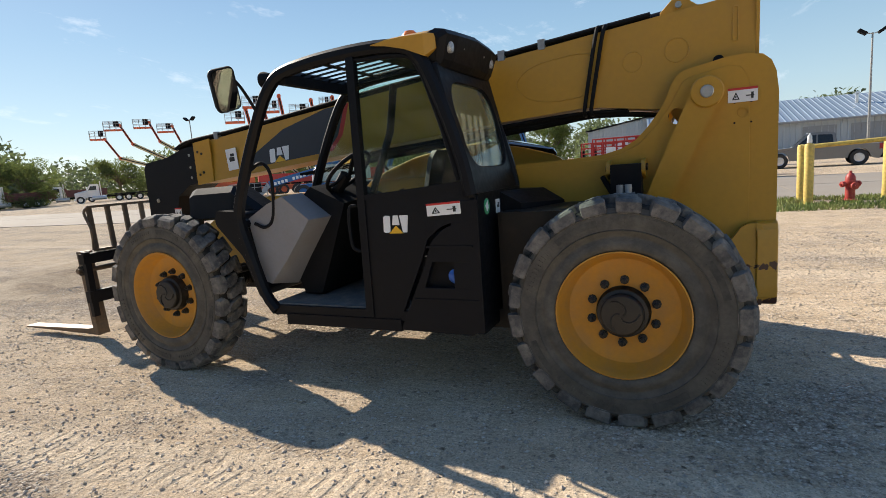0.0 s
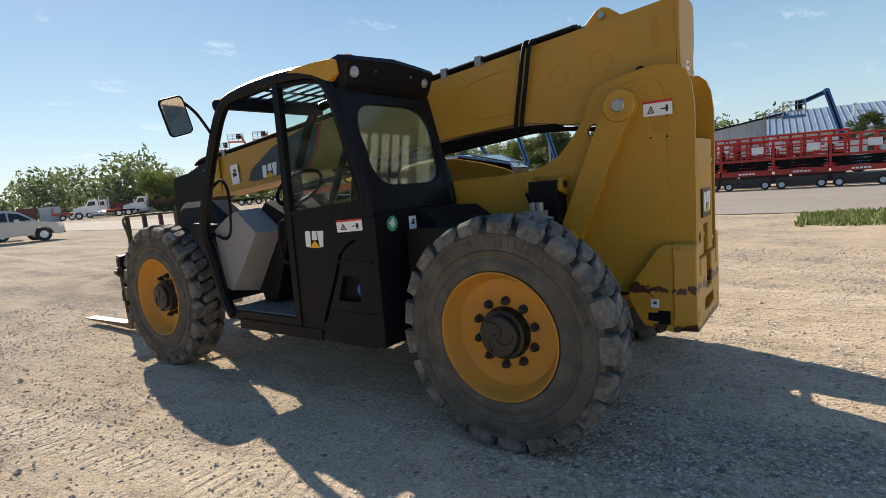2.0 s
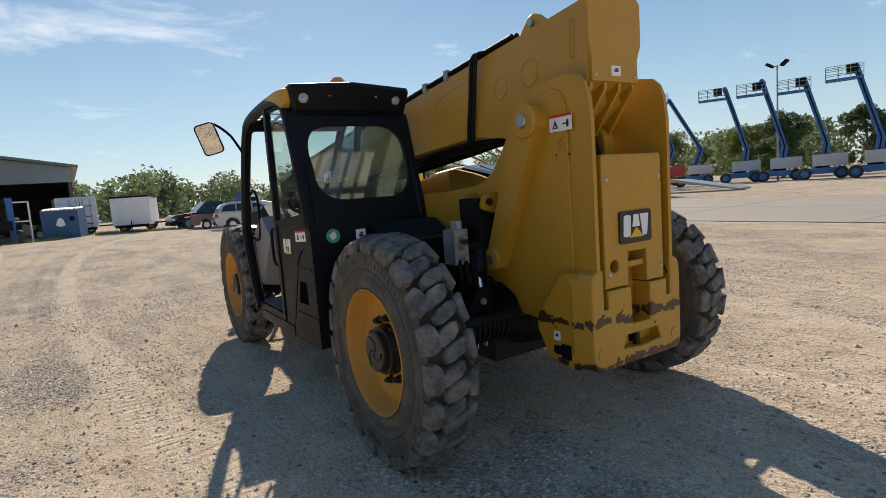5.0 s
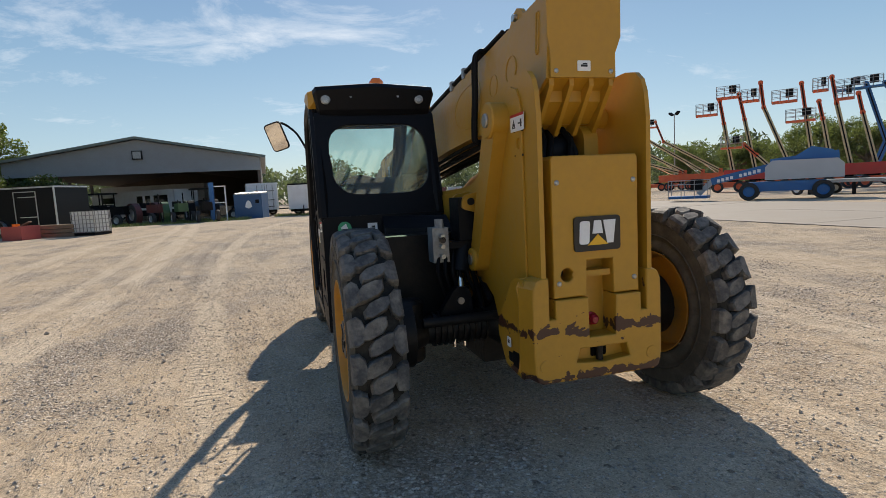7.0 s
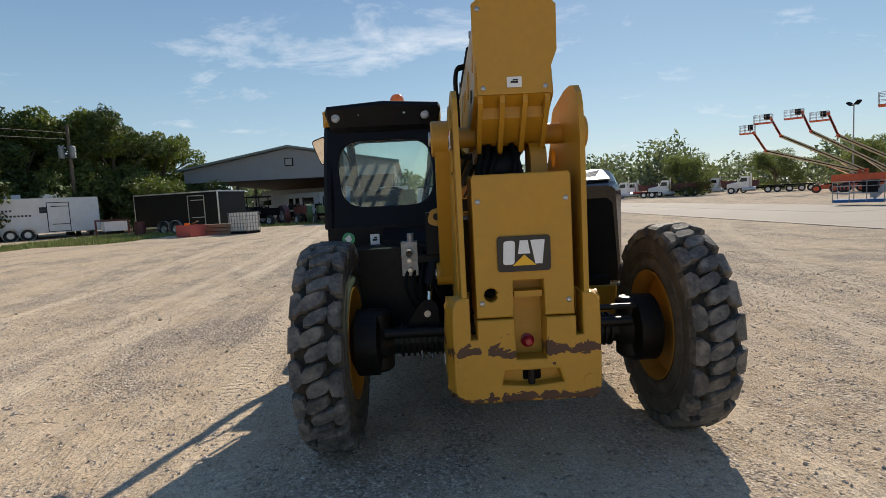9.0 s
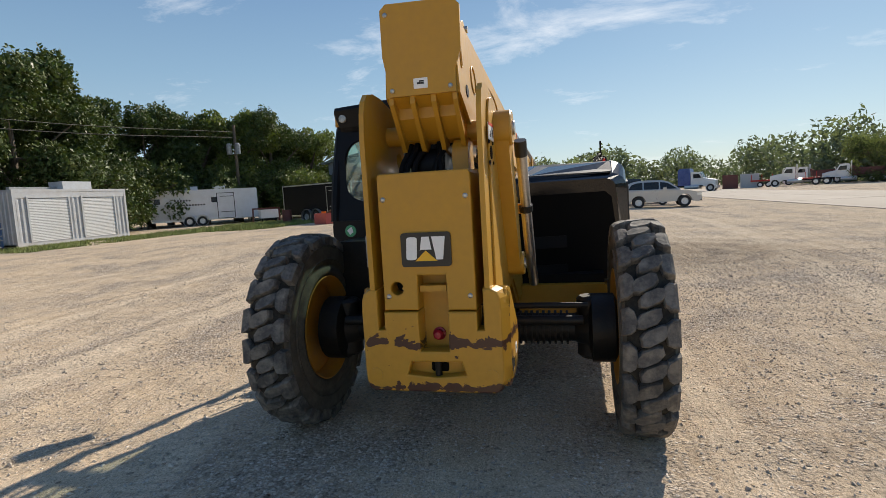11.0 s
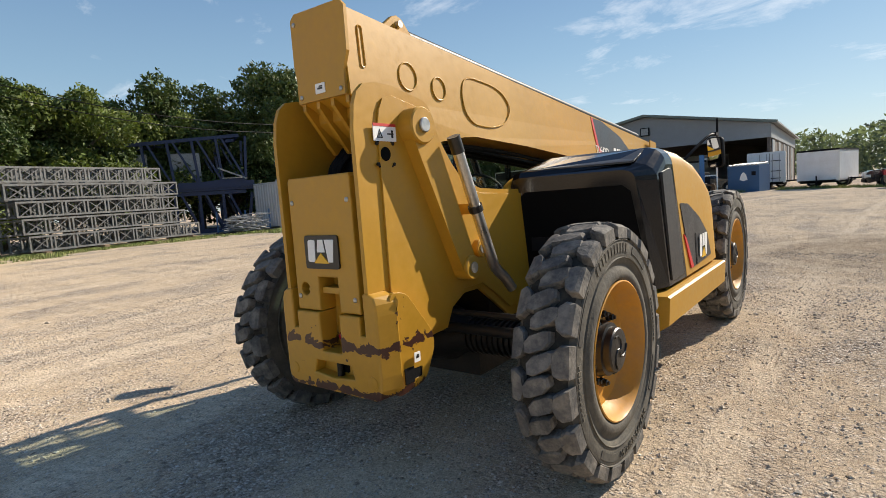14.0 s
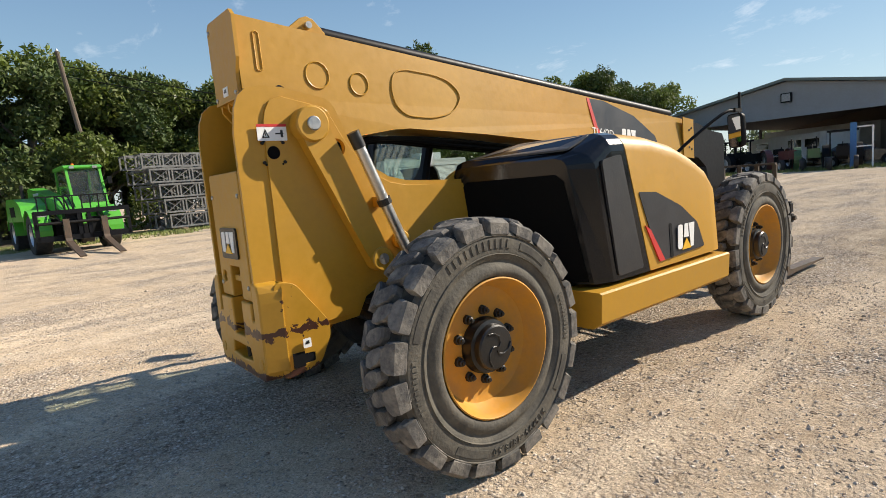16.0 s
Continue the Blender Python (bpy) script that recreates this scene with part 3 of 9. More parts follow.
FARTYRE = mat("plain_tyre_rubber", (0.025, 0.025, 0.025), 0.85, 0, 4, 30, 0.25, tint=(0.1, 0.09, 0.075), tint_amt=0.4, bump=0.1)
HYDRANTRED = mat("hydrant_red_paint", (0.36, 0.03, 0.025), 0.5, 0, 5, 40, 0.15, tint=(0.3, 0.12, 0.09), tint_amt=0.4, bump=0.1)
POSTYEL = mat("bollard_yellow_paint", (0.62, 0.45, 0.1), 0.6, 0, 5, 30, 0.12, tint=(0.2, 0.13, 0.06), tint_amt=0.6, bump=0.1)
BINBLUE = mat("bin_blue_paint", (0.03, 0.09, 0.2), 0.5, 0, 1, 15, 0.15, bump=0.03)
TRUSSBLUE = mat("truss_blue_paint", (0.009, 0.02, 0.065), 0.5, 0, 1, 15, 0.2, bump=0.03)
OLDGREEN = mat("old_green_paint", (0.05, 0.12, 0.04), 0.5, 0, 1, 20, 0.2, tint=(0.1, 0.09, 0.05), tint_amt=0.4, bump=0.03)
LIME = mat("lime_green_paint", (0.085, 0.40, 0.03), 0.4, 0, 1, 20, 0.1, tint=(0.1, 0.26, 0.05), tint_amt=0.3, bump=0.03, coat=0.3)
IBCWHITE = mat("ibc_plastic", (0.68, 0.69, 0.68), 0.5, 0, 2, 20, 0.06, bump=0.03)
WOOD = mat("weathered_wood", (0.2, 0.14, 0.09), 0.85, 0, 2, 25, 0.3, bump=0.3)
REDPLAST = mat("faded_red_paint", (0.42, 0.09, 0.075), 0.6, 0, 2, 20, 0.15, bump=0.05)
LAMPGLASS = mat("ribbed_lamp_glass", (0.36, 0.37, 0.37), 0.25, 0.2, 20, 120, 0.3, bump=0.1)
CABGLASS = glass_mat("clear_cab_glass", (0.62, 0.70, 0.68), 0.12)
FORKRUST = mat("worn_fork_steel", (0.10, 0.075, 0.055), 0.6, 0.4, 3, 40, 0.3, tint=(0.17, 0.10, 0.06), tint_amt=0.6, bump=0.15)
STONE = mat("yard_pebble", (0.55, 0.475, 0.385), 0.9, 0, 9, 60, 0.3, tint=(0.30, 0.235, 0.175), tint_amt=0.6, bump=0.2, island=True, obj_rand=0.9, spec=0.2)
SIDEDARK = mat("bare_sidewall_rubber", (0.06, 0.056, 0.05), 0.8, 0, 4, 60, 0.25, tint=(0.15, 0.14, 0.11), tint_amt=0.6, bump=0.2, spec=0.25)
# tread base rubber, darkened to paint the shade between the lugs
GROOVESHADE = mat("shaded_groove_rubber", (0.03, 0.028, 0.025), 0.9, 0, 5, 50, 0.3, tint=(0.12, 0.105, 0.08), tint_amt=0.5, bump=0.2, spec=0.15)
# near-black that stands in for the shade inside hollows
CAVITYSHADE = mat("painted_cavity_shade", (0.004, 0.004, 0.004), 0.8, 0, 5, 50, 0.2, bump=0.0, spec=0.1)

# ---- mesh helpers ----
def finish(bm, name, material, bevel=0.0, seg=2, smooth=False, angle=0.6):
    if bevel:
        ed = [e for e in bm.edges if len(e.link_faces) == 2 and e.calc_face_angle(0) > angle]
        bmesh.ops.bevel(bm, geom=ed, offset=bevel, segments=seg, affect="EDGES", profile=0.5, clamp_overlap=True)
    bmesh.ops.recalc_face_normals(bm, faces=bm.faces)
    me = bpy.data.meshes.new(name)
    bm.to_mesh(me)
    bm.free()
    for m in (material if isinstance(material, (list, tuple)) else [material]):
        me.materials.append(m)
    if smooth:
        me.polygons.foreach_set("use_smooth", [True] * len(me.polygons))
        me.set_sharp_from_angle(angle=radians(35))
    return me


def part(name, bm, material, parent=None, label="", bevel=0.0, seg=2, smooth=False, at=None):
    """One mesh object under a thing or under a part."""
    ob = new(name, finish(bm, name, material, bevel, seg, smooth))
    if parent is not None:
        ob.parent = parent
    if at is not None:
        ob.matrix_basis = at
    if label:
        tagged(ob, label)
    return ob


def shared(name, me, parent=None, at=None):
    """Another object on the same mesh."""
    ob = new(name, me)
    if parent is not None:
        ob.parent = parent
    if at is not None:
        ob.matrix_basis = at
    return ob


def thing(name, label, category, at=None, group="", kind=""):
    ob = new(name)
    ob.empty_display_size = 0.3
    if at is not None:
        ob.matrix_basis = at
    return tagged(ob, label, category, group, kind)


def box(x0, x1, y0, y1, z0, z1, bm=None):
    bm = bm or bmesh.new()
    v = [bm.verts.new((x, y, z)) for z in (z0, z1) for y in (y0, y1) for x in (x0, x1)]
    for f in ((0, 2, 3, 1), (4, 5, 7, 6), (0, 1, 5, 4), (2, 6, 7, 3), (0, 4, 6, 2), (1, 3, 7, 5)):
        bm.faces.new([v[i] for i in f])
    return bm


def on_axis(u, v, w, axis):
    return {"x": (w, u, v), "y": (u, w, v), "z": (u, v, w)}[axis]


def prism(loops, axis, a, b, bm=None):
    """A plate of outline loops[0] with holes loops[1:], from a to b along an axis. 2D is (y,z), (x,z) or (x,y)."""
    bm = bm or bmesh.new()
    if not isinstance(loops[0][0], (list, tuple)):
        loops = [loops]
    rings = []
    for w in (a, b):
        edges, level = [], []
        for lp in loops:
            vs = [bm.verts.new(on_axis(u, v, w, axis)) for u, v in lp]
            level.append(vs)
            edges += [bm.edges.new((vs[i], vs[(i + 1) % len(vs)])) for i in range(len(vs))]
        if len(loops) == 1:
            bm.faces.new(level[0])
        else:
            bmesh.ops.triangle_fill(bm, edges=edges, use_beauty=True, use_dissolve=False)
        rings.append(level)
    for l0, l1 in zip(*rings):
        n = len(l0)
        for i in range(n):
            bm.faces.new((l0[i], l0[(i + 1) % n], l1[(i + 1) % n], l1[i]))
    return bm


def ring_pts(cu, cv, ru, rv=None, n=20, a0=0.0):
    rv = ru if rv is None else rv
    return [(cu + ru * math.cos(a0 + 2 * math.pi * i / n), cv + rv * math.sin(a0 + 2 * math.pi * i / n)) for i in range(n)]


def rounded(u0, u1, v0, v1, r, n=4):
    """A rectangle with rounded corners."""
    pts = []
    for cu, cv, a in ((u1 - r, v1 - r, 0), (u0 + r, v1 - r, 90), (u0 + r, v0 + r, 180), (u1 - r, v0 + r, 270)):
        for i in range(n + 1):
            t = radians(a + 90 * i / n)
            pts.append((cu + r * math.cos(t), cv + r * math.sin(t)))
    return pts


def soften(pts, r, n=4):
    """The closed outline with its corners rounded off by about r."""
    out, m = [], len(pts)
    for i in range(m):
        p, q, s = Vector(pts[i - 1]), Vector(pts[i]), Vector(pts[(i + 1) % m])
        d0, d1 = p - q, s - q
        k = min(r, d0.length * 0.45, d1.length * 0.45)
        a, b = q + d0.normalized() * k, q + d1.normalized() * k
        for j in range(n + 1):
            t = j / n
            out.append(tuple(a * (1 - t) ** 2 + q * 2 * t * (1 - t) + b * t * t))
    return out


def tube(points, r, segs=10, bm=None, closed=False):
    """A round bar along points."""
    bm = bm or bmesh.new()
    P = [Vector(p) for p in points]
    n = len(P)
    prev, up = None, None
    for i, p in enumerate(P):
        if closed:
            d = P[(i + 1) % n] - P[i - 1]
        else:
            d = P[min(i + 1, n - 1)] - P[max(i - 1, 0)]
        d = d.normalized() if d.length > 1e-9 else Vector((0, 0, 1))
        if up is None:
            up = d.cross(Vector((0.13, 0.31, 0.94)))
            if up.length < 1e-3:
                up = d.cross(Vector((1, 0, 0)))
        up = (up - d * up.dot(d)).normalized()
        side = d.cross(up)
        rr = r[i] if isinstance(r, (list, tuple)) else r
        ring = [bm.verts.new(p + (up * math.cos(2 * math.pi * k / segs) + side * math.sin(2 * math.pi * k / segs)) * rr) for k in range(segs)]
        if prev:
            for k in range(segs):
                bm.faces.new((prev[k], prev[(k + 1) % segs], ring[(k + 1) % segs], ring[k]))
        else:
            first = ring
        prev = ring
    if closed:
        for k in range(segs):
            bm.faces.new((prev[k], prev[(k + 1) % segs], first[(k + 1) % segs], first[k]))
    else:
        bm.faces.new(first[::-1])
        bm.faces.new(prev)
    return bm


def curve_pts(ctrl, n=6):
    """Catmull-Rom points through ctrl."""
    P = [Vector(p) for p in ctrl]
    P = [P[0] * 2 - P[1]] + P + [P[-1] * 2 - P[-2]]
    out = []
    for i in range(1, len(P) - 2):
        for j in range(n):
            t = j / n
            a, b, c, d = P[i - 1], P[i], P[i + 1], P[i + 2]
            out.append(0.5 * ((2 * b) + (c - a) * t + (2 * a - 5 * b + 4 * c - d) * t * t + (3 * b - a - 3 * c + d) * t ** 3))
    return out + [P[-2]]


def lathe(profile, axis="y", segs=40, centre=(0, 0, 0), bm=None, closed=False):
    """profile: (radius, along) pairs turned round an axis through centre."""
    bm = bm or bmesh.new()
    c = Vector(centre)
    rings = []
    for r, h in profile:
        if r < 1e-6:
            rings.append([bm.verts.new(c + Vector(on_axis(0, 0, h, axis)))])
        else:
            rings.append([bm.verts.new(c + Vector(on_axis(r * math.cos(2 * math.pi * k / segs), r * math.sin(2 * math.pi * k / segs), h, axis))) for k in range(segs)])
    pairs = list(zip(rings, rings[1:])) + ([(rings[-1], rings[0])] if closed else [])
    for a, b in pairs:
        for k in range(segs):
            k2 = (k + 1) % segs
            if len(a) == 1 and len(b) == 1:
                continue
            if len(a) == 1:
                bm.faces.new((a[0], b[k], b[k2]))
            elif len(b) == 1:
                bm.faces.new((a[k], a[k2], b[0]))
            else:
                bm.faces.new((a[k], a[k2], b[k2], b[k]))
    return bm


def loft(sections, bm=None, cap=True):
    """Skins a row of closed outlines that have the same number of 3D points."""
    bm = bm or bmesh.new()
    rings = [[bm.verts.new(p) for p in s] for s in sections]
    n = len(rings[0])
    for a, b in zip(rings, rings[1:]):
        for k in range(n):
            bm.faces.new((a[k], a[(k + 1) % n], b[(k + 1) % n], b[k]))
    if cap:
        bm.faces.new(rings[0][::-1])
        bm.faces.new(rings[-1])
    return bm


def beam(p0, p1, w, h, bm=None):
    """A square bar between two points; h is measured upwards."""
    bm = bm or bmesh.new()
    a, b = Vector(p0), Vector(p1)
    d = (b - a).normalized()
    side = d.cross(Vector((0, 0, 1)))
    side = side.normalized() if side.length > 1e-4 else Vector((0, 1, 0))
    up = side.cross(d).normalized()
    v = []
    for p in (a, b):
        for s, t in ((-1, -1), (1, -1), (1, 1), (-1, 1)):
            v.append(bm.verts.new(p + side * (w / 2 * s) + up * (h / 2 * t)))
    for f in ((3, 2, 1, 0), (4, 5, 6, 7), (0, 1, 5, 4), (1, 2, 6, 5), (2, 3, 7, 6), (3, 0, 4, 7)):
        bm.faces.new([v[i] for i in f])
    return bm


# ---- ground, road ----
def graded(fine0, fine1, step, far):
    mid = list(np.arange(fine0, fine1 + 1e-6, step))
    out, d = [], step
    x = fine1
    while x < far:
        d *= 1.16
        x += d
        out.append(x)
    low, d, x = [], step, fine0
    while x > -far:
        d *= 1.16
        x -= d
        low.append(x)
    return np.array(low[::-1] + mid + out)


def vnoise(x, y, scale, seed):
    """Smooth value noise on arrays."""
    rng = np.random.RandomState(seed)
    tab = rng.rand(257, 257)
    u, v = x * scale + 517.3, y * scale + 311.7
    iu, iv = np.floor(u).astype(int), np.floor(v).astype(int)
    fu, fv = u - iu, v - iv
    fu, fv = fu * fu * (3 - 2 * fu), fv * fv * (3 - 2 * fv)
    a, b = tab[iu % 256, iv % 256], tab[(iu + 1) % 256, iv % 256]
    c, d = tab[iu % 256, (iv + 1) % 256], tab[(iu + 1) % 256, (iv + 1) % 256]
    return (a * (1 - fu) + b * fu) * (1 - fv) + (c * (1 - fu) + d * fu) * fv - 0.5


def smooth01(v):
    v = np.clip(v, 0, 1)
    return v * v * (3 - 2 * v)


def rise(x, y):
    """The yard climbs a little towards its wooded south-west side."""
    return 0.28 * smooth01((np.hypot(x, y) - 8) / 12) * smooth01((8 - y) / 12)


def ground_height(x, y):
    near = np.clip(1.6 - np.hypot(x + 1, y) / 22, 0.12, 1)
    h = 0.02 * vnoise(x, y, 1.1, 1) + 0.016 * vnoise(x, y, 4.3, 2) + 0.012 * vnoise(x, y, 11.0, 3)
    # shallow wheel ruts along the yard
    for y0, k in ((-3.3, 0.02), (-5.0, -0.03), (-6.6, 0.05), (3.6, 0.02), (5.4, -0.02)):
        d = y - (y0 + k * x + 0.25 * np.sin(x * 0.35 + y0))
        h += -0.012 * np.exp(-(d / 0.13) ** 2) + 0.008 * np.exp(-((np.abs(d) - 0.22) / 0.07) ** 2)
    # low swell that carries the front right wheel
    h = h * near + 0.042 * np.exp(-((x + 3.6) ** 2 + (y - 1.1) ** 2) / 0.55)
    return h + rise(x, y)


def build_ground():
    xs, ys = graded(-9.0, 5.0, 0.055, 2400), graded(-7.5, 6.5, 0.055, 2400)
    X, Y = np.meshgrid(xs, ys)
    Z = ground_height(X, Y)
    nx, ny = len(xs), len(ys)
    co = np.stack([X, Y, Z], -1).reshape(-1, 3)
    i = np.arange(nx * ny).reshape(ny, nx)
    quads = np.stack([i[:-1, :-1], i[:-1, 1:], i[1:, 1:], i[1:, :-1]], -1).reshape(-1, 4)
    me = bpy.data.meshes.new("ground")
    me.from_pydata(co.tolist(), [], quads.tolist())
    me.polygons.foreach_set("use_smooth", [True] * len(me.polygons))
    me.materials.append(GROUND)
    tagged(new("ground", me), "packed sandy gravel yard with grey stone patches", "ground", kind="structure")


build_ground()

# ---- the telehandler: faces -x, left side towards -y ----
MACHINE = thing("telehandler", "yellow and black telescopic handler on four big tyres, boom lowered", "telehandler")


def arc_text(text, size, radius, centre, y, bm):
    """Raised characters round the sidewall, tops outwards, read clockwise; centre in degrees."""
    widths = {"/": 0.42, "-": 0.5, ".": 0.32, "1": 0.62}
    adv = [widths.get(c, 0.66) * size for c in text]
    run = sum(adv)
    at = -run / 2
    for c, w in zip(text, adv):
        cu = bpy.data.curves.new("mark", "FONT")
        cu.body, cu.size, cu.extrude, cu.align_x, cu.resolution_u = c, size, 0.004, "CENTER", 2
        ob = bpy.data.objects.new("mark", cu)
        me = bpy.data.meshes.new_from_object(ob)
        bpy.data.objects.remove(ob)
        a = centre - math.degrees((at + w / 2) / radius)
        m = pose(0, 0, 0, 0, 90 - a, 0) @ pose(0, y, radius) @ pose(0, 0, 0, 90, 0, 0)
        me.transform(m)
        bm.from_mesh(me)
        bpy.data.meshes.remove(me)
        at += w
    return bm


def tyre_mesh(R=0.650, W=0.262, N=21):
    """Solid tyre: flat sidewalls, a double row of slanted blocks down the middle and chunky shoulder blocks with wide gaps.
    Axis along y, outer side at -y."""
    bm = bmesh.new()
    h = W / 2
    prof = [(0.345, -h + 0.03), (0.352, -h + 0.012), (0.362, -h - 0.004), (0.385, -h - 0.008), (0.412, -h - 0.002), (0.424, -h + 0.010), (0.438, -h + 0.010), (0.446, -h + 0.001), (0.48, -h - 0.004),
            (0.545, -h - 0.005), (0.563, -h + 0.002), (0.582, -h + 0.016), (0.600, -h + 0.045), (0.604, 0.0)]
    prof = prof + [(r, -y) for r, y in prof[-2::-1]]
    lathe(prof, "y", 84, bm=bm)
    # the tread base takes the darker rubber, gap shade put into its colour
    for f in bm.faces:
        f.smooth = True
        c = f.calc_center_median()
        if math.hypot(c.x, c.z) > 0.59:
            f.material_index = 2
    rng = random.Random(5)
    # thin raised rings on the sidewalls
    for s in (-1, 1):
        for r in (0.466, 0.556):
            lathe([(r - 0.004, s * (h + 0.001)), (r, s * (h + 0.010)), (r + 0.004, s * (h + 0.001))], "y", 84, bm=bm)
    # maker's words as plain raised bars in arcs, dark sunk fields beside them
    for start, count, step, r0, r1 in ((76, 11, 4.4, 0.495, 0.540), (172, 10, 2.9, 0.500, 0.530), (-8, 11, 2.7, 0.500, 0.530)):
        for k in range(count):
            a = radians(start + k * step)
            b = a + radians(step * 0.6)
            prism([(r0 * math.cos(a), r0 * math.sin(a)), (r0 * math.cos(b), r0 * math.sin(b)), (r1 * math.cos(b), r1 * math.sin(b)), (r1 * math.cos(a), r1 * math.sin(a))], "y", -h - 0.009, -h + 0.01, bm)
    for start, stop in ((136, 163), (45, 68), (-40, -18), (-128, -104)):
        n = 8
        arc = [radians(start + (stop - start) * k / n) for k in range(n + 1)]
        prism([(0.498 * math.cos(a), 0.498 * math.sin(a)) for a in arc] + [(0.534 * math.cos(a), 0.534 * math.sin(a)) for a in arc[::-1]], "y", -h - 0.0075, -h, bm)
        bm.faces.ensure_lookup_table()
        for f in bm.faces[-(2 * n + 4):]:
            f.material_index = 3
    # blocks
    inner = [(-0.43, -0.24), (-0.28, -0.47), (0.20, -0.51), (0.43, -0.30), (0.44, 0.20), (0.26, 0.47), (-0.22, 0.51), (-0.44, 0.30)]
    outer = [(-0.26, 0.56), (0.03, 0.46), (0.30, 0.57), (0.38, 0.77), (0.35, 1.0), (-0.35, 1.0), (-0.38, 0.77)]
    for side in (0, -1, 1):
        count = 2 * N if side == 0 else N
        pitch = 2 * math.pi / count
        base = outer if side else inner
        for k in range(count):
            a0 = (k + (0.0, 0.5, 0.0)[side]) * pitch
            flip = -1 if side < 0 else 1
            sway = 0.0 if side else (0.10 if k % 2 else -0.10) + rng.uniform(-0.03, 0.03)
            wear = rng.uniform(-0.010, 0.002)
            tip = rng.uniform(-0.012, 0.012)
            cu = sum(u for u, w in base) / len(base)
            cw = sum(w for u, w in base) / len(base)
            low, mid, top = [], [], []
            for u, w in base:
                u += rng.uniform(-0.035, 0.035)
                w += rng.uniform(-0.025, 0.025) if w < 0.95 else 0
                chip = rng.uniform(0.0, 0.09) if rng.random() < 0.3 else 0.0
                edge = w > 0.95
                for lst, rr, sc in ((low, 0.586 if not edge else 0.566, 1.07), (mid, R - 0.012 + wear + tip * u, 1.01), (top, R + wear + tip * u, 0.90 - chip)):
                    uu, ww = cu + (u - cu) * sc, cw + (w - cw) * sc + sway
                    drop = 0.014 * max(0, ww) ** 3 if sc < 1.04 else 0.0
                    y = (side or 1) * ww * (h + 0.002)
                    if edge:
                        y = side * (h + (0.011 if sc > 1.04 else 0.007 if sc > 0.95 else -0.010))
                    a = a0 + (flip * (uu * pitch + 0.10 * ww * pitch) if side else uu * pitch + 0.62 * ww * pitch)
                    lst.append(bm.verts.new(((rr - drop) * math.cos(a), y, (rr - drop) * math.sin(a))))
            n = len(base)
            for lo, hi in ((low, mid), (mid, top)):
                for i in range(n):
                    j = (i + 1) % n
                    bm.faces.new((lo[i], lo[j], hi[j], hi[i])).material_index = 1
            bm.faces.new(top).material_index = 1
            if side:
                sk = [bm.verts.new((0.552 * math.cos(a0 + flip * (q + 0.10) * pitch), side * (h + 0.004), 0.552 * math.sin(a0 + flip * (q + 0.10) * pitch))) for q in (0.28, -0.28)]
                bm.faces.new((low[4], low[5], sk[1], sk[0])).material_index = 1
    bmesh.ops.recalc_face_normals(bm, faces=bm.faces)
    arc_text("315/95-28/8.50", 0.050, 0.497, -77, -h - 0.006, bm)
    me = bpy.data.meshes.new("tyre")
    bm.to_mesh(me)
    bm.free()
    me.materials.append(RUBBER)
    me.materials.append(RUBBER_WORN)
    me.materials.append(GROOVESHADE)
    me.materials.append(SIDEDARK)
    return me


def wheel_parts():
    h = 0.131
    # dished rim, outer side at -y
    rim = lathe([(0.349, -h + 0.012), (0.353, -h - 0.004), (0.346, -h - 0.007), (0.340, -h + 0.002), (0.333, -h + 0.03), (0.318, -h + 0.07), (0.296, -h + 0.105), (0.262, -h + 0.117),
                 (0.20, -h + 0.110), (0.0, -h + 0.110)], "y", 64)
    lathe([(0.345, h - 0.012), (0.352, h + 0.004), (0.346, h + 0.006), (0.32, h - 0.03), (0.31, 0.03), (0.28, 0.04), (0.0, 0.04)], "y", 56, bm=rim)
    rim_me = finish(rim, "wheel", RIMYEL, smooth=True)
    hub = lathe([(0.145, -0.020), (0.145, -0.037), (0.138, -0.047), (0.134, -0.077), (0.116, -0.082), (0.113, -0.112), (0.106, -0.120), (0.08, -0.123), (0.0, -0.124)], "y", 32)
    # swirl of shallow ribs on the cap's face
    for k in range(3):
        pts = [(0.095 * q * math.cos(2.1 * k + 2.2 * q), -0.1245, 0.095 * q * math.sin(2.1 * k + 2.2 * q)) for q in (0.12, 0.35, 0.6, 0.82, 1.0)]
        tube(pts, 0.005, 6, bm=hub)
    hub_me = finish(hub, "hub_cap", HUBBLK, smooth=True)
    nut = lathe([(0.026, -0.020), (0.024, -0.037), (0.018, -0.039), (0.018, -0.055), (0.011, -0.059), (0.010, -0.068), (0.0, -0.070)], "y", 8)
    nut_me = finish(nut, "lug_nut", HUBBLK)
    return rim_me, hub_me, nut_me


TYRE_ME = tyre_mesh()
RIM_ME, HUB_ME, NUT_ME = wheel_parts()
REAR_X, FRONT_X = -0.10, -3.62


def add_wheel(x, y, spin=0.0, z=0.644):
    flip = 0 if y < 0 else 180
    w = shared("wheel", RIM_ME, MACHINE, pose(x, y, z, 0, 0, flip))
    tagged(w, "yellow dished wheel rim")
    t = shared("tyre", TYRE_ME, w, pose(0, 0, 0, 0, spin, 0))
    tagged(t, "dusty black tyre with chunky worn lugs")
    tagged(shared("hub_cap", HUB_ME, w), "black hub cap")
    for k in range(10):
        a = 360 * k / 10 + 15
        n = shared("lug_nut", NUT_ME, w, pose(0.178 * math.cos(radians(a)), 0, 0.178 * math.sin(radians(a))))
    return w


add_wheel(REAR_X, -1.076, 33)
add_wheel(REAR_X - 0.03, 1.072, 0)
add_wheel(FRONT_X, -1.076, 75)
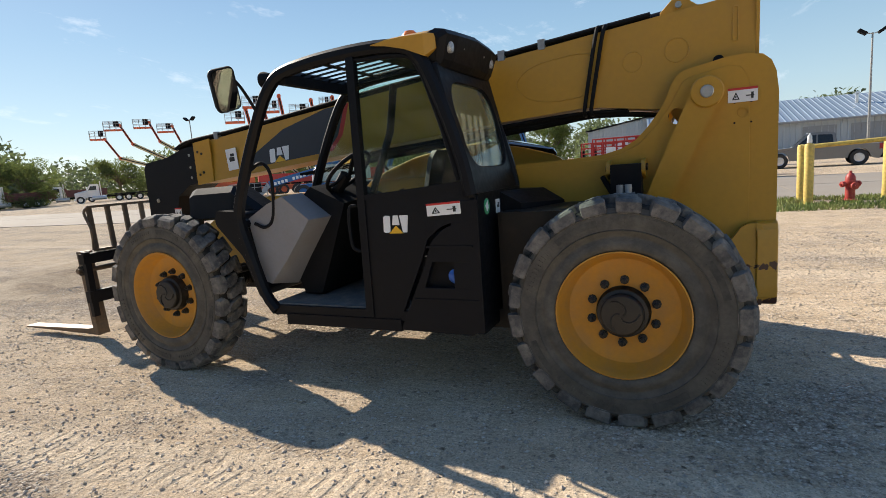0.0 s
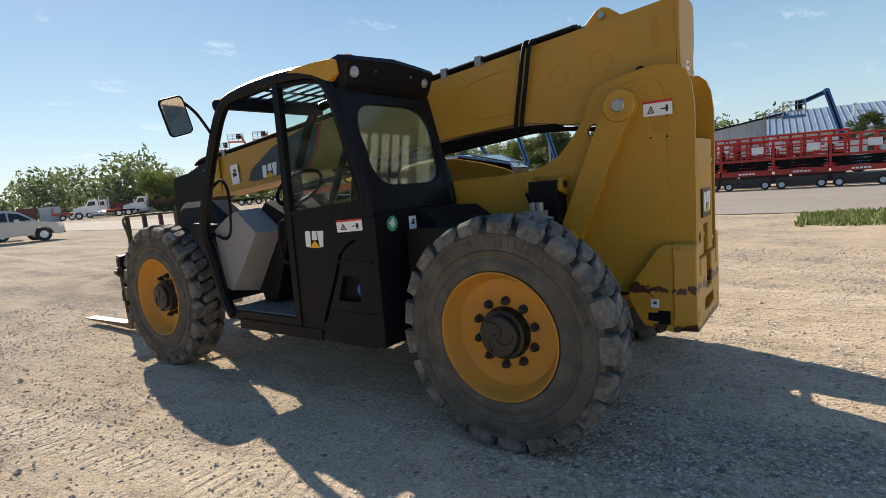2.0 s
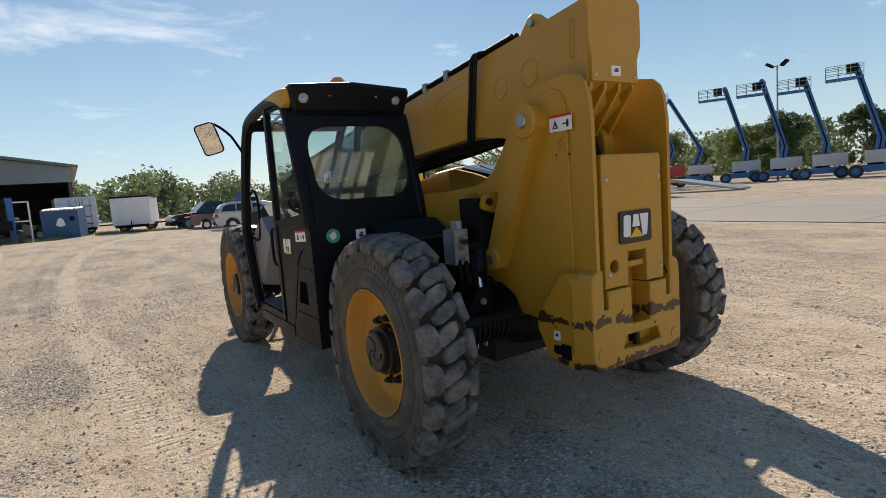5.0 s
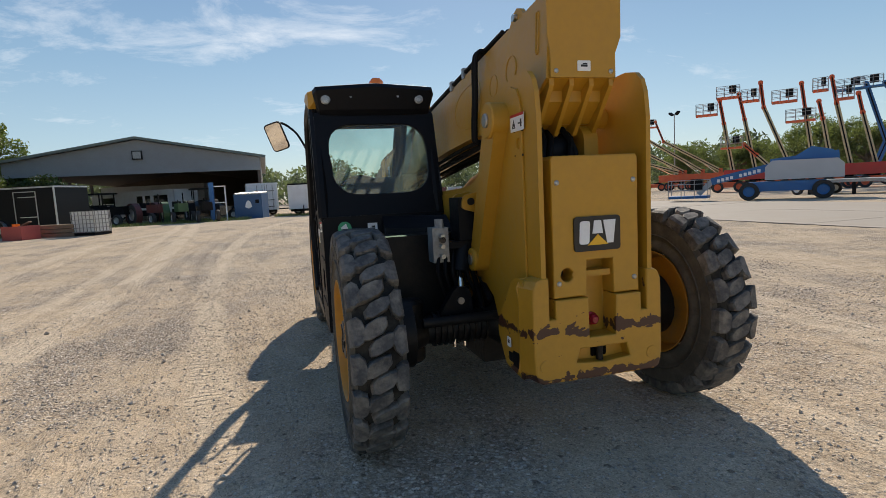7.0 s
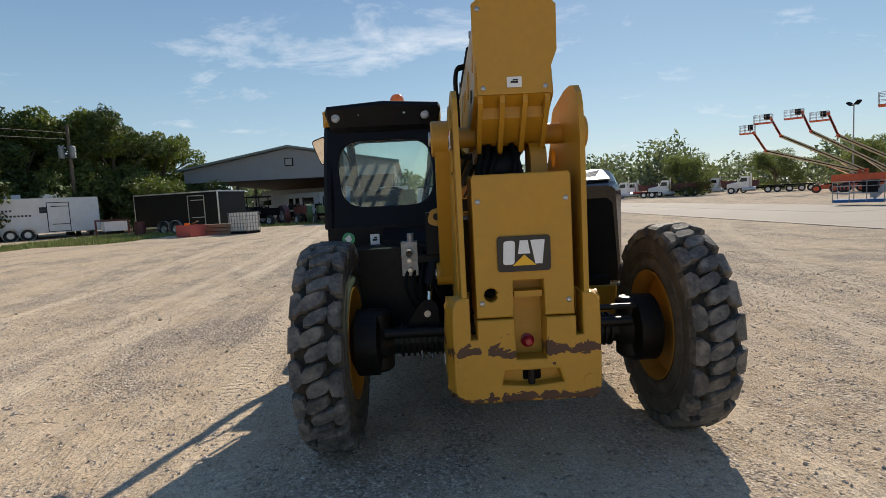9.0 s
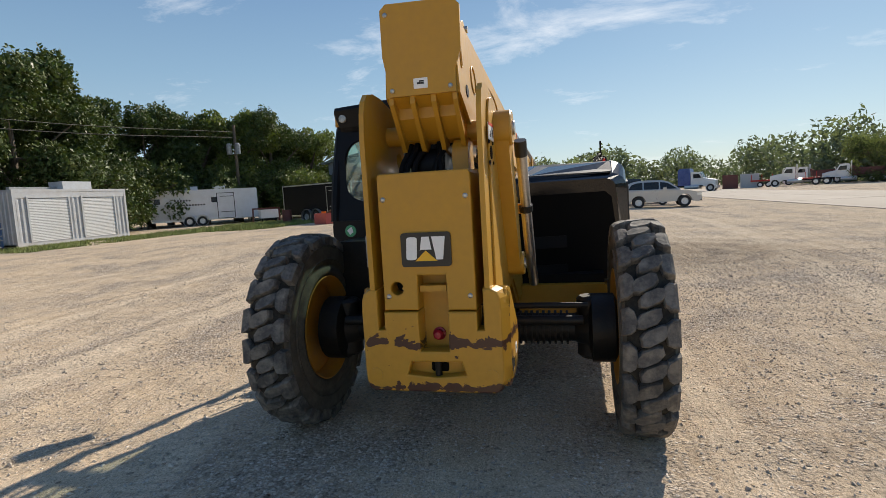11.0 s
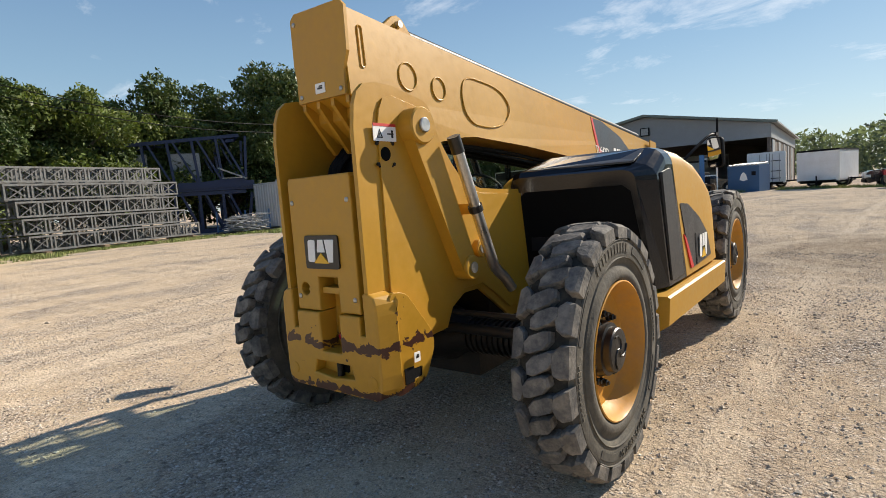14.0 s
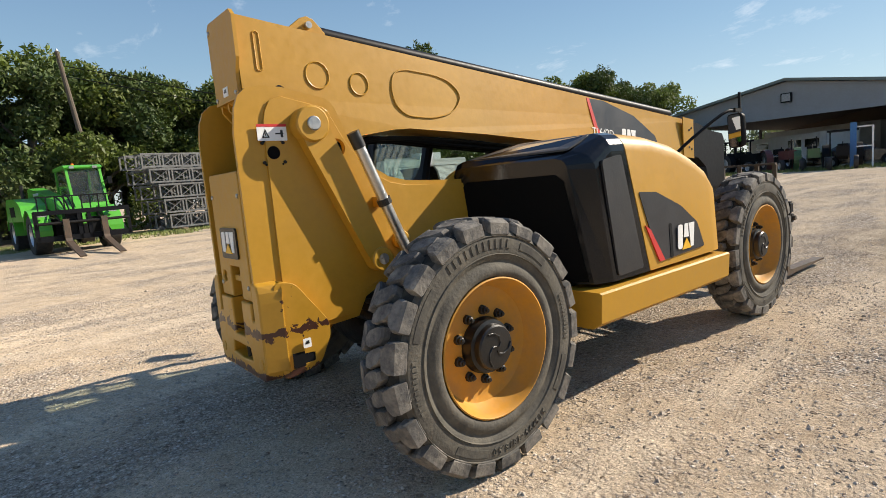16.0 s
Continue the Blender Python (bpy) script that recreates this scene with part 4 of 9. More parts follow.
add_wheel(-3.545, 1.018, 141, 0.688)


def emblem(parent, at, w, h, plate=True):
    """Maker's mark as plain shapes: a dark plate, pale blocks and a yellow triangle. Lies in local x,z facing -y."""
    root = None
    if plate:
        root = part("emblem", prism(rounded(-w / 2, w / 2, -h / 2, h / 2, h * 0.1), "y", -0.008, 0.004), DECALBLACK, parent, "black plate with a white and yellow mark", at=at)
        host, m = root, Matrix.Identity(4)
        k = 0.82
    else:
        host, m, k = parent, at, 1.0
    u, v = w * k, h * k
    y0, y1 = (-0.011, -0.007) if plate else (-0.003, 0.0005)
    left = soften([(-0.49, -0.36), (-0.23, -0.36), (-0.20, 0.46), (-0.46, 0.46)], 0.09, 3)
    mid = [(-0.14, 0.0), (0.14, 0.0), (0.09, 0.46), (-0.09, 0.46)]
    right = [(0.25, -0.36), (0.41, -0.36), (0.48, 0.46), (0.15, 0.46)]
    for shape in (left, mid, right):
        blk = prism([(p * u, q * v) for p, q in shape], "y", y0, y1)
        part("emblem_block", blk, DECALWHITE, host, "white block shape", at=None if plate else m)
    tri = prism([(-u * 0.27, -v * 0.40), (u * 0.27, -v * 0.40), (0, -v * 0.03)], "y", y0 - 0.0015, y1)
    part("emblem_triangle", tri, DECALYEL, host, "yellow triangle", at=None if plate else m)


def label_plate(parent, at, w, h, style="warning"):
    """White safety sticker with a red header and small black picture bars. Lies in local x,z facing -y."""
    s = part("safety_label", prism(rounded(-w / 2, w / 2, -h / 2, h / 2, 0.004), "y", -0.003, 0.001), DECALWHITE, parent, "white safety sticker", at=at)
    if style == "warning":
        part("label_header", box(-w / 2, w / 2, -0.0045, -0.002, h * 0.34, h * 0.5), DECALRED, s, "red header strip")
        b = prism([[(-w * 0.36, -h * 0.32), (-w * 0.1, -h * 0.32), (-w * 0.23, h * 0.2)], [(-w * 0.3, -h * 0.25), (-w * 0.16, -h * 0.25), (-w * 0.23, h * 0.06)]], "y", -0.0045, -0.002)
        part("label_sign", b, DECALBLACK, s)
        part("label_bar", box(-w * 0.25, -w * 0.21, -0.0045, -0.002, -h * 0.2, -h * 0.05), DECALBLACK, s)
        part("label_bar", box(w * 0.1, w * 0.38, -0.0045, -0.002, -h * 0.12, -h * 0.04), DECALBLACK, s)
        part("label_bar", box(w * 0.28, w * 0.36, -0.005, -0.002, -h * 0.3, h * 0.14), DECALBLACK, s)
    else:
        part("label_bar", box(-w * 0.25, w * 0.25, -0.0045, -0.002, -h * 0.1, h * 0.1), DECALBLACK, s)
        part("label_bar", box(-w * 0.1, w * 0.25, -0.0045, -0.002, h * 0.13, h * 0.26), DECALBLACK, s)
    return s


# --- frame: side plates, counterweight, bumper ---
def flare(bm):
    """Draws the rear face in towards the middle."""
    for v in bm.verts:
        k = max(0.0, min(1.0, (v.co.x - 0.46) / 0.26))
        if abs(v.co.y) > 0.30:
            v.co.y -= math.copysign(0.045 * k * k * (abs(v.co.y) - 0.30) / 0.1, v.co.y)
    return bm


PLATE_XZ = [(0.71, 0.60), (0.715, 1.80), (0.70, 1.92), (0.675, 1.985), (0.63, 2.025), (0.55, 2.04), (0.44, 2.035), (0.20, 1.985), (0.165, 1.965), (0.14, 1.93), (0.085, 1.80),
            (0.045, 1.74), (-0.02, 1.655), (-0.09, 1.585), (-0.18, 1.535), (-0.30, 1.505), (-0.50, 1.492), (-0.95, 1.478), (-2.60, 1.36), (-2.60, 0.80), (-1.1, 0.62), (-0.55, 0.66), (-0.36, 0.80),
            (-0.22, 0.90), (-0.06, 0.90), (0.06, 0.84), (0.12, 0.735), (0.36, 0.72), (0.44, 0.60)]
OVER_XZ = [(0.565, 0.66), (0.565, 1.84), (0.55, 1.91), (0.515, 1.965), (0.45, 1.985), (0.22, 1.935), (0.19, 1.91), (0.115, 1.77), (0.02, 1.645), (-0.07, 1.555), (-0.18, 1.50),
           (-0.30, 1.475), (-0.50, 1.465), (-0.95, 1.45), (-0.95, 0.75), (-0.55, 0.72), (-0.40, 0.83), (-0.24, 0.93), (-0.05, 0.93), (0.09, 0.87), (0.14, 0.77), (0.36, 0.75), (0.44, 0.66)]
for s in (-1, 1):
    a, b = sorted((s * 0.283, s * 0.308))
    holes = [ring_pts(0.158, 1.712, 0.05, n=24), ring_pts(0.527, 1.697, 0.03, n=16)]
    p = part("side_plate", prism([PLATE_XZ, holes[0]], "y", a, b), YELLOW, MACHINE, "tall yellow steel side plate")
    a, b = sorted((s * 0.308, s * 0.320))
    part("doubler_plate", prism([OVER_XZ, *holes], "y", a, b), YELLOW, p, bevel=0.004, seg=1)
    # bolts round the small hole
    for dx in (-0.045, 0.045):
        for dz in (-0.06, 0.06):
            part("bolt_hole", lathe([(0.006, s * 0.316), (0.006, s * 0.3205), (0, s * 0.3205)], "y", 10, (0.527 + dx, 0, 1.697 + dz)), MATTEBLACK, p)
    # diagonal link beam with pivot bosses
    top, bot = Vector((0.33, 0, 1.835)), Vector((-0.02, 0, 1.06))
    d = (bot - top).normalized()
    n = Vector((-d.z, 0, d.x))
    outline = []
    for base_p, wd in ((top + d * 0.02, 0.085), (bot, 0.068)):
        outline.append(((base_p + n * wd).x, (base_p + n * wd).z, (base_p - n * wd).x, (base_p - n * wd).z))
    lp = [(outline[0][0], outline[0][1]), (outline[1][0], outline[1][1]), (outline[1][2], outline[1][3]), (outline[0][2], outline[0][3])]
    a, b = sorted((s * 0.318, s * 0.395))
    part("link_beam", prism(lp, "y", a, b), YELLOW, p, bevel=0.014, seg=3, smooth=True)
    lathe_prof = [(0.094, s * 0.318), (0.094, s * 0.405), (0.086, s * 0.413), (0, s * 0.413)]
    part("pivot_boss", lathe(lathe_prof, "y", 36, (top.x, 0, top.z)), YELLOW, p, smooth=True)
    part("pivot_pin", lathe([(0.038, s * 0.412), (0.038, s * 0.422), (0.033, s * 0.426), (0, s * 0.426)], "y", 24, (top.x, 0, top.z)), STEEL, p, "bare steel pin", smooth=True)
    part("pivot_boss", lathe([(0.07, s * 0.318), (0.07, s * 0.41), (0.064, s * 0.416), (0, s * 0.416)], "y", 32, (bot.x, 0, bot.z)), YELLOW, p, smooth=True)
    part("pivot_pin", lathe([(0.032, s * 0.415), (0.032, s * 0.424), (0, s * 0.424)], "y", 20, (bot.x, 0, bot.z)), STEEL, p, "bare steel pin", smooth=True)
    label_plate(p, pose(0.525, s * 0.3215, 1.80, 0, 0, 0 if s < 0 else 180), 0.158, 0.085)
    # side bulge of the bumper
    a, b = sorted((s * 0.322, s * 0.398))
    bl = soften([(0.64, 1.03), (0.53, 1.02), (0.36, 0.78), (0.355, 0.70), (0.43, 0.545), (0.64, 0.505)], 0.05, 4)
    cheek = prism([bl, rounded(0.455, 0.565, 0.575, 0.625, 0.008, 2)], "y", a, b)
    for v in cheek.verts:
        v.co.y -= s * 0.085 * (v.co.x - 0.36)
    q = part("bumper_side", cheek, CHIPPED, MACHINE, "chipped yellow bumper side", bevel=0.02, seg=3)
    part("bumper_pocket", box(0.44, 0.58, *sorted((s * 0.33, s * 0.385)), 0.56, 0.64), MATTEBLACK, q)
    label_plate(q, pose(0.50, s * 0.399, 0.685, 0, 0, 0 if s < 0 else 180), 0.045, 0.05, "plain")

pan = [(-0.238, 0.928), (-0.06, 0.928), (-0.055, 1.105), (0.09, 1.105), (0.095, 0.928), (0.238, 0.928), (0.238, 1.60), (0.228, 1.618), (-0.228, 1.618), (-0.238, 1.60)]
PANEL = part("rear_panel", prism([pan, ring_pts(-0.165, 1.04, 0.033, n=20)], "x", 0.42, 0.705), YELLOW, MACHINE, "yellow counterweight panel", bevel=0.008)
for y in (-0.21, 0.21):
    for z in (1.0, 1.49):
        part("panel_bolt", lathe([(0.013, 0.704), (0.013, 0.709), (0.007, 0.713), (0, 0.713)], "x", 12, (0, y, z)), STEEL, PANEL)
part("panel_recess", box(0.40, 0.60, -0.10, 0.13, 0.66, 1.12), YELLOW, PANEL)
part("recess_bar", box(0.60, 0.685, -0.05, 0.085, 1.02, 1.05), YELLOW, PANEL, bevel=0.006)
part("hole_lining", box(0.55, 0.60, -0.21, -0.12, 0.99, 1.09), MATTEBLACK, PANEL)
part("tail_light", lathe([(0.034, 0.60), (0.034, 0.612), (0.026, 0.615), (0.026, 0.64), (0.016, 0.652), (0, 0.654)], "x", 20, (0, 0.018, 0.785)), REDLENS, PANEL, "red round lens", smooth=True)
emblem(PANEL, pose(0.7075, 0.0, 1.235, 0, 0, 90), 0.255, 0.17)

half = [(0.33, 0.51), (0.375, 0.525), (0.398, 0.565), (0.404, 0.63), (0.404, 0.93), (0.398, 0.985), (0.372, 1.02), (0.33, 1.035), (0.272, 1.035), (0.272, 0.83), (0.24, 0.83), (0.24, 0.922)]
blk = half + [(0.095, 0.922), (0.09, 0.72), (-0.055, 0.72), (-0.06, 0.922)] + [(-y, z) for y, z in half[::-1]]
BUMP = part("bumper", flare(prism([blk, [(-0.13, 0.60), (0.02, 0.585), (0.17, 0.60), (0.15, 0.665), (-0.11, 0.665)]], "x", 0.60, 0.72)), CHIPPED, MACHINE, "chipped yellow rear bumper with bare rusty wear", bevel=0.012, seg=2)
part("bumper_core", box(0.45, 0.655, -0.30, 0.30, 0.54, 0.71), CHIPPED, BUMP)
# flat dark patch: the slot's inner shade as colour, no hole behind
part("tow_slot_shade", prism(rounded(-0.02, 0.07, 0.60, 0.66, 0.01, 2), "x", 0.650, 0.6575), CAVITYSHADE, BUMP)
part("tow_pin", lathe([(0.018, 0.58), (0.018, 0.68), (0, 0.68)], "z", 12, (0.675, 0.02, 0)), GREASE, BUMP)
for y in (-0.30, 0.30):
    part("bumper_boss", lathe([(0.033, 0.715), (0.033, 0.723), (0.026, 0.724), (0, 0.724)], "x", 20, (0, y, 0.60)), CHIPPED, BUMP, smooth=True)

def lettering(text, size, material):
    """Flat raised letters in local x,z facing -y, centred."""
    cu = bpy.data.curves.new("lettering", "FONT")
    cu.body, cu.size, cu.extrude, cu.align_x, cu.align_y = text, size, 0.0015, "CENTER", "CENTER"
    ob = bpy.data.objects.new("lettering", cu)
    me = bpy.data.meshes.new_from_object(ob)
    bpy.data.objects.remove(ob)
    me.transform(Matrix.Rotation(radians(90), 4, "X"))
    me.materials.clear()
    me.materials.append(material)
    return me


NUMBER_ME = lettering("TL642D", 0.098, DECALWHITE)

# --- boom ---
BOOM_XZ = [(0.605, 2.425), (0.34, 2.395), (-4.20, 1.905), (-4.20, 1.51), (-1.10, 1.79), (-0.45, 1.832), (-0.32, 1.825), (0.02, 1.775), (0.20, 1.77), (0.60, 2.0)]


def boom_z(x, k):
    """Height on the boom's flank, k from 0 at the lower edge to 1 at the top."""
    zt = 2.395 + (x - 0.34) * (2.395 - 1.905) / 4.54
    zb = 1.79 + (x + 1.1) * (1.79 - 1.51) / 3.1 if x < -1.1 else 1.80
    return zb + (zt - zb) * k


def lean_in(bm):
    """Leans the boom's flanks inwards towards the top."""
    for v in bm.verts:
        z0, z1 = boom_z(v.co.x, 0), boom_z(v.co.x, 1)
        k = max(0.0, min(1.0, (v.co.z - z0) / (z1 - z0)))
        if abs(v.co.y) > 0.1:
            v.co.y -= math.copysign(0.034 * k, v.co.y)
    return bm


BOOM = part("boom", lean_in(prism(BOOM_XZ, "y", -0.204, 0.204)), YELLOW, MACHINE, "long yellow box-section boom", bevel=0.012, seg=2)
endp = [(-0.178, 2.0), (0.178, 2.0), (0.178, 2.12), (0.21, 2.2), (0.212, 2.41), (0.18, 2.442), (-0.16, 2.452), (-0.192, 2.425), (-0.192, 2.2), (-0.178, 2.12)]
part("end_plate", prism(endp, "x", 0.603, 0.622), YELLOW, BOOM, bevel=0.004, seg=1)
for y, z in ((-0.15, 2.03), (0.15, 2.03), (-0.165, 2.40)):
    part("plate_bolt", lathe([(0.012, 0.621), (0.012, 0.626), (0.006, 0.63), (0, 0.63)], "x", 10, (0, y, z)), STEEL, BOOM)
label_plate(BOOM, pose(0.6235, 0.0, 2.055, 0, 0, 90), 0.072, 0.05, "plain")
for y in (-0.165, -0.055, 0.055, 0.165):
    part("boom_rib", prism([(0.60, 2.01), (0.60, 1.965), (0.42, 1.74), (0.15, 1.70), (0.1, 1.78), (0.2, 2.0)], "y", y - 0.012, y + 0.012), YELLOW, BOOM, bevel=0.003, seg=1)
part("rib_web", prism([(0.52, 2.0), (0.52, 1.90), (0.40, 1.80), (0.38, 1.80), (0.40, 2.0)], "y", -0.165, 0.165), YELLOW, BOOM)


for s in (-1, 1):
    y = s * 0.2055
    # pressed shapes standing a little proud of the flank
    for cx, cz, ru, rv in ((0.16, 2.135, 0.072, 0.075), (-0.11, 2.098, 0.062, 0.066)):
        loop = [(x, y, z) for x, z in ring_pts(cx, cz, ru, rv, 32)]
        part("pressed_ring", lean_in(tube(loop, 0.0045, 6, closed=True)), YELLOW, BOOM, smooth=True)
    ov = [(x, boom_z(x, k)) for x, k in ((-0.34, 0.55), (-0.37, 0.74), (-0.46, 0.80), (-0.70, 0.80), (-0.84, 0.74), (-0.93, 0.55), (-0.84, 0.30), (-0.66, 0.20), (-0.44, 0.22), (-0.36, 0.34))]
    loop = [(x, y, z) for x, z in soften(ov, 0.09, 3)]
    part("pressed_oval", lean_in(tube(loop, 0.0045, 6, closed=True)), YELLOW, BOOM, smooth=True)
    loop = [(x, y, z) for x, z in rounded(0.478, 0.508, 2.14, 2.345, 0.014, 4)]
    part("pressed_slot", lean_in(tube(loop, 0.0045, 6, closed=True)), YELLOW, BOOM, smooth=True)
    part("pivot_hole", lean_in(lathe([(0.033, s * 0.2), (0.033, s * 0.208), (0, s * 0.208)], "y", 20, (0.40, 0, 2.035))), MATTEBLACK, BOOM)
    # dark swoosh decal with a pale block mark and the model number
    dec = [(x, boom_z(x, k)) for x, k in ((-2.42, 0.97), (-2.62, 0.99), (-3.10, 0.80), (-3.45, 0.42), (-3.5, 0.16), (-3.42, 0.12), (-2.62, 0.12), (-2.5, 0.40))]
    part("boom_decal", lean_in(prism(dec, "y", *sorted((s * 0.2, s * 0.2065)))), DECALGREY, BOOM, "charcoal swoosh decal")
    red = [(x, boom_z(x, k)) for x, k in ((-2.38, 0.98), (-2.42, 0.97), (-2.5, 0.40), (-2.62, 0.12), (-2.56, 0.12), (-2.45, 0.40))]
    part("boom_stripe", lean_in(prism(red, "y", *sorted((s * 0.2, s * 0.2065)))), DECALRED, BOOM, "red decal stripe")
    slope = math.degrees(math.atan(0.09))
    cx = -3.15 if s < 0 else -2.98
    emblem(BOOM, pose(cx, s * 0.1965, 1.717, -4.5, -slope, 0) if s < 0 else pose(cx, s * 0.1955, 1.745, -4.5, slope, 180), 0.24, 0.15, plate=False)
    mx, mz = (-2.835, 1.781) if s < 0 else (-2.575, 1.785)
    tagged(shared("model_number", NUMBER_ME, BOOM, pose(mx, s * (0.1915 if s < 0 else 0.1955), mz, -4.5, -slope if s < 0 else slope, 0 if s < 0 else 180)), "white model number lettering")
    a, b = sorted((s * 0.2, s * 0.212))
    part("boom_collar", prism([(-4.2, 1.50), (-4.2, 1.91), (-3.98, 1.935), (-3.98, 1.525)], "y", a, b), YELLOW, BOOM, bevel=0.004, seg=1)
    for x, z in ((-4.1, 1.62), (-4.1, 1.80), (-4.15, 1.60), (-4.15, 1.82)):
        part("collar_bolt", lathe([(0.013, s * 0.211), (0.013, s * 0.217), (0, s * 0.217)], "y", 8, (x, 0, z)), HUBBLK, BOOM)
label_plate(BOOM, pose(-3.72, -0.2035, 1.72, 0, -5, 0), 0.13, 0.2, "plain")
# pins, cylinder and hoses along the top
for y in (-0.13, 0.13):
    part("pin_bracket", prism([[(0.36, 2.36), (0.36, 2.392), (0.28, 2.40), (0.21, 2.455), (0.17, 2.468), (0.13, 2.455), (0.06, 2.385), (0.06, 2.34)], ring_pts(0.17, 2.415, 0.018, n=12)], "y", y - 0.015, y + 0.015), YELLOW, BOOM, bevel=0.003, seg=1)
part("bracket_pin", tube([(0.17, -0.17, 2.415), (0.17, 0.17, 2.415)], 0.02, 14), STEEL, BOOM)
part("extension_cylinder", tube([(0.12, 0.06, 2.405), (-3.95, 0.06, 1.985)], 0.042, 16), BLACK, BOOM, "black hydraulic cylinder", smooth=True)
part("cylinder_rod", tube([(0.14, 0.06, 2.407), (-0.6, 0.06, 2.33)], 0.028, 14), CHROME, BOOM, "polished rod", smooth=True)
for y, r in ((-0.06, 0.03), (-0.12, 0.024), (-0.16, 0.016)):
    part("hydraulic_hose", tube(curve_pts([(0.0, y, 2.385), (-0.6, y, 2.325), (-2.2, y, 2.155), (-3.6, y, 2.0), (-4.3, y, 1.94), (-4.5, y, 1.88)], 6), r, 10), MATTEBLACK, BOOM, smooth=True)
for x in (-0.72, -1.02, -3.92):
    z = boom_z(x, 1)
    part("hose_clamp", box(x - 0.025, x + 0.025, -0.18, -0.02, z - 0.01, z + 0.06), GALV, BOOM, bevel=0.004, seg=1)
# the strap of two hoses round the boom
for dx in (0, 0.045):
    part("hose_strap", tube(curve_pts([(-0.31 + dx, 0.0, 2.36), (-0.32 + dx, -0.17, 2.355), (-0.335 + dx, -0.225, 2.31), (-0.38 + dx, -0.222, 2.08), (-0.42 + dx, -0.222, 1.86), (-0.43 + dx, -0.2, 1.79), (-0.43 + dx, -0.05, 1.785)], 5), 0.014, 8), MATTEBLACK, BOOM, smooth=True)
for y in (-0.12, -0.04, 0.06):
    part("under_hose", tube(curve_pts([(0.1, y, 1.74), (-0.35, y, 1.785), (-0.8, y, 1.745), (-1.8, y, 1.65), (-3.0, y, 1.53)], 6), 0.013, 8), MATTEBLACK, BOOM, smooth=True)
# black inner boom and head
HEAD = part("boom_head", prism([(-4.2, 1.53), (-4.2, 1.885), (-4.36, 1.875), (-4.62, 1.80), (-4.94, 1.76), (-4.98, 1.70), (-4.98, 1.16), (-4.60, 1.16), (-4.52, 1.40), (-4.36, 1.50)], "y", -0.185, 0.185), BLACK, MACHINE, "black boom head", bevel=0.012)
for z in (1.58, 1.68, 1.80):
    part("head_bolt", lathe([(0.014, -0.184), (0.014, -0.19), (0, -0.19)], "y", 8, (-4.3, 0, z)), STEEL, HEAD)
part("head_bolt", lathe([(0.022, -0.184), (0.022, -0.194), (0, -0.194)], "y", 12, (-4.83, 0, 1.37)), STEEL, HEAD)
label_plate(HEAD, pose(-4.56, -0.1865, 1.24, 0, 0, 0), 0.09, 0.09, "warning")
# --- carriage and forks ---
CARR = part("carriage", box(-5.33, -5.26, -0.78, 0.78, 0.40, 0.52), BLACK, MACHINE, "black fork carriage", bevel=0.006, seg=1)
part("carriage_bar", box(-5.35, -5.27, -0.78, 0.78, 0.80, 0.90), BLACK, CARR, bevel=0.006, seg=1)
part("fork_shaft", tube([(-5.37, -0.80, 0.73), (-5.37, 0.80, 0.73)], 0.028, 12), FORKSTEEL, CARR, "round fork shaft", smooth=True)
for y in (-0.74, -0.30, 0.30, 0.74):
    part("carriage_upright", prism([(-5.31, 0.26), (-5.26, 0.26), (-5.27, 0.92), (-5.32, 0.92)], "y", y - 0.03, y + 0.03), BLACK, CARR)
    part("shaft_collar", lathe([(0.03, y - 0.03), (0.05, y - 0.03), (0.05, y + 0.03), (0.03, y + 0.03)], "y", 14, (-5.37, 0, 0.73), closed=True), GREASE, CARR)
part("carriage_hinge", prism([(-5.27, 0.35), (-5.27, 0.95), (-4.95, 1.25), (-4.6, 1.22), (-4.7, 0.6), (-4.9, 0.35)], "y", -0.17, 0.17), BLACK, CARR, bevel=0.01)
for y in (-0.68, 0.68):
    fk = prism([(-5.37, 0.055), (-5.30, 0.055), (-5.335, 0.50), (-5.37, 0.92), (-5.44, 0.92), (-5.405, 0.50), (-5.375, 0.13), (-5.45, 0.115), (-6.56, 0.085), (-6.56, 0.07), (-5.5, 0.06)], "y", y - 0.06, y + 0.06)
    part("fork", fk, FORKSTEEL, CARR, "worn steel fork", bevel=0.006, seg=1)
BACK = part("backrest", box(-5.385, -5.335, -0.60, 0.60, 1.35, 1.375), FORKSTEEL, CARR, "steel load backrest", bevel=0.004, seg=1)
part("backrest_foot", box(-5.37, -5.32, -0.60, 0.60, 0.905, 0.93), FORKSTEEL, BACK)
for k in range(7):
    y = -0.585 + 1.17 * k / 6
    part("backrest_bar", prism([(-5.365, 0.92), (-5.335, 0.92), (-5.355, 1.355), (-5.385, 1.355)], "y", y - 0.022, y + 0.022), FORKSTEEL, BACK)
part("backrest_bow", tube(curve_pts([(-5.36, -0.60, 1.36), (-5.40, -0.62, 1.30), (-5.34, -0.61, 1.12), (-5.37, -0.60, 0.92)], 4), 0.014, 8), FORKSTEEL, BACK, smooth=True)

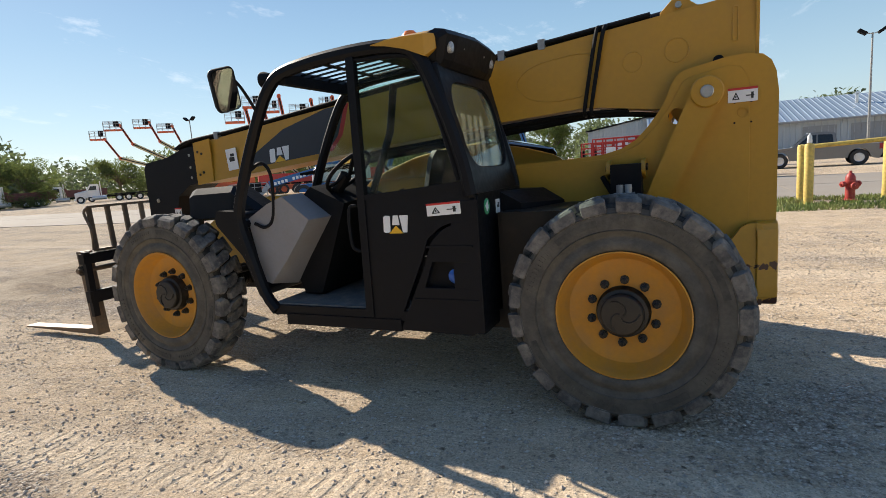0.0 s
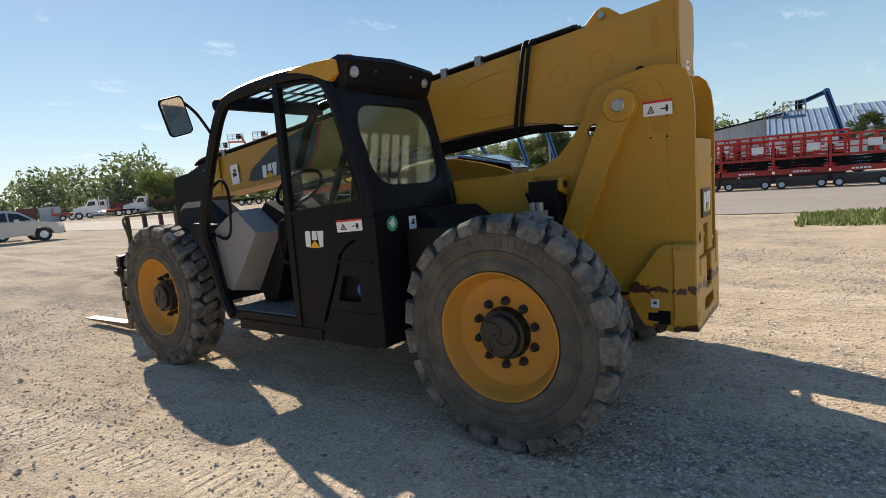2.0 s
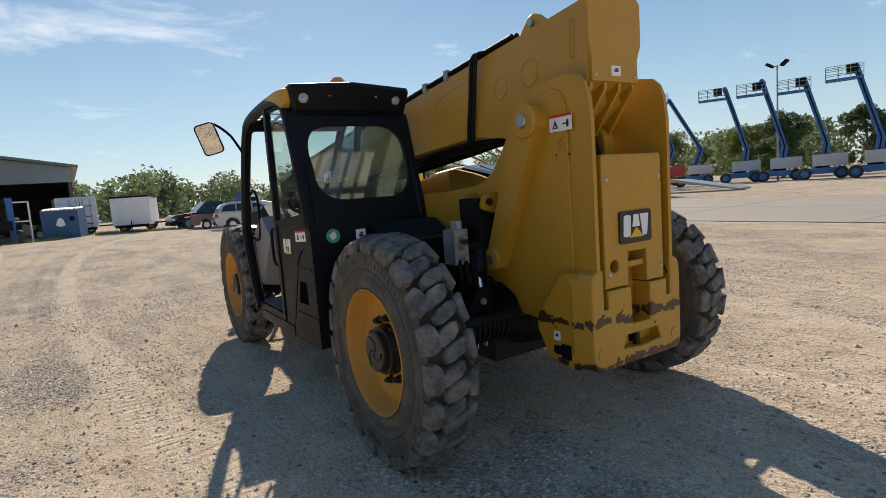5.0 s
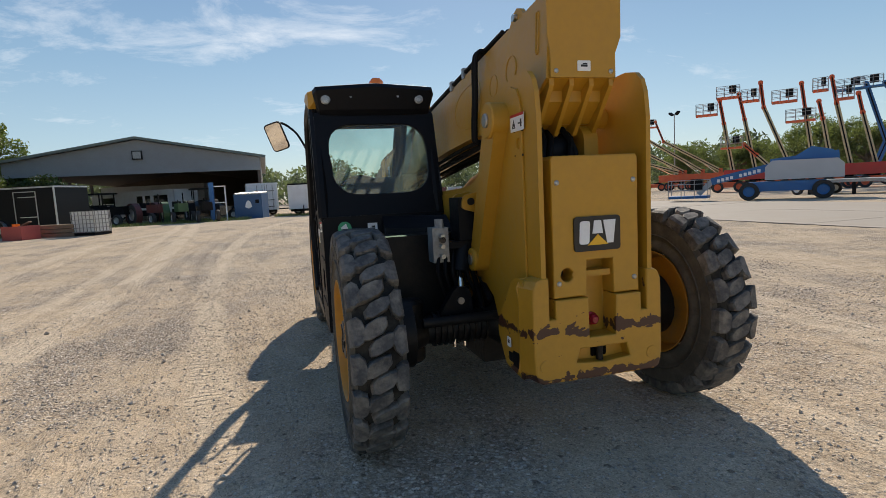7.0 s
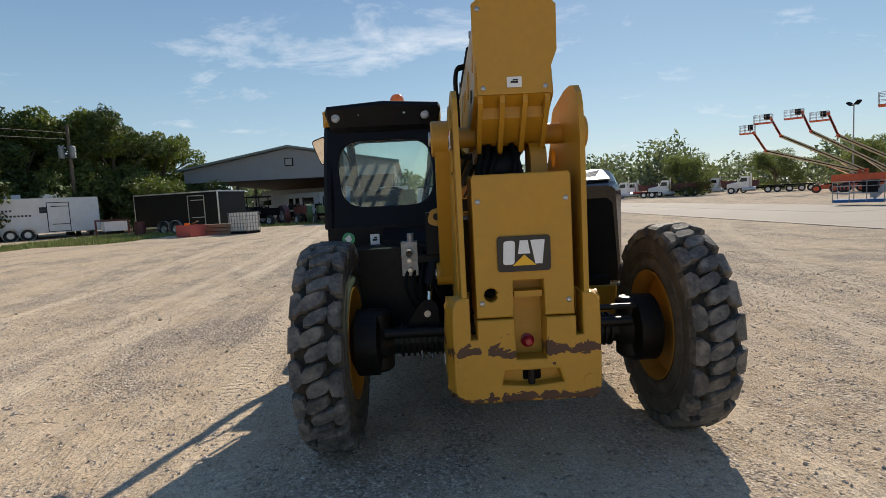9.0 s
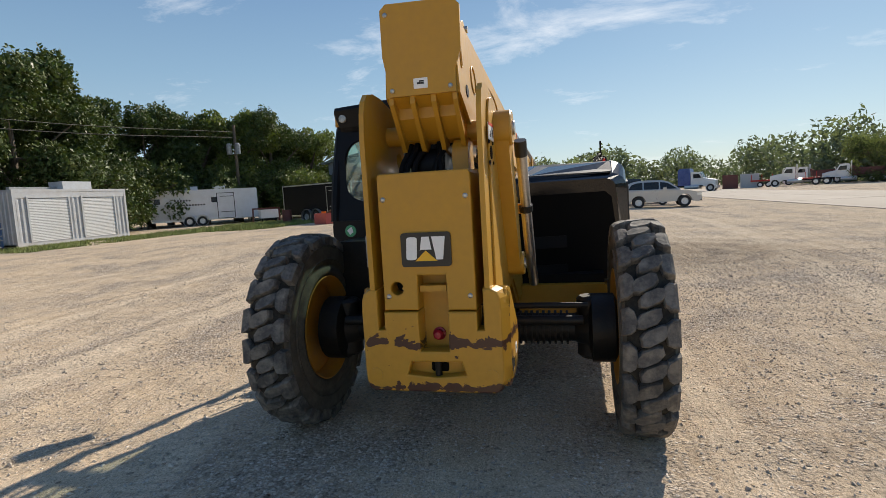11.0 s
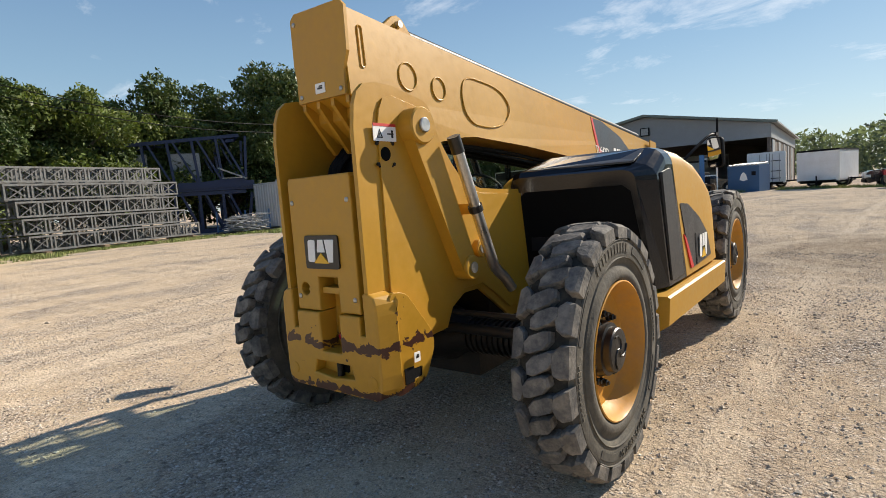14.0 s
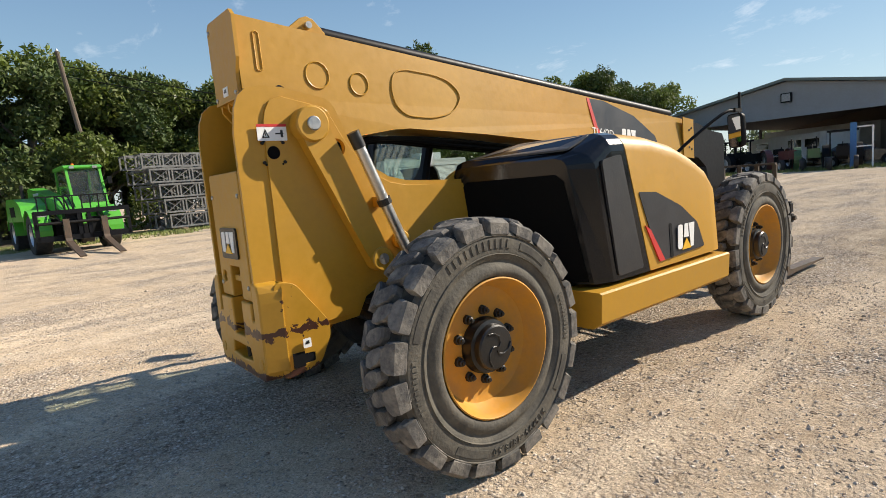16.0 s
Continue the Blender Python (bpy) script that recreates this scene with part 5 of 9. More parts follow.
# --- cab ---
CL, CR = -1.21, -0.35
SIDE_XZ = [(-2.46, 0.575), (-2.55, 0.70), (-2.64, 0.98), (-2.71, 1.24), (-2.645, 1.46), (-2.52, 1.74), (-2.38, 2.0), (-2.28, 2.125), (-2.17, 2.185), (-1.9, 2.222), (-1.55, 2.235),
           (-1.30, 2.215), (-1.20, 2.16), (-1.13, 2.05), (-1.03, 1.78), (-0.95, 1.52), (-0.915, 1.33)]
CAB = part("cab", tube(curve_pts([(x, CL, z) for x, z in SIDE_XZ], 3), 0.042, 8), BLACK, MACHINE, "open black operator cab with tinted glass", smooth=True)
part("cab_rail", tube(curve_pts([(x, CR, z) for x, z in SIDE_XZ], 3), 0.038, 8), BLACK, CAB, smooth=True)
for i, (x, z) in ((0, SIDE_XZ[0]), (3, (-2.70, 1.2)), (8, (-2.2, 2.18)), (11, (-1.27, 2.2))):
    part("cab_crossbar", tube([(x, CL, z), (x, CR, z)], 0.035, 8), BLACK, CAB, smooth=True)
part("door_post", beam((-1.665, CL, 0.57), (-1.645, CL, 2.215), 0.045, 0.055), BLACK, CAB, bevel=0.008)
# roof: glazing bars in front, solid behind, yellow cap, lamp visor
part("roof_panel", prism([(-1.62, 2.225), (-1.25, 2.195), (-1.25, 2.235), (-1.62, 2.26)], "y", CL + 0.02, CR - 0.02), BLACK, CAB)
for k in range(8):
    y = CL + 0.09 + k * 0.104
    part("roof_bar", beam((-2.2, y, 2.185), (-1.62, y, 2.23), 0.03, 0.006), BLACK, CAB)
part("roof_bar", beam((-1.92, CL + 0.03, 2.212), (-1.92, CR - 0.03, 2.212), 0.05, 0.006), BLACK, CAB)
part("roof_lining", box(-2.22, -2.16, CL, CR, 2.11, 2.17), MATTEBLACK, CAB, bevel=0.01)
cap = loft([[(x, y, z) for y, z in ((-0.785 - w, zb), (-0.785 + w, zb), (-0.785 + w, zt - 0.035), (-0.42, zt), (-1.15, zt), (-0.785 - w, zt - 0.035))] for x, zb, zt, w in ((-1.47, 2.235, 2.272, 0.477), (-1.38, 2.22, 2.285, 0.477), (-1.25, 2.185, 2.288, 0.477), (-1.13, 2.13, 2.287, 0.465), (-1.07, 2.17, 2.285, 0.43))])
part("roof_cap", cap, YELLOW, CAB, "yellow roof cap", bevel=0.006, seg=1)
vis = loft([[(x + dx, y + (dy if z < 2.15 else 0), z if z < 2.2 else z + dz) for x, z in ((-1.06, 2.290), (-1.005, 2.278), (-0.985, 2.25), (-1.03, 2.11), (-1.06, 2.075), (-1.12, 2.07), (-1.115, 2.10))]
            for y, dy, dx, dz in ((-1.218, 0.03, -0.06, -0.03), (-1.196, 0.02, -0.015, -0.008), (-1.06, 0.0, 0.0, -0.002), (-0.765, 0.0, 0.004, 0.016), (-0.47, 0.0, 0.0, -0.002), (-0.334, -0.02, -0.015, -0.008), (-0.314, -0.03, -0.06, -0.03))])
VIS = part("roof_visor", vis, BLACK, CAB, "black rear lamp housing", bevel=0.01)
for y in (-1.13, -0.44):
    part("work_light", lathe([(0.034, -1.03), (0.034, -1.010), (0.028, -1.003), (0, -1.0)], "x", 24, (0, y, 2.18)), LAMPGLASS, VIS, "round clear lamp", smooth=True)
for y in (-0.95, -0.6):
    part("visor_bolt", lathe([(0.009, -1.02), (0.009, -1.0), (0, -1.0)], "x", 8, (0, y, 2.2)), STEEL, VIS)
part("beacon", lathe([(0.065, 2.24), (0.065, 2.365), (0.057, 2.405), (0.035, 2.43), (0, 2.434)], "z", 20, (-1.50, -0.672, 0)), ORANGE, CAB, "orange warning beacon", smooth=True)


def lean(bm, x0=-0.905, z0=1.33, k=-0.24):
    """Leans an upright sheet so that it follows the rear of the cab."""
    for v in bm.verts:
        v.co.x += x0 + (v.co.z - z0) * k
    return bm


rear = lean(prism([soften([(-1.235, 1.31), (-0.315, 1.31), (-0.32, 2.1), (-1.22, 2.1)], 0.03, 2), soften([(-1.115, 1.487), (-0.400, 1.487), (-0.402, 2.003), (-1.142, 2.003)], 0.2, 7)], "x", -0.03, 0.015))
REARW = part("rear_window_frame", rear, BLACK, CAB, bevel=0.006, seg=1)
pane = part("rear_pane", lean(prism(soften([(-1.12, 1.482), (-0.395, 1.482), (-0.397, 2.008), (-1.147, 2.008)], 0.2, 7), "x", -0.008, -0.002)), DUSTGLASS, CAB, "clear rear window")
for yy, nm in ((CL, "side_pane"), (CR, "side_pane")):
    if yy == CL:
        o = [(-1.61, 1.36), (-0.975, 1.41), (-1.05, 1.70), (-1.15, 1.99), (-1.22, 2.12), (-1.32, 2.17), (-1.62, 2.19)]
    else:
        o = [(-2.60, 1.45), (-0.98, 1.42), (-1.17, 2.05), (-1.3, 2.18), (-2.2, 2.16), (-2.38, 1.95)]
    part(nm, prism(o, "y", yy - 0.003, yy + 0.003), GLASS, CAB, "tinted side window")
part("window_trim", tube(curve_pts([(-1.62, CL, 2.18), (-1.32, CL, 2.165), (-1.2, CL, 2.1), (-1.09, CL, 1.8), (-0.985, CL, 1.42)], 5), 0.016, 8), MATTEBLACK, CAB, smooth=True)
part("window_rail", beam((-1.64, CL, 1.345), (-0.94, CL, 1.40), 0.04, 0.03), BLACK, CAB, bevel=0.006, seg=1)
# lower side: door skin, storage cover, step
door = [(-1.665, 0.575), (-1.44, 0.57), (-1.27, 0.93), (-1.21, 1.08), (-1.12, 1.15), (-0.93, 1.21), (-0.91, 1.39), (-1.64, 1.335)]
DOOR = part("door_panel", prism(door, "y", -1.222, -1.19), BLACK, CAB, "black lower door panel", bevel=0.006, seg=2)
emblem(DOOR, pose(-1.42, -1.2235, 1.168, 0, 0, 0), 0.185, 0.13, plate=False)
label_plate(DOOR, pose(-1.09, -1.2235, 1.258, 0, -3, 0), 0.22, 0.075)
part("door_handle", tube(curve_pts([(-1.70, -1.22, 1.30), (-1.745, -1.24, 1.27), (-1.745, -1.24, 1.05), (-1.70, -1.22, 1.0)], 5), 0.012, 8), MATTEBLACK, DOOR, smooth=True)
cov = soften([(-1.445, 0.495), (-0.95, 0.485), (-0.885, 0.53), (-0.885, 1.345), (-0.92, 1.20), (-1.10, 1.14), (-1.19, 1.06), (-1.24, 0.92)], 0.03, 3)
COVER = part("side_cover", prism([cov, [(-1.25, 0.775), (-0.95, 0.775), (-0.95, 0.935), (-1.19, 0.935)]], "y", -1.226, -1.18), BLACK, CAB, "black side storage cover", bevel=0.008)
part("cover_pocket", box(-1.28, -0.93, -1.18, -1.10, 0.75, 0.96), MATTEBLACK, COVER)
part("cover_rib", beam((-1.33, -1.228, 0.70), (-0.90, -1.228, 0.70), 0.008, 0.012), BLACK, COVER)
part("cover_rib", beam((-1.22, -1.228, 1.03), (-0.92, -1.228, 1.03), 0.008, 0.012), BLACK, COVER)
part("filler_cap", lathe([(0.045, -1.18), (0.045, -1.20), (0.03, -1.21), (0, -1.212)], "y", 14, (-1.055, 0, 0.845)), BLUECAP, COVER, "blue filler cap", smooth=True)
part("step_tread", box(-2.36, -1.44, -1.23, -1.05, 0.485, 0.56), BLACK, CAB, bevel=0.01)
part("sill", box(-2.50, -0.95, -1.22, -0.36, 0.55, 0.615), BLACK, CAB, bevel=0.01)
part("cab_floor", box(-2.50, -1.0, -1.19, -0.37, 0.613, 0.625), FLOORMAT, CAB, "dusty rubber floor mat")
# rear of the lower body, with stickers and the key switch
LOW = part("rear_cover", prism([(-1.225, 0.50), (-0.36, 0.50), (-0.36, 1.335), (-1.20, 1.335), (-1.225, 1.30)], "x", -1.05, -0.875), BLACK, CAB, "black rear body cover", bevel=0.012)
part("fender_box", loft([[(x, y, z) for x, z in pts] for y, pts in ((-0.80, [(-1.0, 0.62), (-1.0, 1.32), (-0.88, 1.32), (-0.74, 1.24), (-0.72, 0.62)]), (-0.36, [(-1.0, 0.62), (-1.0, 1.32), (-0.70, 1.31), (-0.56, 1.22), (-0.52, 0.62)]))]), BLACK, LOW, bevel=0.012)
part("round_sticker", prism(ring_pts(-1.07, 1.25, 0.048, n=24), "x", -0.8755, -0.872), GREEN, LOW, "round green sticker")
part("sticker_mark", prism([(-1.10, 1.255), (-1.06, 1.285), (-1.045, 1.24), (-1.075, 1.22)], "x", -0.8725, -0.870), DECALWHITE, LOW)
label_plate(LOW, pose(-0.8735, -0.87, 1.235, 0, 0, 90), 0.07, 0.085, "plain")
part("key_switch", lathe([(0.035, -0.875), (0.035, -0.862), (0.02, -0.855), (0, -0.855)], "x", 16, (0, -0.72, 1.22)), MATTEBLACK, LOW)
# front cowl beside the boom
cowl = loft([[(x, y, z) for y, z in ((-1.02, zt - 0.24), (-1.0, zt - 0.05), (-0.96, zt), (-0.80, zt - 0.01), (-0.76, zt - 0.25))] for x, zt in ((-3.43, 1.45), (-3.38, 1.472), (-2.98, 1.478), (-2.70, 1.30))])
part("front_cowl", cowl, BLACK, CAB, "glossy black front cowl", bevel=0.01)
part("front_fender", prism(soften([(-3.0, 1.30), (-2.72, 1.28), (-2.58, 0.72), (-2.66, 0.64), (-2.78, 0.95), (-3.02, 1.2)], 0.03, 3), "y", -1.15, -0.36), BLACK, CAB, bevel=0.008)
# interior
part("console", loft([[(x, y, z) for x, z in pts] for y, pts in ((-1.15, [(-2.69, 1.23), (-2.50, 1.33), (-2.36, 1.38), (-2.145, 1.21), (-2.37, 0.93), (-2.535, 0.755), (-2.60, 0.775)]), (-0.95, [(-2.69, 1.23), (-2.48, 1.34), (-2.34, 1.39), (-2.10, 1.215), (-2.32, 0.92), (-2.46, 0.72), (-2.54, 0.72)]))]), CABGREY, CAB, "grey plastic dash side", bevel=0.015)
part("dash", loft([[(x, y, z) for x, z in pts] for y, pts in ((-0.95, [(-2.6, 1.15), (-2.26, 1.43), (-1.98, 1.30), (-2.12, 0.95), (-2.25, 0.64), (-2.4, 0.64)]), (-0.42, [(-2.6, 1.15), (-2.26, 1.46), (-1.98, 1.34), (-2.12, 0.95), (-2.25, 0.64), (-2.4, 0.64)]))]), MATTEBLACK, CAB, bevel=0.02)
W = part("steering_wheel", tube([(0.19 * math.cos(2 * math.pi * k / 28), 0.19 * math.sin(2 * math.pi * k / 28), 0) for k in range(28)], 0.015, 8, closed=True), MATTEBLACK, CAB, at=pose(-2.02, -0.80, 1.52, 0, -42, 0), smooth=True)
sp = bmesh.new()
for a in (90, 210, 330):
    beam((0, 0, -0.02), (0.185 * math.cos(radians(a)), 0.185 * math.sin(radians(a)), 0), 0.03, 0.012, sp)
part("wheel_spokes", sp, MATTEBLACK, W)
part("steering_column", tube([(-2.04, -0.80, 1.50), (-2.25, -0.80, 1.25)], 0.045, 10), MATTEBLACK, CAB, smooth=True)
SEAT = part("seat", loft([[(x, y, z) for y, z in rounded(-1.0, -0.55, zb, zt, 0.05, 3)] for x, zb, zt in ((-1.75, 0.98, 1.08), (-1.68, 0.95, 1.12), (-1.35, 0.95, 1.11), (-1.25, 0.97, 1.08))]), SEATVINYL, CAB, "black vinyl operator seat", smooth=True)
part("backrest", loft([[(x0 + dx, y, z) for y, dx in ((-1.0, 0.03), (-0.96, -0.02), (-0.9, 0.0), (-0.65, 0.0), (-0.59, -0.02), (-0.55, 0.03), (-0.6, 0.1), (-0.95, 0.1))] for x0, z in ((-1.38, 1.06), (-1.36, 1.2), (-1.31, 1.42), (-1.27, 1.57), (-1.24, 1.61))]), SEATVINYL, SEAT, smooth=True)
part("seat_base", box(-1.68, -1.25, -0.97, -0.58, 0.62, 0.96), MATTEBLACK, SEAT, bevel=0.02)
part("armrest", box(-1.62, -1.3, -1.07, -1.01, 1.22, 1.28), SEATVINYL, SEAT, bevel=0.015)
part("side_console", box(-1.9, -1.1, -0.52, -0.39, 0.62, 1.22), MATTEBLACK, CAB, bevel=0.02)
part("joystick", tube([(-1.75, -0.47, 1.2), (-1.77, -0.48, 1.36)], [0.012, 0.02], 8), MATTEBLACK, CAB, smooth=True)
part("front_screen_bar", tube([(-2.0, -0.52, 1.35), (-1.86, -0.42, 1.8), (-1.82, -0.38, 2.15)], 0.03, 8), BLACK, CAB, smooth=True)
# mirror on its arm, and lamps on the front corner
ARM = part("mirror_arm", tube(curve_pts([(-2.40, CL - 0.02, 1.93), (-2.42, CL - 0.06, 2.02), (-2.44, CL - 0.12, 2.12), (-2.45, CL - 0.22, 2.20), (-2.42, CL - 0.29, 2.20)], 5), 0.011, 8), MATTEBLACK, CAB, smooth=True)
MIR = part("mirror", loft([[(x, y, z) for y, z in rounded(-0.085 + i, 0.085 - i, -0.135 + i, 0.135 - i, 0.035, 4)] for x, i in ((-0.05, 0.05), (-0.035, 0.01), (0.0, 0.0), (0.012, 0.003))]), MATTEBLACK, CAB, "black mirror housing", smooth=True, at=pose(-2.40, -1.50, 2.075, 16, 14, -14))
part("mirror_glass", prism(rounded(-0.073, 0.073, -0.123, 0.123, 0.028, 4), "x", 0.0125, 0.0145), MIRRORG, MIR, "mirror glass")
part("front_lamp", lathe([(0.0, 0.05), (0.04, 0.04), (0.055, 0.0), (0.055, -0.02), (0, -0.025)], "x", 18, (-2.36, -1.17, 2.165)), MATTEBLACK, CAB, "black work lamp", smooth=True)
part("front_lamp", lathe([(0.0, 0.04), (0.03, 0.035), (0.042, 0.0), (0.042, -0.02), (0, -0.025)], "x", 18, (-2.30, -1.08, 2.21)), MATTEBLACK, CAB, "black work lamp", smooth=True)
part("grab_rail", tube(curve_pts([(-2.58, CL + 0.03, 1.58), (-2.49, CL + 0.05, 1.62), (-2.43, CL + 0.06, 1.52), (-2.45, CL + 0.06, 1.25), (-2.52, CL + 0.05, 1.17), (-2.6, CL + 0.03, 1.2)], 5), 0.012, 8), MATTEBLACK, CAB, smooth=True)

# --- engine hood on the right side ---
def hood_section(x_of, top, side, bottom=0.773, left=0.29, cut=0.09, foot=0.022):
    """Arch of the hood: flat top, rounded shoulder of width cut, flank leaning out by foot."""
    pts = [(left, bottom), (left, top - 0.05), (left + 0.015, top - 0.015), (left + 0.06, top), (side - cut - 0.02, top + 0.004), (side - cut * 0.62, top - cut * 0.14), (side - cut * 0.26, top - cut * 0.46),
           (side - cut * 0.06, top - cut * 0.85), (side, top - cut * 1.3), (side + foot, bottom)]
    return [(x_of(y, z), y, z) for y, z in pts]


def tail_x(y, z):
    return -0.735 - (y - 0.29) * 0.30 - (1.6 - z) * 0.13


def corner_x(y, z):
    """The rear corner is cut off towards the flank."""
    return tail_x(y, z) - 0.03 - 0.09 * max(0.0, min(1.0, (y - 0.88) / 0.22))


rear_cov = loft([hood_section(tail_x, 1.552, 1.025, left=0.26, cut=0.05, foot=0.07), hood_section(corner_x, 1.592, 1.118, left=0.26, foot=0.026),
                 hood_section(lambda y, z: -1.26 - (1.65 - z) * 0.2, 1.692, 1.126, left=0.27), hood_section(lambda y, z: -1.40 - (1.65 - z) * 0.26, 1.694, 1.128)])
HOOD = part("engine_hood", rear_cov, GLOSSBLACK, MACHINE, "glossy black and yellow engine hood", bevel=0.006)
# thin black sheet on the closed rear face paints the opening's shade
part("rear_opening_shade", loft([[(tail_x(y, z) + d, y, z) for y, z in ((0.315, 0.79), (0.315, 1.42), (0.35, 1.455), (0.95, 1.46), (0.995, 1.42), (1.07, 0.79))] for d in (0.002, 0.006)]), CAVITYSHADE, HOOD, "near-black sheet painted as the shaded rear opening")
for zz in (0.88, 1.10):
    part("grille_slat", beam((tail_x(0.36, zz) + 0.012, 0.36, zz), (tail_x(0.66, zz) + 0.012, 0.66, zz), 0.012, 0.09), MATTEBLACK, HOOD)


def chamfer_z(x, y):
    """Height of the hood's sloping rear shoulder."""
    x0 = tail_x(y, 1.588) - 0.04
    return 1.592 + (1.696 - 1.592) * max(0.0, min(1.0, (x0 - x) / (x0 + 1.26)))


lid = soften([(-0.80, 0.34), (-1.015, 1.0), (-1.238, 1.005), (-1.225, 0.44)], 0.025, 3)
part("hood_lid", loft([[(x, y, chamfer_z(x, y) + d) for x, y in lid] for d in (-0.004, 0.007)]), HOODSATIN, HOOD, "satin dark grey sloping panel")
yel = loft([hood_section(lambda y, z: -1.412 - (1.65 - z) * 0.26, 1.692, 1.127), hood_section(lambda y, z: -1.74 - (1.62 - z) * 0.20, 1.668, 1.127), hood_section(lambda y, z: -2.06 - (1.55 - z) * 0.15, 1.61, 1.126),
            hood_section(lambda y, z: -2.33 - (1.48 - z) * 0.10, 1.52, 1.124), hood_section(lambda y, z: -2.53 - (1.4 - z) * 0.05, 1.43, 1.12), hood_section(lambda y, z: -2.645 - (1.3 - z) * 0.01, 1.33, 1.115), hood_section(lambda y, z: -2.69, 1.23, 1.10)])
SIDE = part("hood_side", yel, YELLOW, HOOD, "yellow hood side panel", bevel=0.006, seg=1, smooth=True)


def flank_y(z):
    return 1.128 + 0.02 * max(0, min(1, (1.35 - z) / 0.6))


def flank(pts, d0=-0.006, d1=0.009):
    bm = prism(pts, "y", d0, d1)
    for v in bm.verts:
        v.co.y += flank_y(v.co.z) + 0.001
    return bm


part("rear_quarter", flank(soften([(-1.165, 1.525), (-1.37, 1.555), (-1.555, 0.81), (-1.265, 0.80)], 0.025, 4), -0.03, 0.006), HOODSATIN, HOOD, "satin dark grey quarter panel", bevel=0.003, seg=1)
part("hood_decal", flank(soften([(-1.545, 1.305), (-1.757, 1.29), (-2.075, 1.17), (-2.30, 1.03), (-2.395, 0.84), (-1.75, 0.815)], 0.02, 3)), DECALGREY, SIDE, "charcoal flank decal")
part("hood_stripe", flank([(-1.60, 1.08), (-1.66, 1.045), (-1.82, 0.818), (-1.752, 0.817)], -0.006, 0.0105), DECALRED, SIDE, "red flank stripe")
part("hood_vent", flank(rounded(-1.93, -1.895, 0.82, 1.06, 0.012, 3), -0.002, 0.012), MATTEBLACK, SIDE)
emblem(SIDE, pose(-2.11, 1.1595, 0.94, 0, 0, 180), 0.25, 0.21, plate=False)
sill = loft([[(x, y, z) for y, z in ((0.30, 0.52), (1.13, 0.515), (1.195, 0.56), (1.205, 0.735), (1.19, 0.745), (0.30, 0.745))] for x in (-1.0, -2.70)])
part("hood_sill", sill, YELLOW, MACHINE, "yellow side sill", bevel=0.01)
part("cross_bar", box(-0.80, -0.72, 0.30, 0.92, 0.59, 0.80), YELLOW, MACHINE, "yellow cross member", bevel=0.01)
part("cooling_block", box(-1.2, -0.84, 0.31, 0.92, 0.62, 0.86), MATTEBLACK, MACHINE, bevel=0.01)
# exhaust
EX = part("exhaust_pipe", tube(curve_pts([(0.10, 0.43, 1.75), (0.085, 0.43, 1.72), (-0.16, 0.44, 1.12), (-0.22, 0.44, 1.02), (-0.30, 0.44, 0.96), (-0.38, 0.44, 0.88)], 6), 0.032, 14), STEEL, MACHINE, "steel exhaust pipe", smooth=True)
part("exhaust_mouth", tube([(0.075, 0.43, 1.70), (0.112, 0.43, 1.785)], 0.037, 14), HUBBLK, EX, smooth=True)
BO = part("cylinder_boss", lathe([(0.055, 0.30), (0.055, 0.352), (0.048, 0.36), (0, 0.36)], "y", 24, (-0.206, 0, 1.148)), YELLOW, MACHINE, "yellow pin boss", smooth=True)
part("cylinder_pin", lathe([(0.03, 0.359), (0.03, 0.366), (0, 0.366)], "y", 20, (-0.206, 0, 1.148)), STEEL, BO, "bare steel pin", smooth=True)
part("exhaust_clamp", tube([(-0.04, 0.435, 1.41), (-0.055, 0.435, 1.375)], 0.042, 14), HUBBLK, EX)
part("exhaust_bracket", box(-0.085, -0.04, 0.32, 0.42, 1.36, 1.42), YELLOW, EX)
# right mirror on its long arm, warning flag rod
RM = part("right_mirror_arm", tube(curve_pts([(-2.60, 0.80, 1.50), (-2.75, 0.86, 1.62), (-3.02, 0.97, 1.80), (-3.14, 1.02, 1.86), (-3.25, 1.03, 1.865)], 5), 0.013, 8), MATTEBLACK, MACHINE, "black mirror arm", smooth=True)
m2 = part("mirror", loft([[(x, y, z) for y, z in rounded(-0.085 + i, 0.085 - i, -0.145 + i, 0.145 - i, 0.035, 4)] for x, i in ((-0.05, 0.05), (-0.035, 0.01), (0.0, 0.0), (0.012, 0.003))]), MATTEBLACK, RM, "black mirror housing", smooth=True, at=pose(-3.27, 1.03, 1.70, 0, 3, -28))
part("mirror_glass", prism(rounded(-0.073, 0.073, -0.133, 0.133, 0.028, 4), "x", 0.0125, 0.0145), MIRRORG, m2, "mirror glass")
part("flag_rod", tube([(-3.32, 1.04, 1.62), (-3.32, 1.04, 2.02)], 0.011, 8), MATTEBLACK, RM)
part("rod_bracket", box(-3.34, -3.22, 1.0, 1.05, 1.855, 1.885), MATTEBLACK, RM)
part("front_guard", prism(soften([(-2.82, 0.75), (-2.80, 1.30), (-2.86, 1.42), (-2.95, 1.42), (-3.0, 1.3), (-2.98, 0.75)], 0.03, 3), "y", 0.45, 0.92), MATTEBLACK, MACHINE, "black front guard", bevel=0.01)

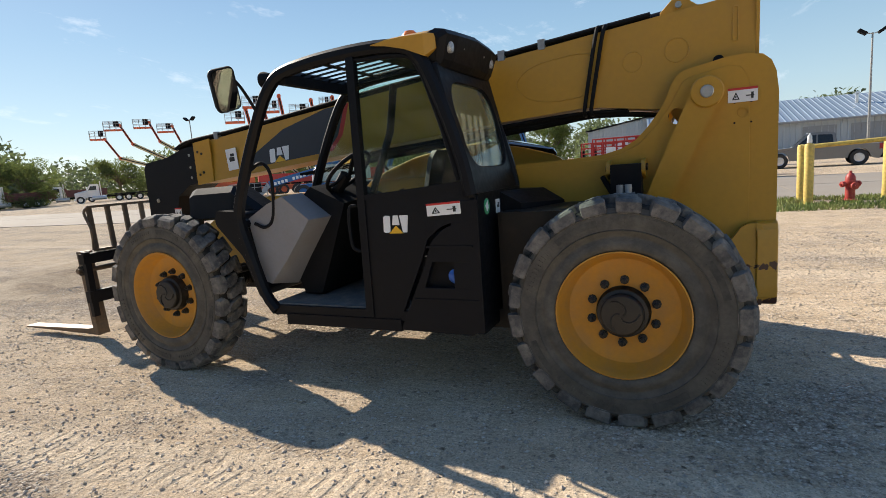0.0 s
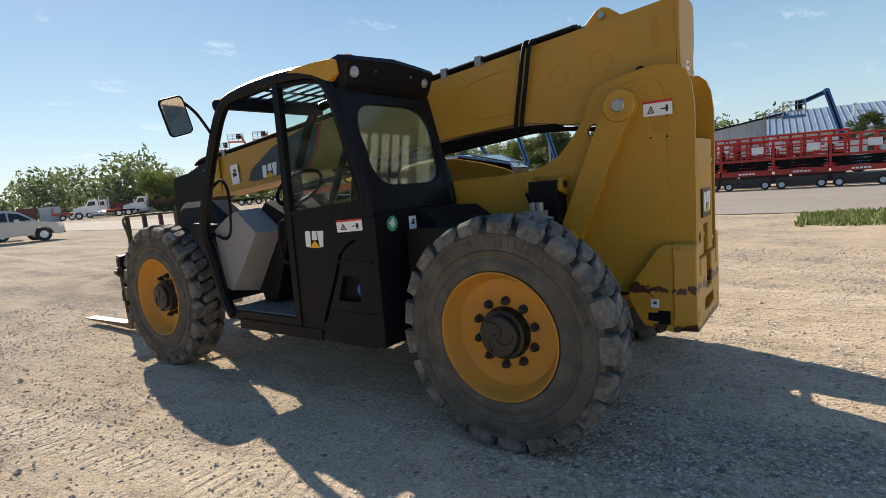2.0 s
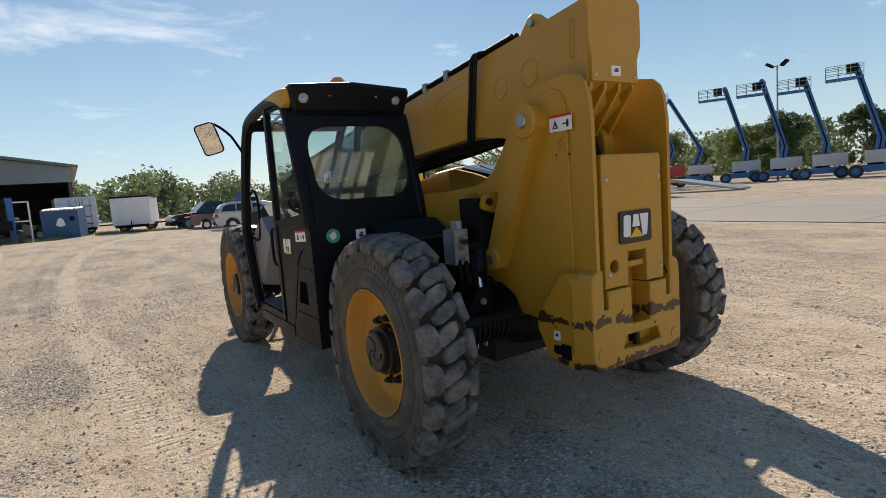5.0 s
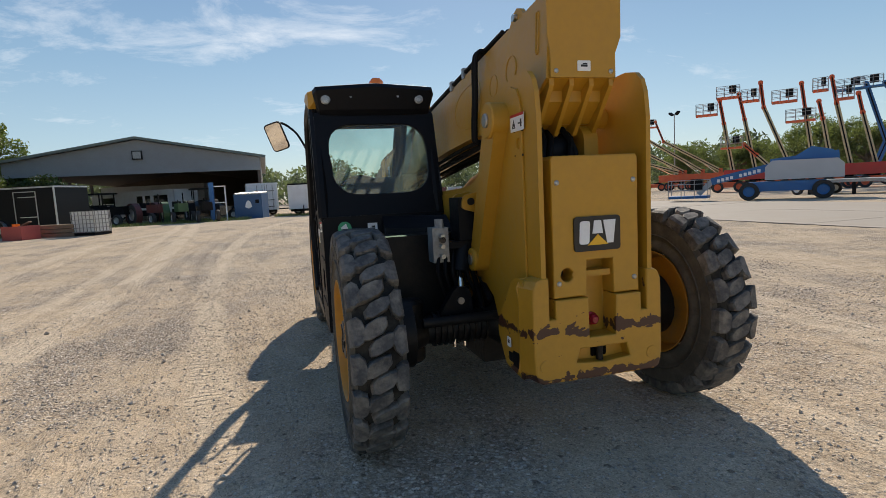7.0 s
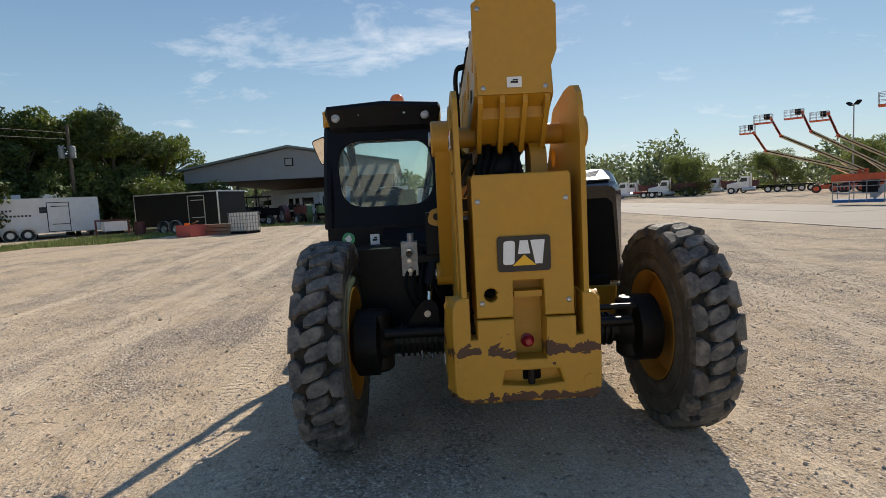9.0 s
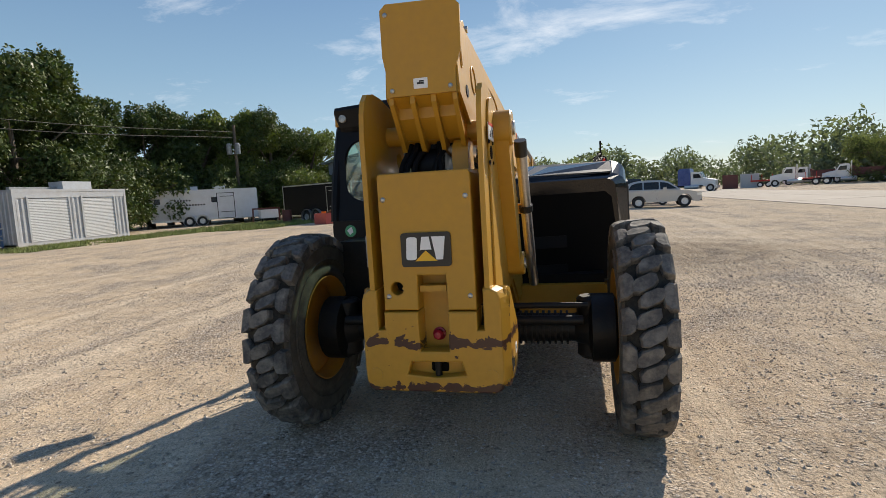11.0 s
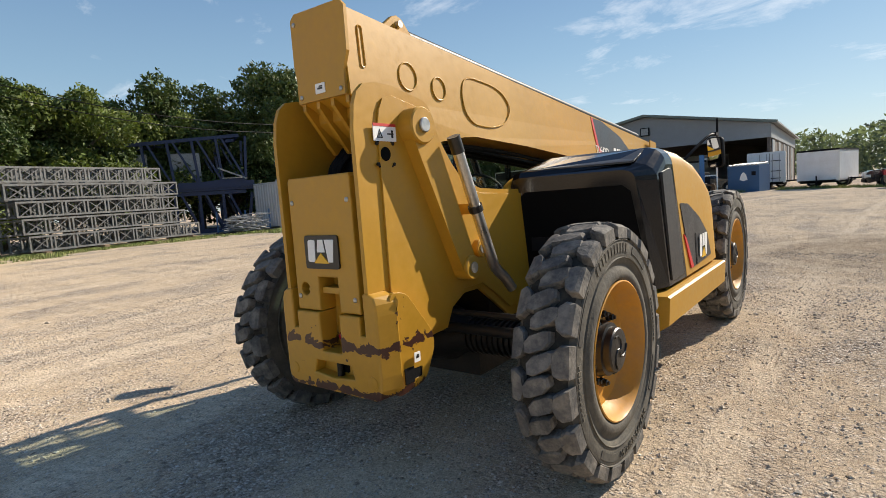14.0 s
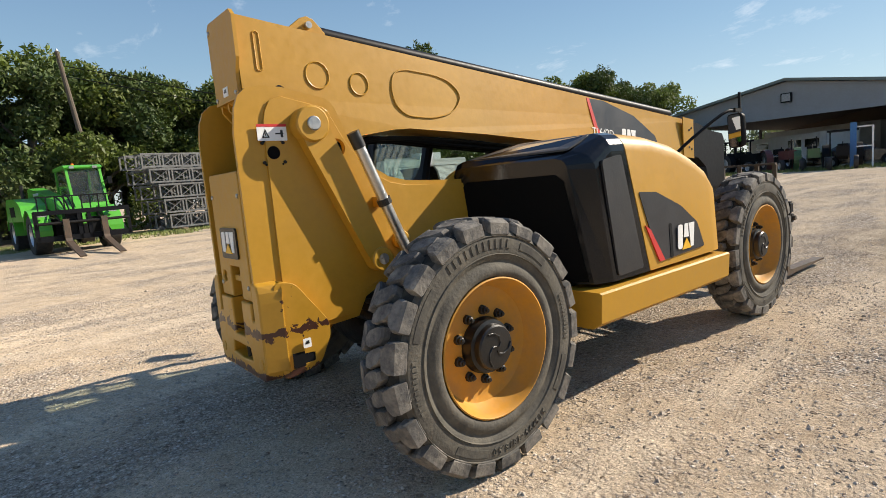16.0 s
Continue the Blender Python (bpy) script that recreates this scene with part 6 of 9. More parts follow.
# --- axles and underbody ---
for x in (REAR_X, FRONT_X):
    ax = part("axle", lathe([(0.0, -0.97), (0.13, -0.97), (0.21, -0.93), (0.21, -0.80), (0.13, -0.78), (0.10, -0.72), (0.085, -0.70), (0.09, -0.3), (0.16, -0.2), (0.19, 0.0), (0.16, 0.2), (0.09, 0.3), (0.085, 0.70), (0.10, 0.72), (0.13, 0.78), (0.21, 0.80), (0.21, 0.93), (0.13, 0.97), (0, 0.97)], "y", 20, (x, 0, 0.642)), GREASE, MACHINE, "greasy black drive axle", smooth=True)
    for y in (-0.80, 0.80):
        part("steering_knuckle", lathe([(0.07, 0.46), (0.09, 0.48), (0.09, 0.82), (0.07, 0.84), (0, 0.84)], "z", 14, (x, y, 0)), GREASE, ax, smooth=True)
    fin = finish(lathe([(0.085, -0.007), (0.105, -0.007), (0.105, 0.007), (0.085, 0.007)], "y", 16), "axle_fin", GREASE)
    for k in range(10):
        for sgn in (-1, 1):
            shared("axle_fin", fin, ax, pose(x, sgn * (0.33 + k * 0.036), 0.642))
    part("steering_cylinder", tube([(x + 0.15, -0.75, 0.72), (x + 0.15, 0.75, 0.72)], 0.03, 12), GREASE, ax, smooth=True)
    part("steering_rod", tube([(x + 0.15, 0.3, 0.81), (x + 0.15, 0.78, 0.81)], 0.018, 10), GREASE, ax, smooth=True)
part("chassis", box(-4.1, -0.35, -0.28, 0.28, 0.50, 0.95), GREASE, MACHINE, "greasy black chassis", bevel=0.02)
part("belly_plate", box(-2.5, -0.75, -0.95, 0.95, 0.46, 0.58), GREASE, MACHINE, bevel=0.02)
part("front_frame", prism([(-4.05, 0.62), (-4.05, 1.1), (-3.6, 1.35), (-2.5, 1.36), (-2.5, 0.62)], "y", -0.30, 0.30), YELLOW, MACHINE, bevel=0.02)
# pocket between the plates below the boom: lift cylinder eye, hoses and a lug
part("lift_cylinder", tube([(0.30, -0.04, 1.35), (0.24, -0.05, 1.90)], 0.075, 16), BLACK, MACHINE, "black lift cylinder", smooth=True)
part("cylinder_eye", lathe([(0.0, -0.14), (0.10, -0.14), (0.10, 0.05), (0.0, 0.05)], "y", 20, (0.31, 0, 1.66)), BLACK, MACHINE, smooth=True)
part("pivot_tube", tube([(0.33, -0.285, 1.835), (0.33, 0.285, 1.835)], 0.055, 16), YELLOW, MACHINE, smooth=True)
part("pocket_lug", prism(soften([(0.44, 1.55), (0.44, 1.74), (0.38, 1.80), (0.28, 1.78), (0.26, 1.55)], 0.04, 4), "y", 0.10, 0.185), YELLOW, MACHINE, "rounded yellow lug", bevel=0.008)
for k, (y0, y1, z1) in enumerate(((-0.17, -0.14, 1.84), (-0.14, -0.10, 1.86), (-0.10, -0.05, 1.80), (0.02, 0.06, 1.79), (0.05, 0.00, 1.86))):
    part("pocket_hose", tube(curve_pts([(0.42, y0, 1.52), (0.45, y0 - 0.01, 1.64), (0.40, (y0 + y1) / 2, 1.73), (0.28, y1, z1)], 5), 0.016, 8), MATTEBLACK, MACHINE, "black hydraulic hose", smooth=True)
# hydraulics behind the cab on the left
CYL = part("lock_cylinder", box(-0.235, -0.045, -0.47, -0.33, 1.18, 1.435), BLACK, MACHINE, "black stabiliser cylinder block", bevel=0.015)
part("cylinder_pin", tube([(-0.27, -0.40, 1.41), (-0.01, -0.40, 1.41)], 0.022, 12), GREASE, CYL)
for x in (-0.25, -0.035):
    part("cylinder_lug", prism(soften([(-0.46, 1.37), (-0.32, 1.33), (-0.32, 1.47), (-0.44, 1.45)], 0.03, 3), "x", x - 0.012, x + 0.012), YELLOW, CYL)
part("cylinder_barrel", tube([(-0.14, -0.41, 1.2), (-0.09, -0.465, 0.985)], 0.058, 14), BLACK, CYL, smooth=True)
part("cylinder_rod", tube([(-0.09, -0.465, 1.0), (-0.06, -0.475, 0.87)], 0.022, 12), CHROME, CYL, "polished rod", smooth=True)
VALVE = part("valve_block", box(-0.20, -0.08, -0.63, -0.53, 1.05, 1.26), GALV, MACHINE, "grey aluminium valve block", bevel=0.008)
for k, (x, z) in enumerate(((-0.165, 1.26), (-0.115, 1.26))):
    part("valve_fitting", tube([(x, -0.57, z), (x, -0.57, z + 0.05)], 0.022, 10), GALV, VALVE)
part("valve_bracket", box(-0.2, -0.07, -0.53, -0.31, 1.13, 1.17), BLACK, VALVE)
part("valve_plug", tube([(-0.05, -0.58, 1.19), (-0.03, -0.58, 1.19)], 0.02, 10), HUBBLK, VALVE)
for k in range(5):
    y = -0.40 - 0.045 * k
    part("hydraulic_hose", tube(curve_pts([(-0.12, y, 1.14), (-0.06, y - 0.03, 0.98), (-0.16, y + 0.05, 0.82), (-0.34, -0.34, 0.74 + 0.03 * k)], 5), 0.012, 8), MATTEBLACK, MACHINE, "black hydraulic hose", smooth=True)
for yy in (-0.535, -0.470):
    part("lock_rod", tube([(-0.05, yy, 0.78), (-0.05, yy, 0.53)], 0.012, 8), CHROME, MACHINE, "polished rod", smooth=True)
part("hydraulic_tank", box(-0.84, -0.40, -0.98, -0.33, 0.52, 1.20), GREASE, MACHINE, "greasy black hydraulic tank", bevel=0.03)
part("transmission", box(-0.62, -0.18, -0.30, 0.30, 0.36, 0.62), GREASE, MACHINE, bevel=0.04)
for yy, zz in ((-0.16, 0.0), (-0.12, -0.02), (-0.07, -0.005), (0.08, -0.015)):
    part("boom_hose", tube(curve_pts([(-2.3, yy, 1.655 + zz), (-1.6, yy, 1.71 + zz), (-1.05, yy, 1.765 + zz), (-0.5, yy, 1.80 + zz), (-0.15, yy, 1.79 + zz)], 4), 0.014, 8), MATTEBLACK, MACHINE, "black hydraulic hose", smooth=True)
part("tank_guard", prism(soften([(-1.38, 1.40), (-1.38, 1.665), (-1.24, 1.66), (-1.0, 1.61), (-0.78, 1.545), (-0.725, 1.52), (-0.68, 1.49), (-0.66, 1.40)], 0.03, 3), "y", 0.225, 0.258), YELLOW, MACHINE, "yellow inner hood wall", bevel=0.006)
part("centre_tunnel", box(-1.25, -0.32, -0.30, 0.28, 0.93, 1.37), GREASE, MACHINE, bevel=0.02)
# hoses and fittings between the cab and the frame plates
for k, (x0, y0, z0, x1, z1) in enumerate(((-0.30, -0.36, 1.36, -0.10, 0.72), (-0.26, -0.34, 1.30, -0.02, 0.80), (-0.33, -0.50, 1.18, -0.16, 0.66), (-0.42, -0.44, 1.12, -0.30, 0.60))):
    part("hydraulic_hose", tube(curve_pts([(x0, y0, z0), (x0 + 0.10, y0 - 0.05, (z0 + z1) / 2 + 0.12), (x0 + 0.05, y0 + 0.03, (z0 + z1) / 2 - 0.08), (x1, y0 + 0.04, z1)], 5), 0.017, 8), MATTEBLACK, MACHINE, "black hydraulic hose", smooth=True)
for z in (1.09, 1.15, 1.21):
    part("valve_nipple", tube([(-0.08, -0.58, z), (-0.03, -0.58, z)], 0.014, 8), STEEL, VALVE)
part("mount_lug", prism(soften([(-0.41, 0.70), (-0.62, 0.70), (-0.62, 0.745), (-0.545, 0.86), (-0.51, 0.90), (-0.45, 0.90), (-0.42, 0.86)], 0.02, 2), "x", -0.09, -0.03), BLACK, MACHINE, "black cylinder mount")
part("mount_pin", tube([(-0.1, -0.487, 0.815), (-0.018, -0.487, 0.815)], 0.021, 12), STEEL, MACHINE)
part("mount_block", box(-0.14, -0.06, -0.66, -0.36, 0.58, 0.72), GREASE, MACHINE, bevel=0.015)
# solid dark disc over the hole, its depth shade painted on
part("socket_shade", prism(ring_pts(0.527, 1.697, 0.034, n=20), "y", 0.312, 0.3232), CAVITYSHADE, MACHINE, "near-black disc painted as the bolt socket's shade")
for dx, dz in ((-0.055, -0.05), (0.055, -0.05), (-0.055, 0.05), (0.055, 0.05)):
    part("socket_bolt", lathe([(0.009, 0.315), (0.009, 0.326), (0, 0.327)], "y", 8, (0.527 + dx, 0, 1.697 + dz)), GREASE, MACHINE)

# ---- trees ----
def ground_z(x, y):
    return float(rise(np.array(float(x)), np.array(float(y))))


def leaf_cloud(blobs, n, size, seed, low=0.0):
    """Many small leaf cards on and in the blobs (x, y, z, radius); returns a mesh from arrays."""
    rng = np.random.RandomState(seed)
    bl = np.array(blobs)
    w = bl[:, 3] ** 2
    pick = rng.choice(len(bl), n, p=w / w.sum())
    d = rng.normal(size=(n, 3))
    d /= np.linalg.norm(d, axis=1)[:, None]
    rad = bl[pick, 3] * (0.55 + 0.5 * rng.rand(n) ** 0.6)
    # ragged outline: each direction of each blob gets its own reach
    rag = 0.82 + 0.3 * np.sin(d[:, 0] * 5 + pick) * np.sin(d[:, 1] * 6 + 1.7 * pick) * np.sin(d[:, 2] * 5 + 0.6 * pick)
    c = bl[pick, :3] + d * (rad * rag)[:, None] * np.array([1, 1, 0.85])
    c[:, 2] = np.maximum(c[:, 2], low)
    u = rng.normal(size=(n, 3)) + d * 0.3
    u /= np.linalg.norm(u, axis=1)[:, None]
    v = np.cross(u, d + rng.normal(size=(n, 3)) * 0.8)
    v /= np.linalg.norm(v, axis=1)[:, None] + 1e-9
    s = size * (0.5 + rng.rand(n))[:, None]
    quad = np.stack([c - u * s, c - v * s * 0.45, c + u * s, c + v * s * 0.45], 1).reshape(-1, 3)
    return quad, np.arange(n * 4).reshape(-1, 4)


def mesh_from(name, co, faces, material):
    me = bpy.data.meshes.new(name)
    me.from_pydata(co.tolist(), [], faces.tolist())
    me.materials.append(material)
    return me


def tree_kind(seed, height, spread, n, leaf, material, bare=0.18):
    """Trunk with limbs, and a crown of leaf clumps with gaps."""
    rng = random.Random(seed)
    tr = bmesh.new()
    top = (rng.uniform(-0.4, 0.4), rng.uniform(-0.4, 0.4), height * 0.62)
    tube(curve_pts([(0, 0, -0.1), (rng.uniform(-0.1, 0.1), 0.05, height * 0.2), (top[0] * 0.6, top[1] * 0.5, height * 0.42), top], 4), [0.26 * height / 8 * (1 - 0.055 * k) for k in range(13)], 8, tr)
    blobs = []
    for k in range(11):
        a = 2.4 * k + rng.uniform(-0.4, 0.4)
        z0 = height * rng.uniform(0.22, 0.5)
        r = spread * rng.uniform(0.45, 0.9)
        z1 = height * rng.uniform(0.36, 0.86)
        e = (r * math.cos(a), r * math.sin(a), z1)
        tube(curve_pts([(top[0] * 0.4, top[1] * 0.4, z0), (e[0] * 0.5, e[1] * 0.5, (z0 + z1) / 2 + 0.2), e], 3), [0.1, 0.085, 0.07, 0.055, 0.045, 0.035, 0.025], 6, tr)
        blobs.append((*e, spread * rng.uniform(0.24, 0.42)))
        blobs.append((e[0] * 0.75 + rng.uniform(-0.6, 0.6), e[1] * 0.75 + rng.uniform(-0.6, 0.6), min(height * 0.93, z1 + rng.uniform(0, 1.2)), spread * rng.uniform(0.2, 0.36)))
    for k in range(7):
        a = rng.uniform(0, 6.28)
        blobs.append((spread * 0.4 * math.cos(a), spread * 0.4 * math.sin(a), height * rng.uniform(0.72, 0.9), spread * rng.uniform(0.2, 0.34)))
    for k in range(9):
        a = rng.uniform(0, 6.28)
        blobs.append((spread * 0.8 * math.cos(a), spread * 0.8 * math.sin(a), height * rng.uniform(bare, 0.42), spread * rng.uniform(0.2, 0.36)))
    co, fc = leaf_cloud(blobs, n, leaf, seed, 0.15)
    return finish(tr, "trunk", BARK, smooth=True), mesh_from("crown", co, fc, material)


OAKS = [tree_kind(11, 8.6, 3.4, 26000, 0.105, LEAF), tree_kind(23, 7.6, 3.2, 24000, 0.102, LEAF), tree_kind(37, 8.2, 2.9, 23000, 0.105, LEAF), tree_kind(41, 6.4, 3.1, 22000, 0.098, LEAF2)]
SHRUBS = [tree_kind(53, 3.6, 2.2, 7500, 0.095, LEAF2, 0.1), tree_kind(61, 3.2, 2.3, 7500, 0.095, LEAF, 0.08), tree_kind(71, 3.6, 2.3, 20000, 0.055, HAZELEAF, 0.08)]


def add_tree(kind, x, y, turn, k=1.0, label="dense dark green oak tree at the yard's edge", category="tree", group="trees along the yard"):
    tm, cm = kind
    t = thing("tree", label, category, pose(x, y, ground_z(x, y), 0, 0, turn), group)
    t.scale = (k, k, k)
    shared("trunk", tm, t)
    shared("crown", cm, t)
    return t


rt = random.Random(3)
# the wooded edge behind the containers, trusses and trailers
for x, y, i, k in ((9.0, -33, 1, 1.05), (4.6, -31.0, 0, 1.2), (1.5, -34, 3, 1.45), (0.2, -29.6, 2, 0.98), (-3.2, -31.5, 3, 1.22), (-6.4, -31.2, 1, 1.0), (-9.2, -35.0, 2, 0.92), (-12.4, -34.0, 0, 0.88), (-15.6, -31.6, 1, 1.12),
                   (-18.4, -33.2, 3, 1.15), (-20.4, -28.8, 0, 1.08), (-23.6, -31.6, 2, 1.34), (-26.4, -31.0, 1, 1.05), (-29.8, -33.6, 0, 1.12), (-35.0, -33.4, 2, 1.12), (-38.6, -31.2, 1, 1.15), (-41.0, -29.4, 3, 1.4),
                   (-42.6, -26.4, 0, 1.08), (-46.0, -28.5, 2, 1.1), (-46.5, -24.6, 3, 1.2), (-49.0, -28.0, 1, 0.9), (-54.0, -30.0, 2, 0.9), (-16.5, -38, 2, 1.02), (-28, -36, 0, 1.25), (-38, -34, 1, 1.2), (-5, -38, 2, 1.0), (-22, -36.5, 1, 1.08), (3.5, -38, 1, 1.2), (-8.0, -30.2, 3, 1.12), (-10.8, -31.4, 1, 0.95), (-13.6, -31.2, 3, 1.02), (-4.9, -29.8, 1, 1.0)):
    add_tree(OAKS[i], x, y, rt.uniform(0, 360), k * 1.09)
for x, y, i, k in ((3.6, -27.0, 0, 1.1), (0.8, -26.4, 1, 1.25), (-2.0, -27.2, 0, 1.2), (-39.8, -21.0, 0, 1.1), (-41.5, -18.2, 1, 1.1), (-12, -30.5, 1, 1.1), (-7.5, -29.0, 1, 1.2), (6.8, -27.4, 1, 1.3),
                   (-17, -30.0, 1, 1.2), (-20, -29.5, 1, 1.3), (-23.6, -28.0, 1, 1.35), (-26.8, -29.2, 1, 1.35), (-29.0, -32.0, 1, 1.5), (-32.5, -31.0, 1, 1.5), (-36.5, -29.0, 1, 1.4), (-39.0, -26.5, 1, 1.4), (-40.5, -24.0, 1, 1.3), (-43.5, -25.0, 1, 1.4), (-31, -34, 1, 1.6), (-25, -33, 1, 1.6)):
    add_tree(SHRUBS[i], x, y, rt.uniform(0, 360), k, "low green shrub at the foot of the oaks", "shrub", "shrubs along the yard")
# trees among the lifts and trucks
for x, y, i, k in ((3.0, 48.6, 0, 0.5), (-27.5, 61.0, 1, 0.92), (-33.0, 64.5, 3, 1.0), (-15.5, 62.0, 3, 0.95), (-21.5, 66.0, 2, 0.9)):
    add_tree(OAKS[i], x, y, rt.uniform(0, 360), k, "leafy green tree behind the parked lifts", "tree", "trees behind the lifts")
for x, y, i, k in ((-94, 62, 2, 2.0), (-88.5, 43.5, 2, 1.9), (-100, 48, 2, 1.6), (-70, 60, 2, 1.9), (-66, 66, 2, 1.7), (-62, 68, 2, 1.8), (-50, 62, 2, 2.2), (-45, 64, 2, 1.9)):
    add_tree(SHRUBS[i], x, y, rt.uniform(0, 360), k, "bushy green tree beyond the parked trucks, haze in its leaf colour", "tree", "trees beyond the trucks")
# far woods on the horizon, one ragged belt
rngf = np.random.RandomState(9)
belt = []
for a in np.arange(20, 200, 0.42):
    t = radians(a + rngf.uniform(-0.2, 0.2))
    d = 150 + 30 * math.sin(a * 0.31) + rngf.uniform(-14, 14)
    hh = 8.6 + 1.8 * math.sin(a * 0.9) + rngf.uniform(-1.4, 1.8)
    for k in range(2):
        belt.append((d * math.cos(t) + rngf.uniform(-2, 2), d * math.sin(t) + rngf.uniform(-2, 2), hh * (0.25 + 0.42 * k) , hh * rngf.uniform(0.32, 0.5)))
# the belt's haze comes only from its greyed leaf colour
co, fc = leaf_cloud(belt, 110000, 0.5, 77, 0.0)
tagged(new("far_woods", mesh_from("far_woods", co, fc, FARLEAF)), "belt of green woods on the horizon, haze painted into its colour", "woods", kind="stuff")


# ---- grass ----
def grass(name, spots, label):
    """Tufts: spots are (x, y, spread x, spread y, count, blade height)."""
    rng = np.random.RandomState(4)
    vs, fs = [], []
    n0 = 0
    for x, y, sx, sy, n, h in spots:
        px = x + (rng.rand(n) - 0.5) * 2 * sx
        py = y + (rng.rand(n) - 0.5) * 2 * sy
        keep = vnoise(px, py, 0.9, 8) + 0.5 * vnoise(px, py, 2.7, 9) > -0.12 - 0.25 * (1 - np.abs(py - y) / sy)
        px, py = px[keep], py[keep]
        n = len(px)
        pz = ground_height(px, py) - 0.01
        a = rng.rand(n) * 6.283
        hh = h * (0.4 + 0.8 * rng.rand(n))
        wd = 0.012 + 0.05 * hh
        lean_x, lean_y = (rng.rand(n) - 0.5) * hh, (rng.rand(n) - 0.5) * hh
        b0 = np.stack([px - wd * np.cos(a), py - wd * np.sin(a), pz], 1)
        b1 = np.stack([px + wd * np.cos(a), py + wd * np.sin(a), pz], 1)
        tip = np.stack([px + lean_x, py + lean_y, pz + hh], 1)
        vs.append(np.stack([b0, b1, tip], 1).reshape(-1, 3))
        fs.append(np.arange(n * 3).reshape(-1, 3) + n0)
        n0 += n * 3
    me = mesh_from(name, np.concatenate(vs), np.concatenate(fs), GRASSM)
    tagged(new(name, me), label, "grass", kind="stuff")


grass("verge_grass", [(7.3, 11.2, 6.6, 1.6, 24000, 0.11), (18, 11.5, 5, 1.8, 7000, 0.13)], "patchy green grass verge beside the concrete road")
grass("edge_grass", [(1.5, -22.0, 6, 2.4, 9000, 0.12), (-8.5, -22.6, 5, 1.5, 9000, 0.1), (-18, -20.6, 5.5, 1.8, 9000, 0.14), (-27, -18.6, 5.0, 3.4, 11000, 0.22), (-33, -15.5, 4.0, 3.0, 6000, 0.22), (-38, -9.5, 3.0, 5.5, 6000, 0.2), (-40, 0.5, 1.5, 3.0, 2500, 0.2)], "ragged dry grass along the wooded edge of the yard")

# ---- loose stones ----
def pebbles():
    rng = np.random.RandomState(21)
    n = 120000
    x = rng.uniform(-9, 5, n)
    y = rng.uniform(-7.5, 6.5, n)
    keep = vnoise(x, y, 0.7, 31) + 0.6 * vnoise(x, y, 2.1, 32) > rng.uniform(-0.5, 0.35, n)
    x, y = x[keep], y[keep]
    n = len(x)
    size = 0.0035 + 0.010 * rng.rand(n) ** 2.5 + 0.02 * (rng.rand(n) > 0.994) * rng.rand(n)
    z = ground_height(x, y) + size * 0.25
    base = np.array([(1, 0, 0), (0, 1, 0), (-1, 0, 0), (0, -1, 0), (0, 0, 0.7), (0, 0, -0.7)], float)
    a = rng.rand(n) * 6.283
    jit = base[None] * (0.65 + 0.7 * rng.rand(n, 6, 1)) + rng.normal(0, 0.12, (n, 6, 3))
    sx = size * (0.8 + 0.6 * rng.rand(n))
    px = jit[:, :, 0] * sx[:, None]
    py = jit[:, :, 1] * size[:, None]
    ca, sa = np.cos(a)[:, None], np.sin(a)[:, None]
    co = np.stack([px * ca - py * sa + x[:, None], px * sa + py * ca + y[:, None], jit[:, :, 2] * size[:, None] + z[:, None]], 2).reshape(-1, 3)
    tri = np.array([(0, 1, 4), (1, 2, 4), (2, 3, 4), (3, 0, 4), (1, 0, 5), (2, 1, 5), (3, 2, 5), (0, 3, 5)])
    fc = (tri[None] + (np.arange(n) * 6)[:, None, None]).reshape(-1, 3)
    tagged(new("loose_stones", mesh_from("loose_stones", co, fc, STONE)), "small loose grey and tan stones on the yard", "stones", kind="stuff")


pebbles()

# ---- concrete road with joints ----
ROAD_N, ROAD_F = 12.6, 23.4
SLAB_W, SLAB_L = (ROAD_F - ROAD_N) / 2, 6.0
road_base = box(-150, 60, ROAD_N + 0.02, ROAD_F - 0.02, -0.3, 0.010)
ROAD = part("road", road_base, CONCRETE)
tagged(ROAD, "pale worn concrete road across the yard", "road", kind="structure")
rj = random.Random(8)
slab_bm = box(-SLAB_L / 2 + 0.012, SLAB_L / 2 - 0.012, -SLAB_W / 2 + 0.012, SLAB_W / 2 - 0.012, -0.05, 0.0)
SLAB_ME = finish(slab_bm, "slab", CONCRETE)
for i in range(26):
    for j in range(2):
        s = shared("slab", SLAB_ME, ROAD, pose(45 - (i + 0.5) * SLAB_L, ROAD_N + (j + 0.5) * SLAB_W, 0.026 + rj.uniform(-0.003, 0.003)))

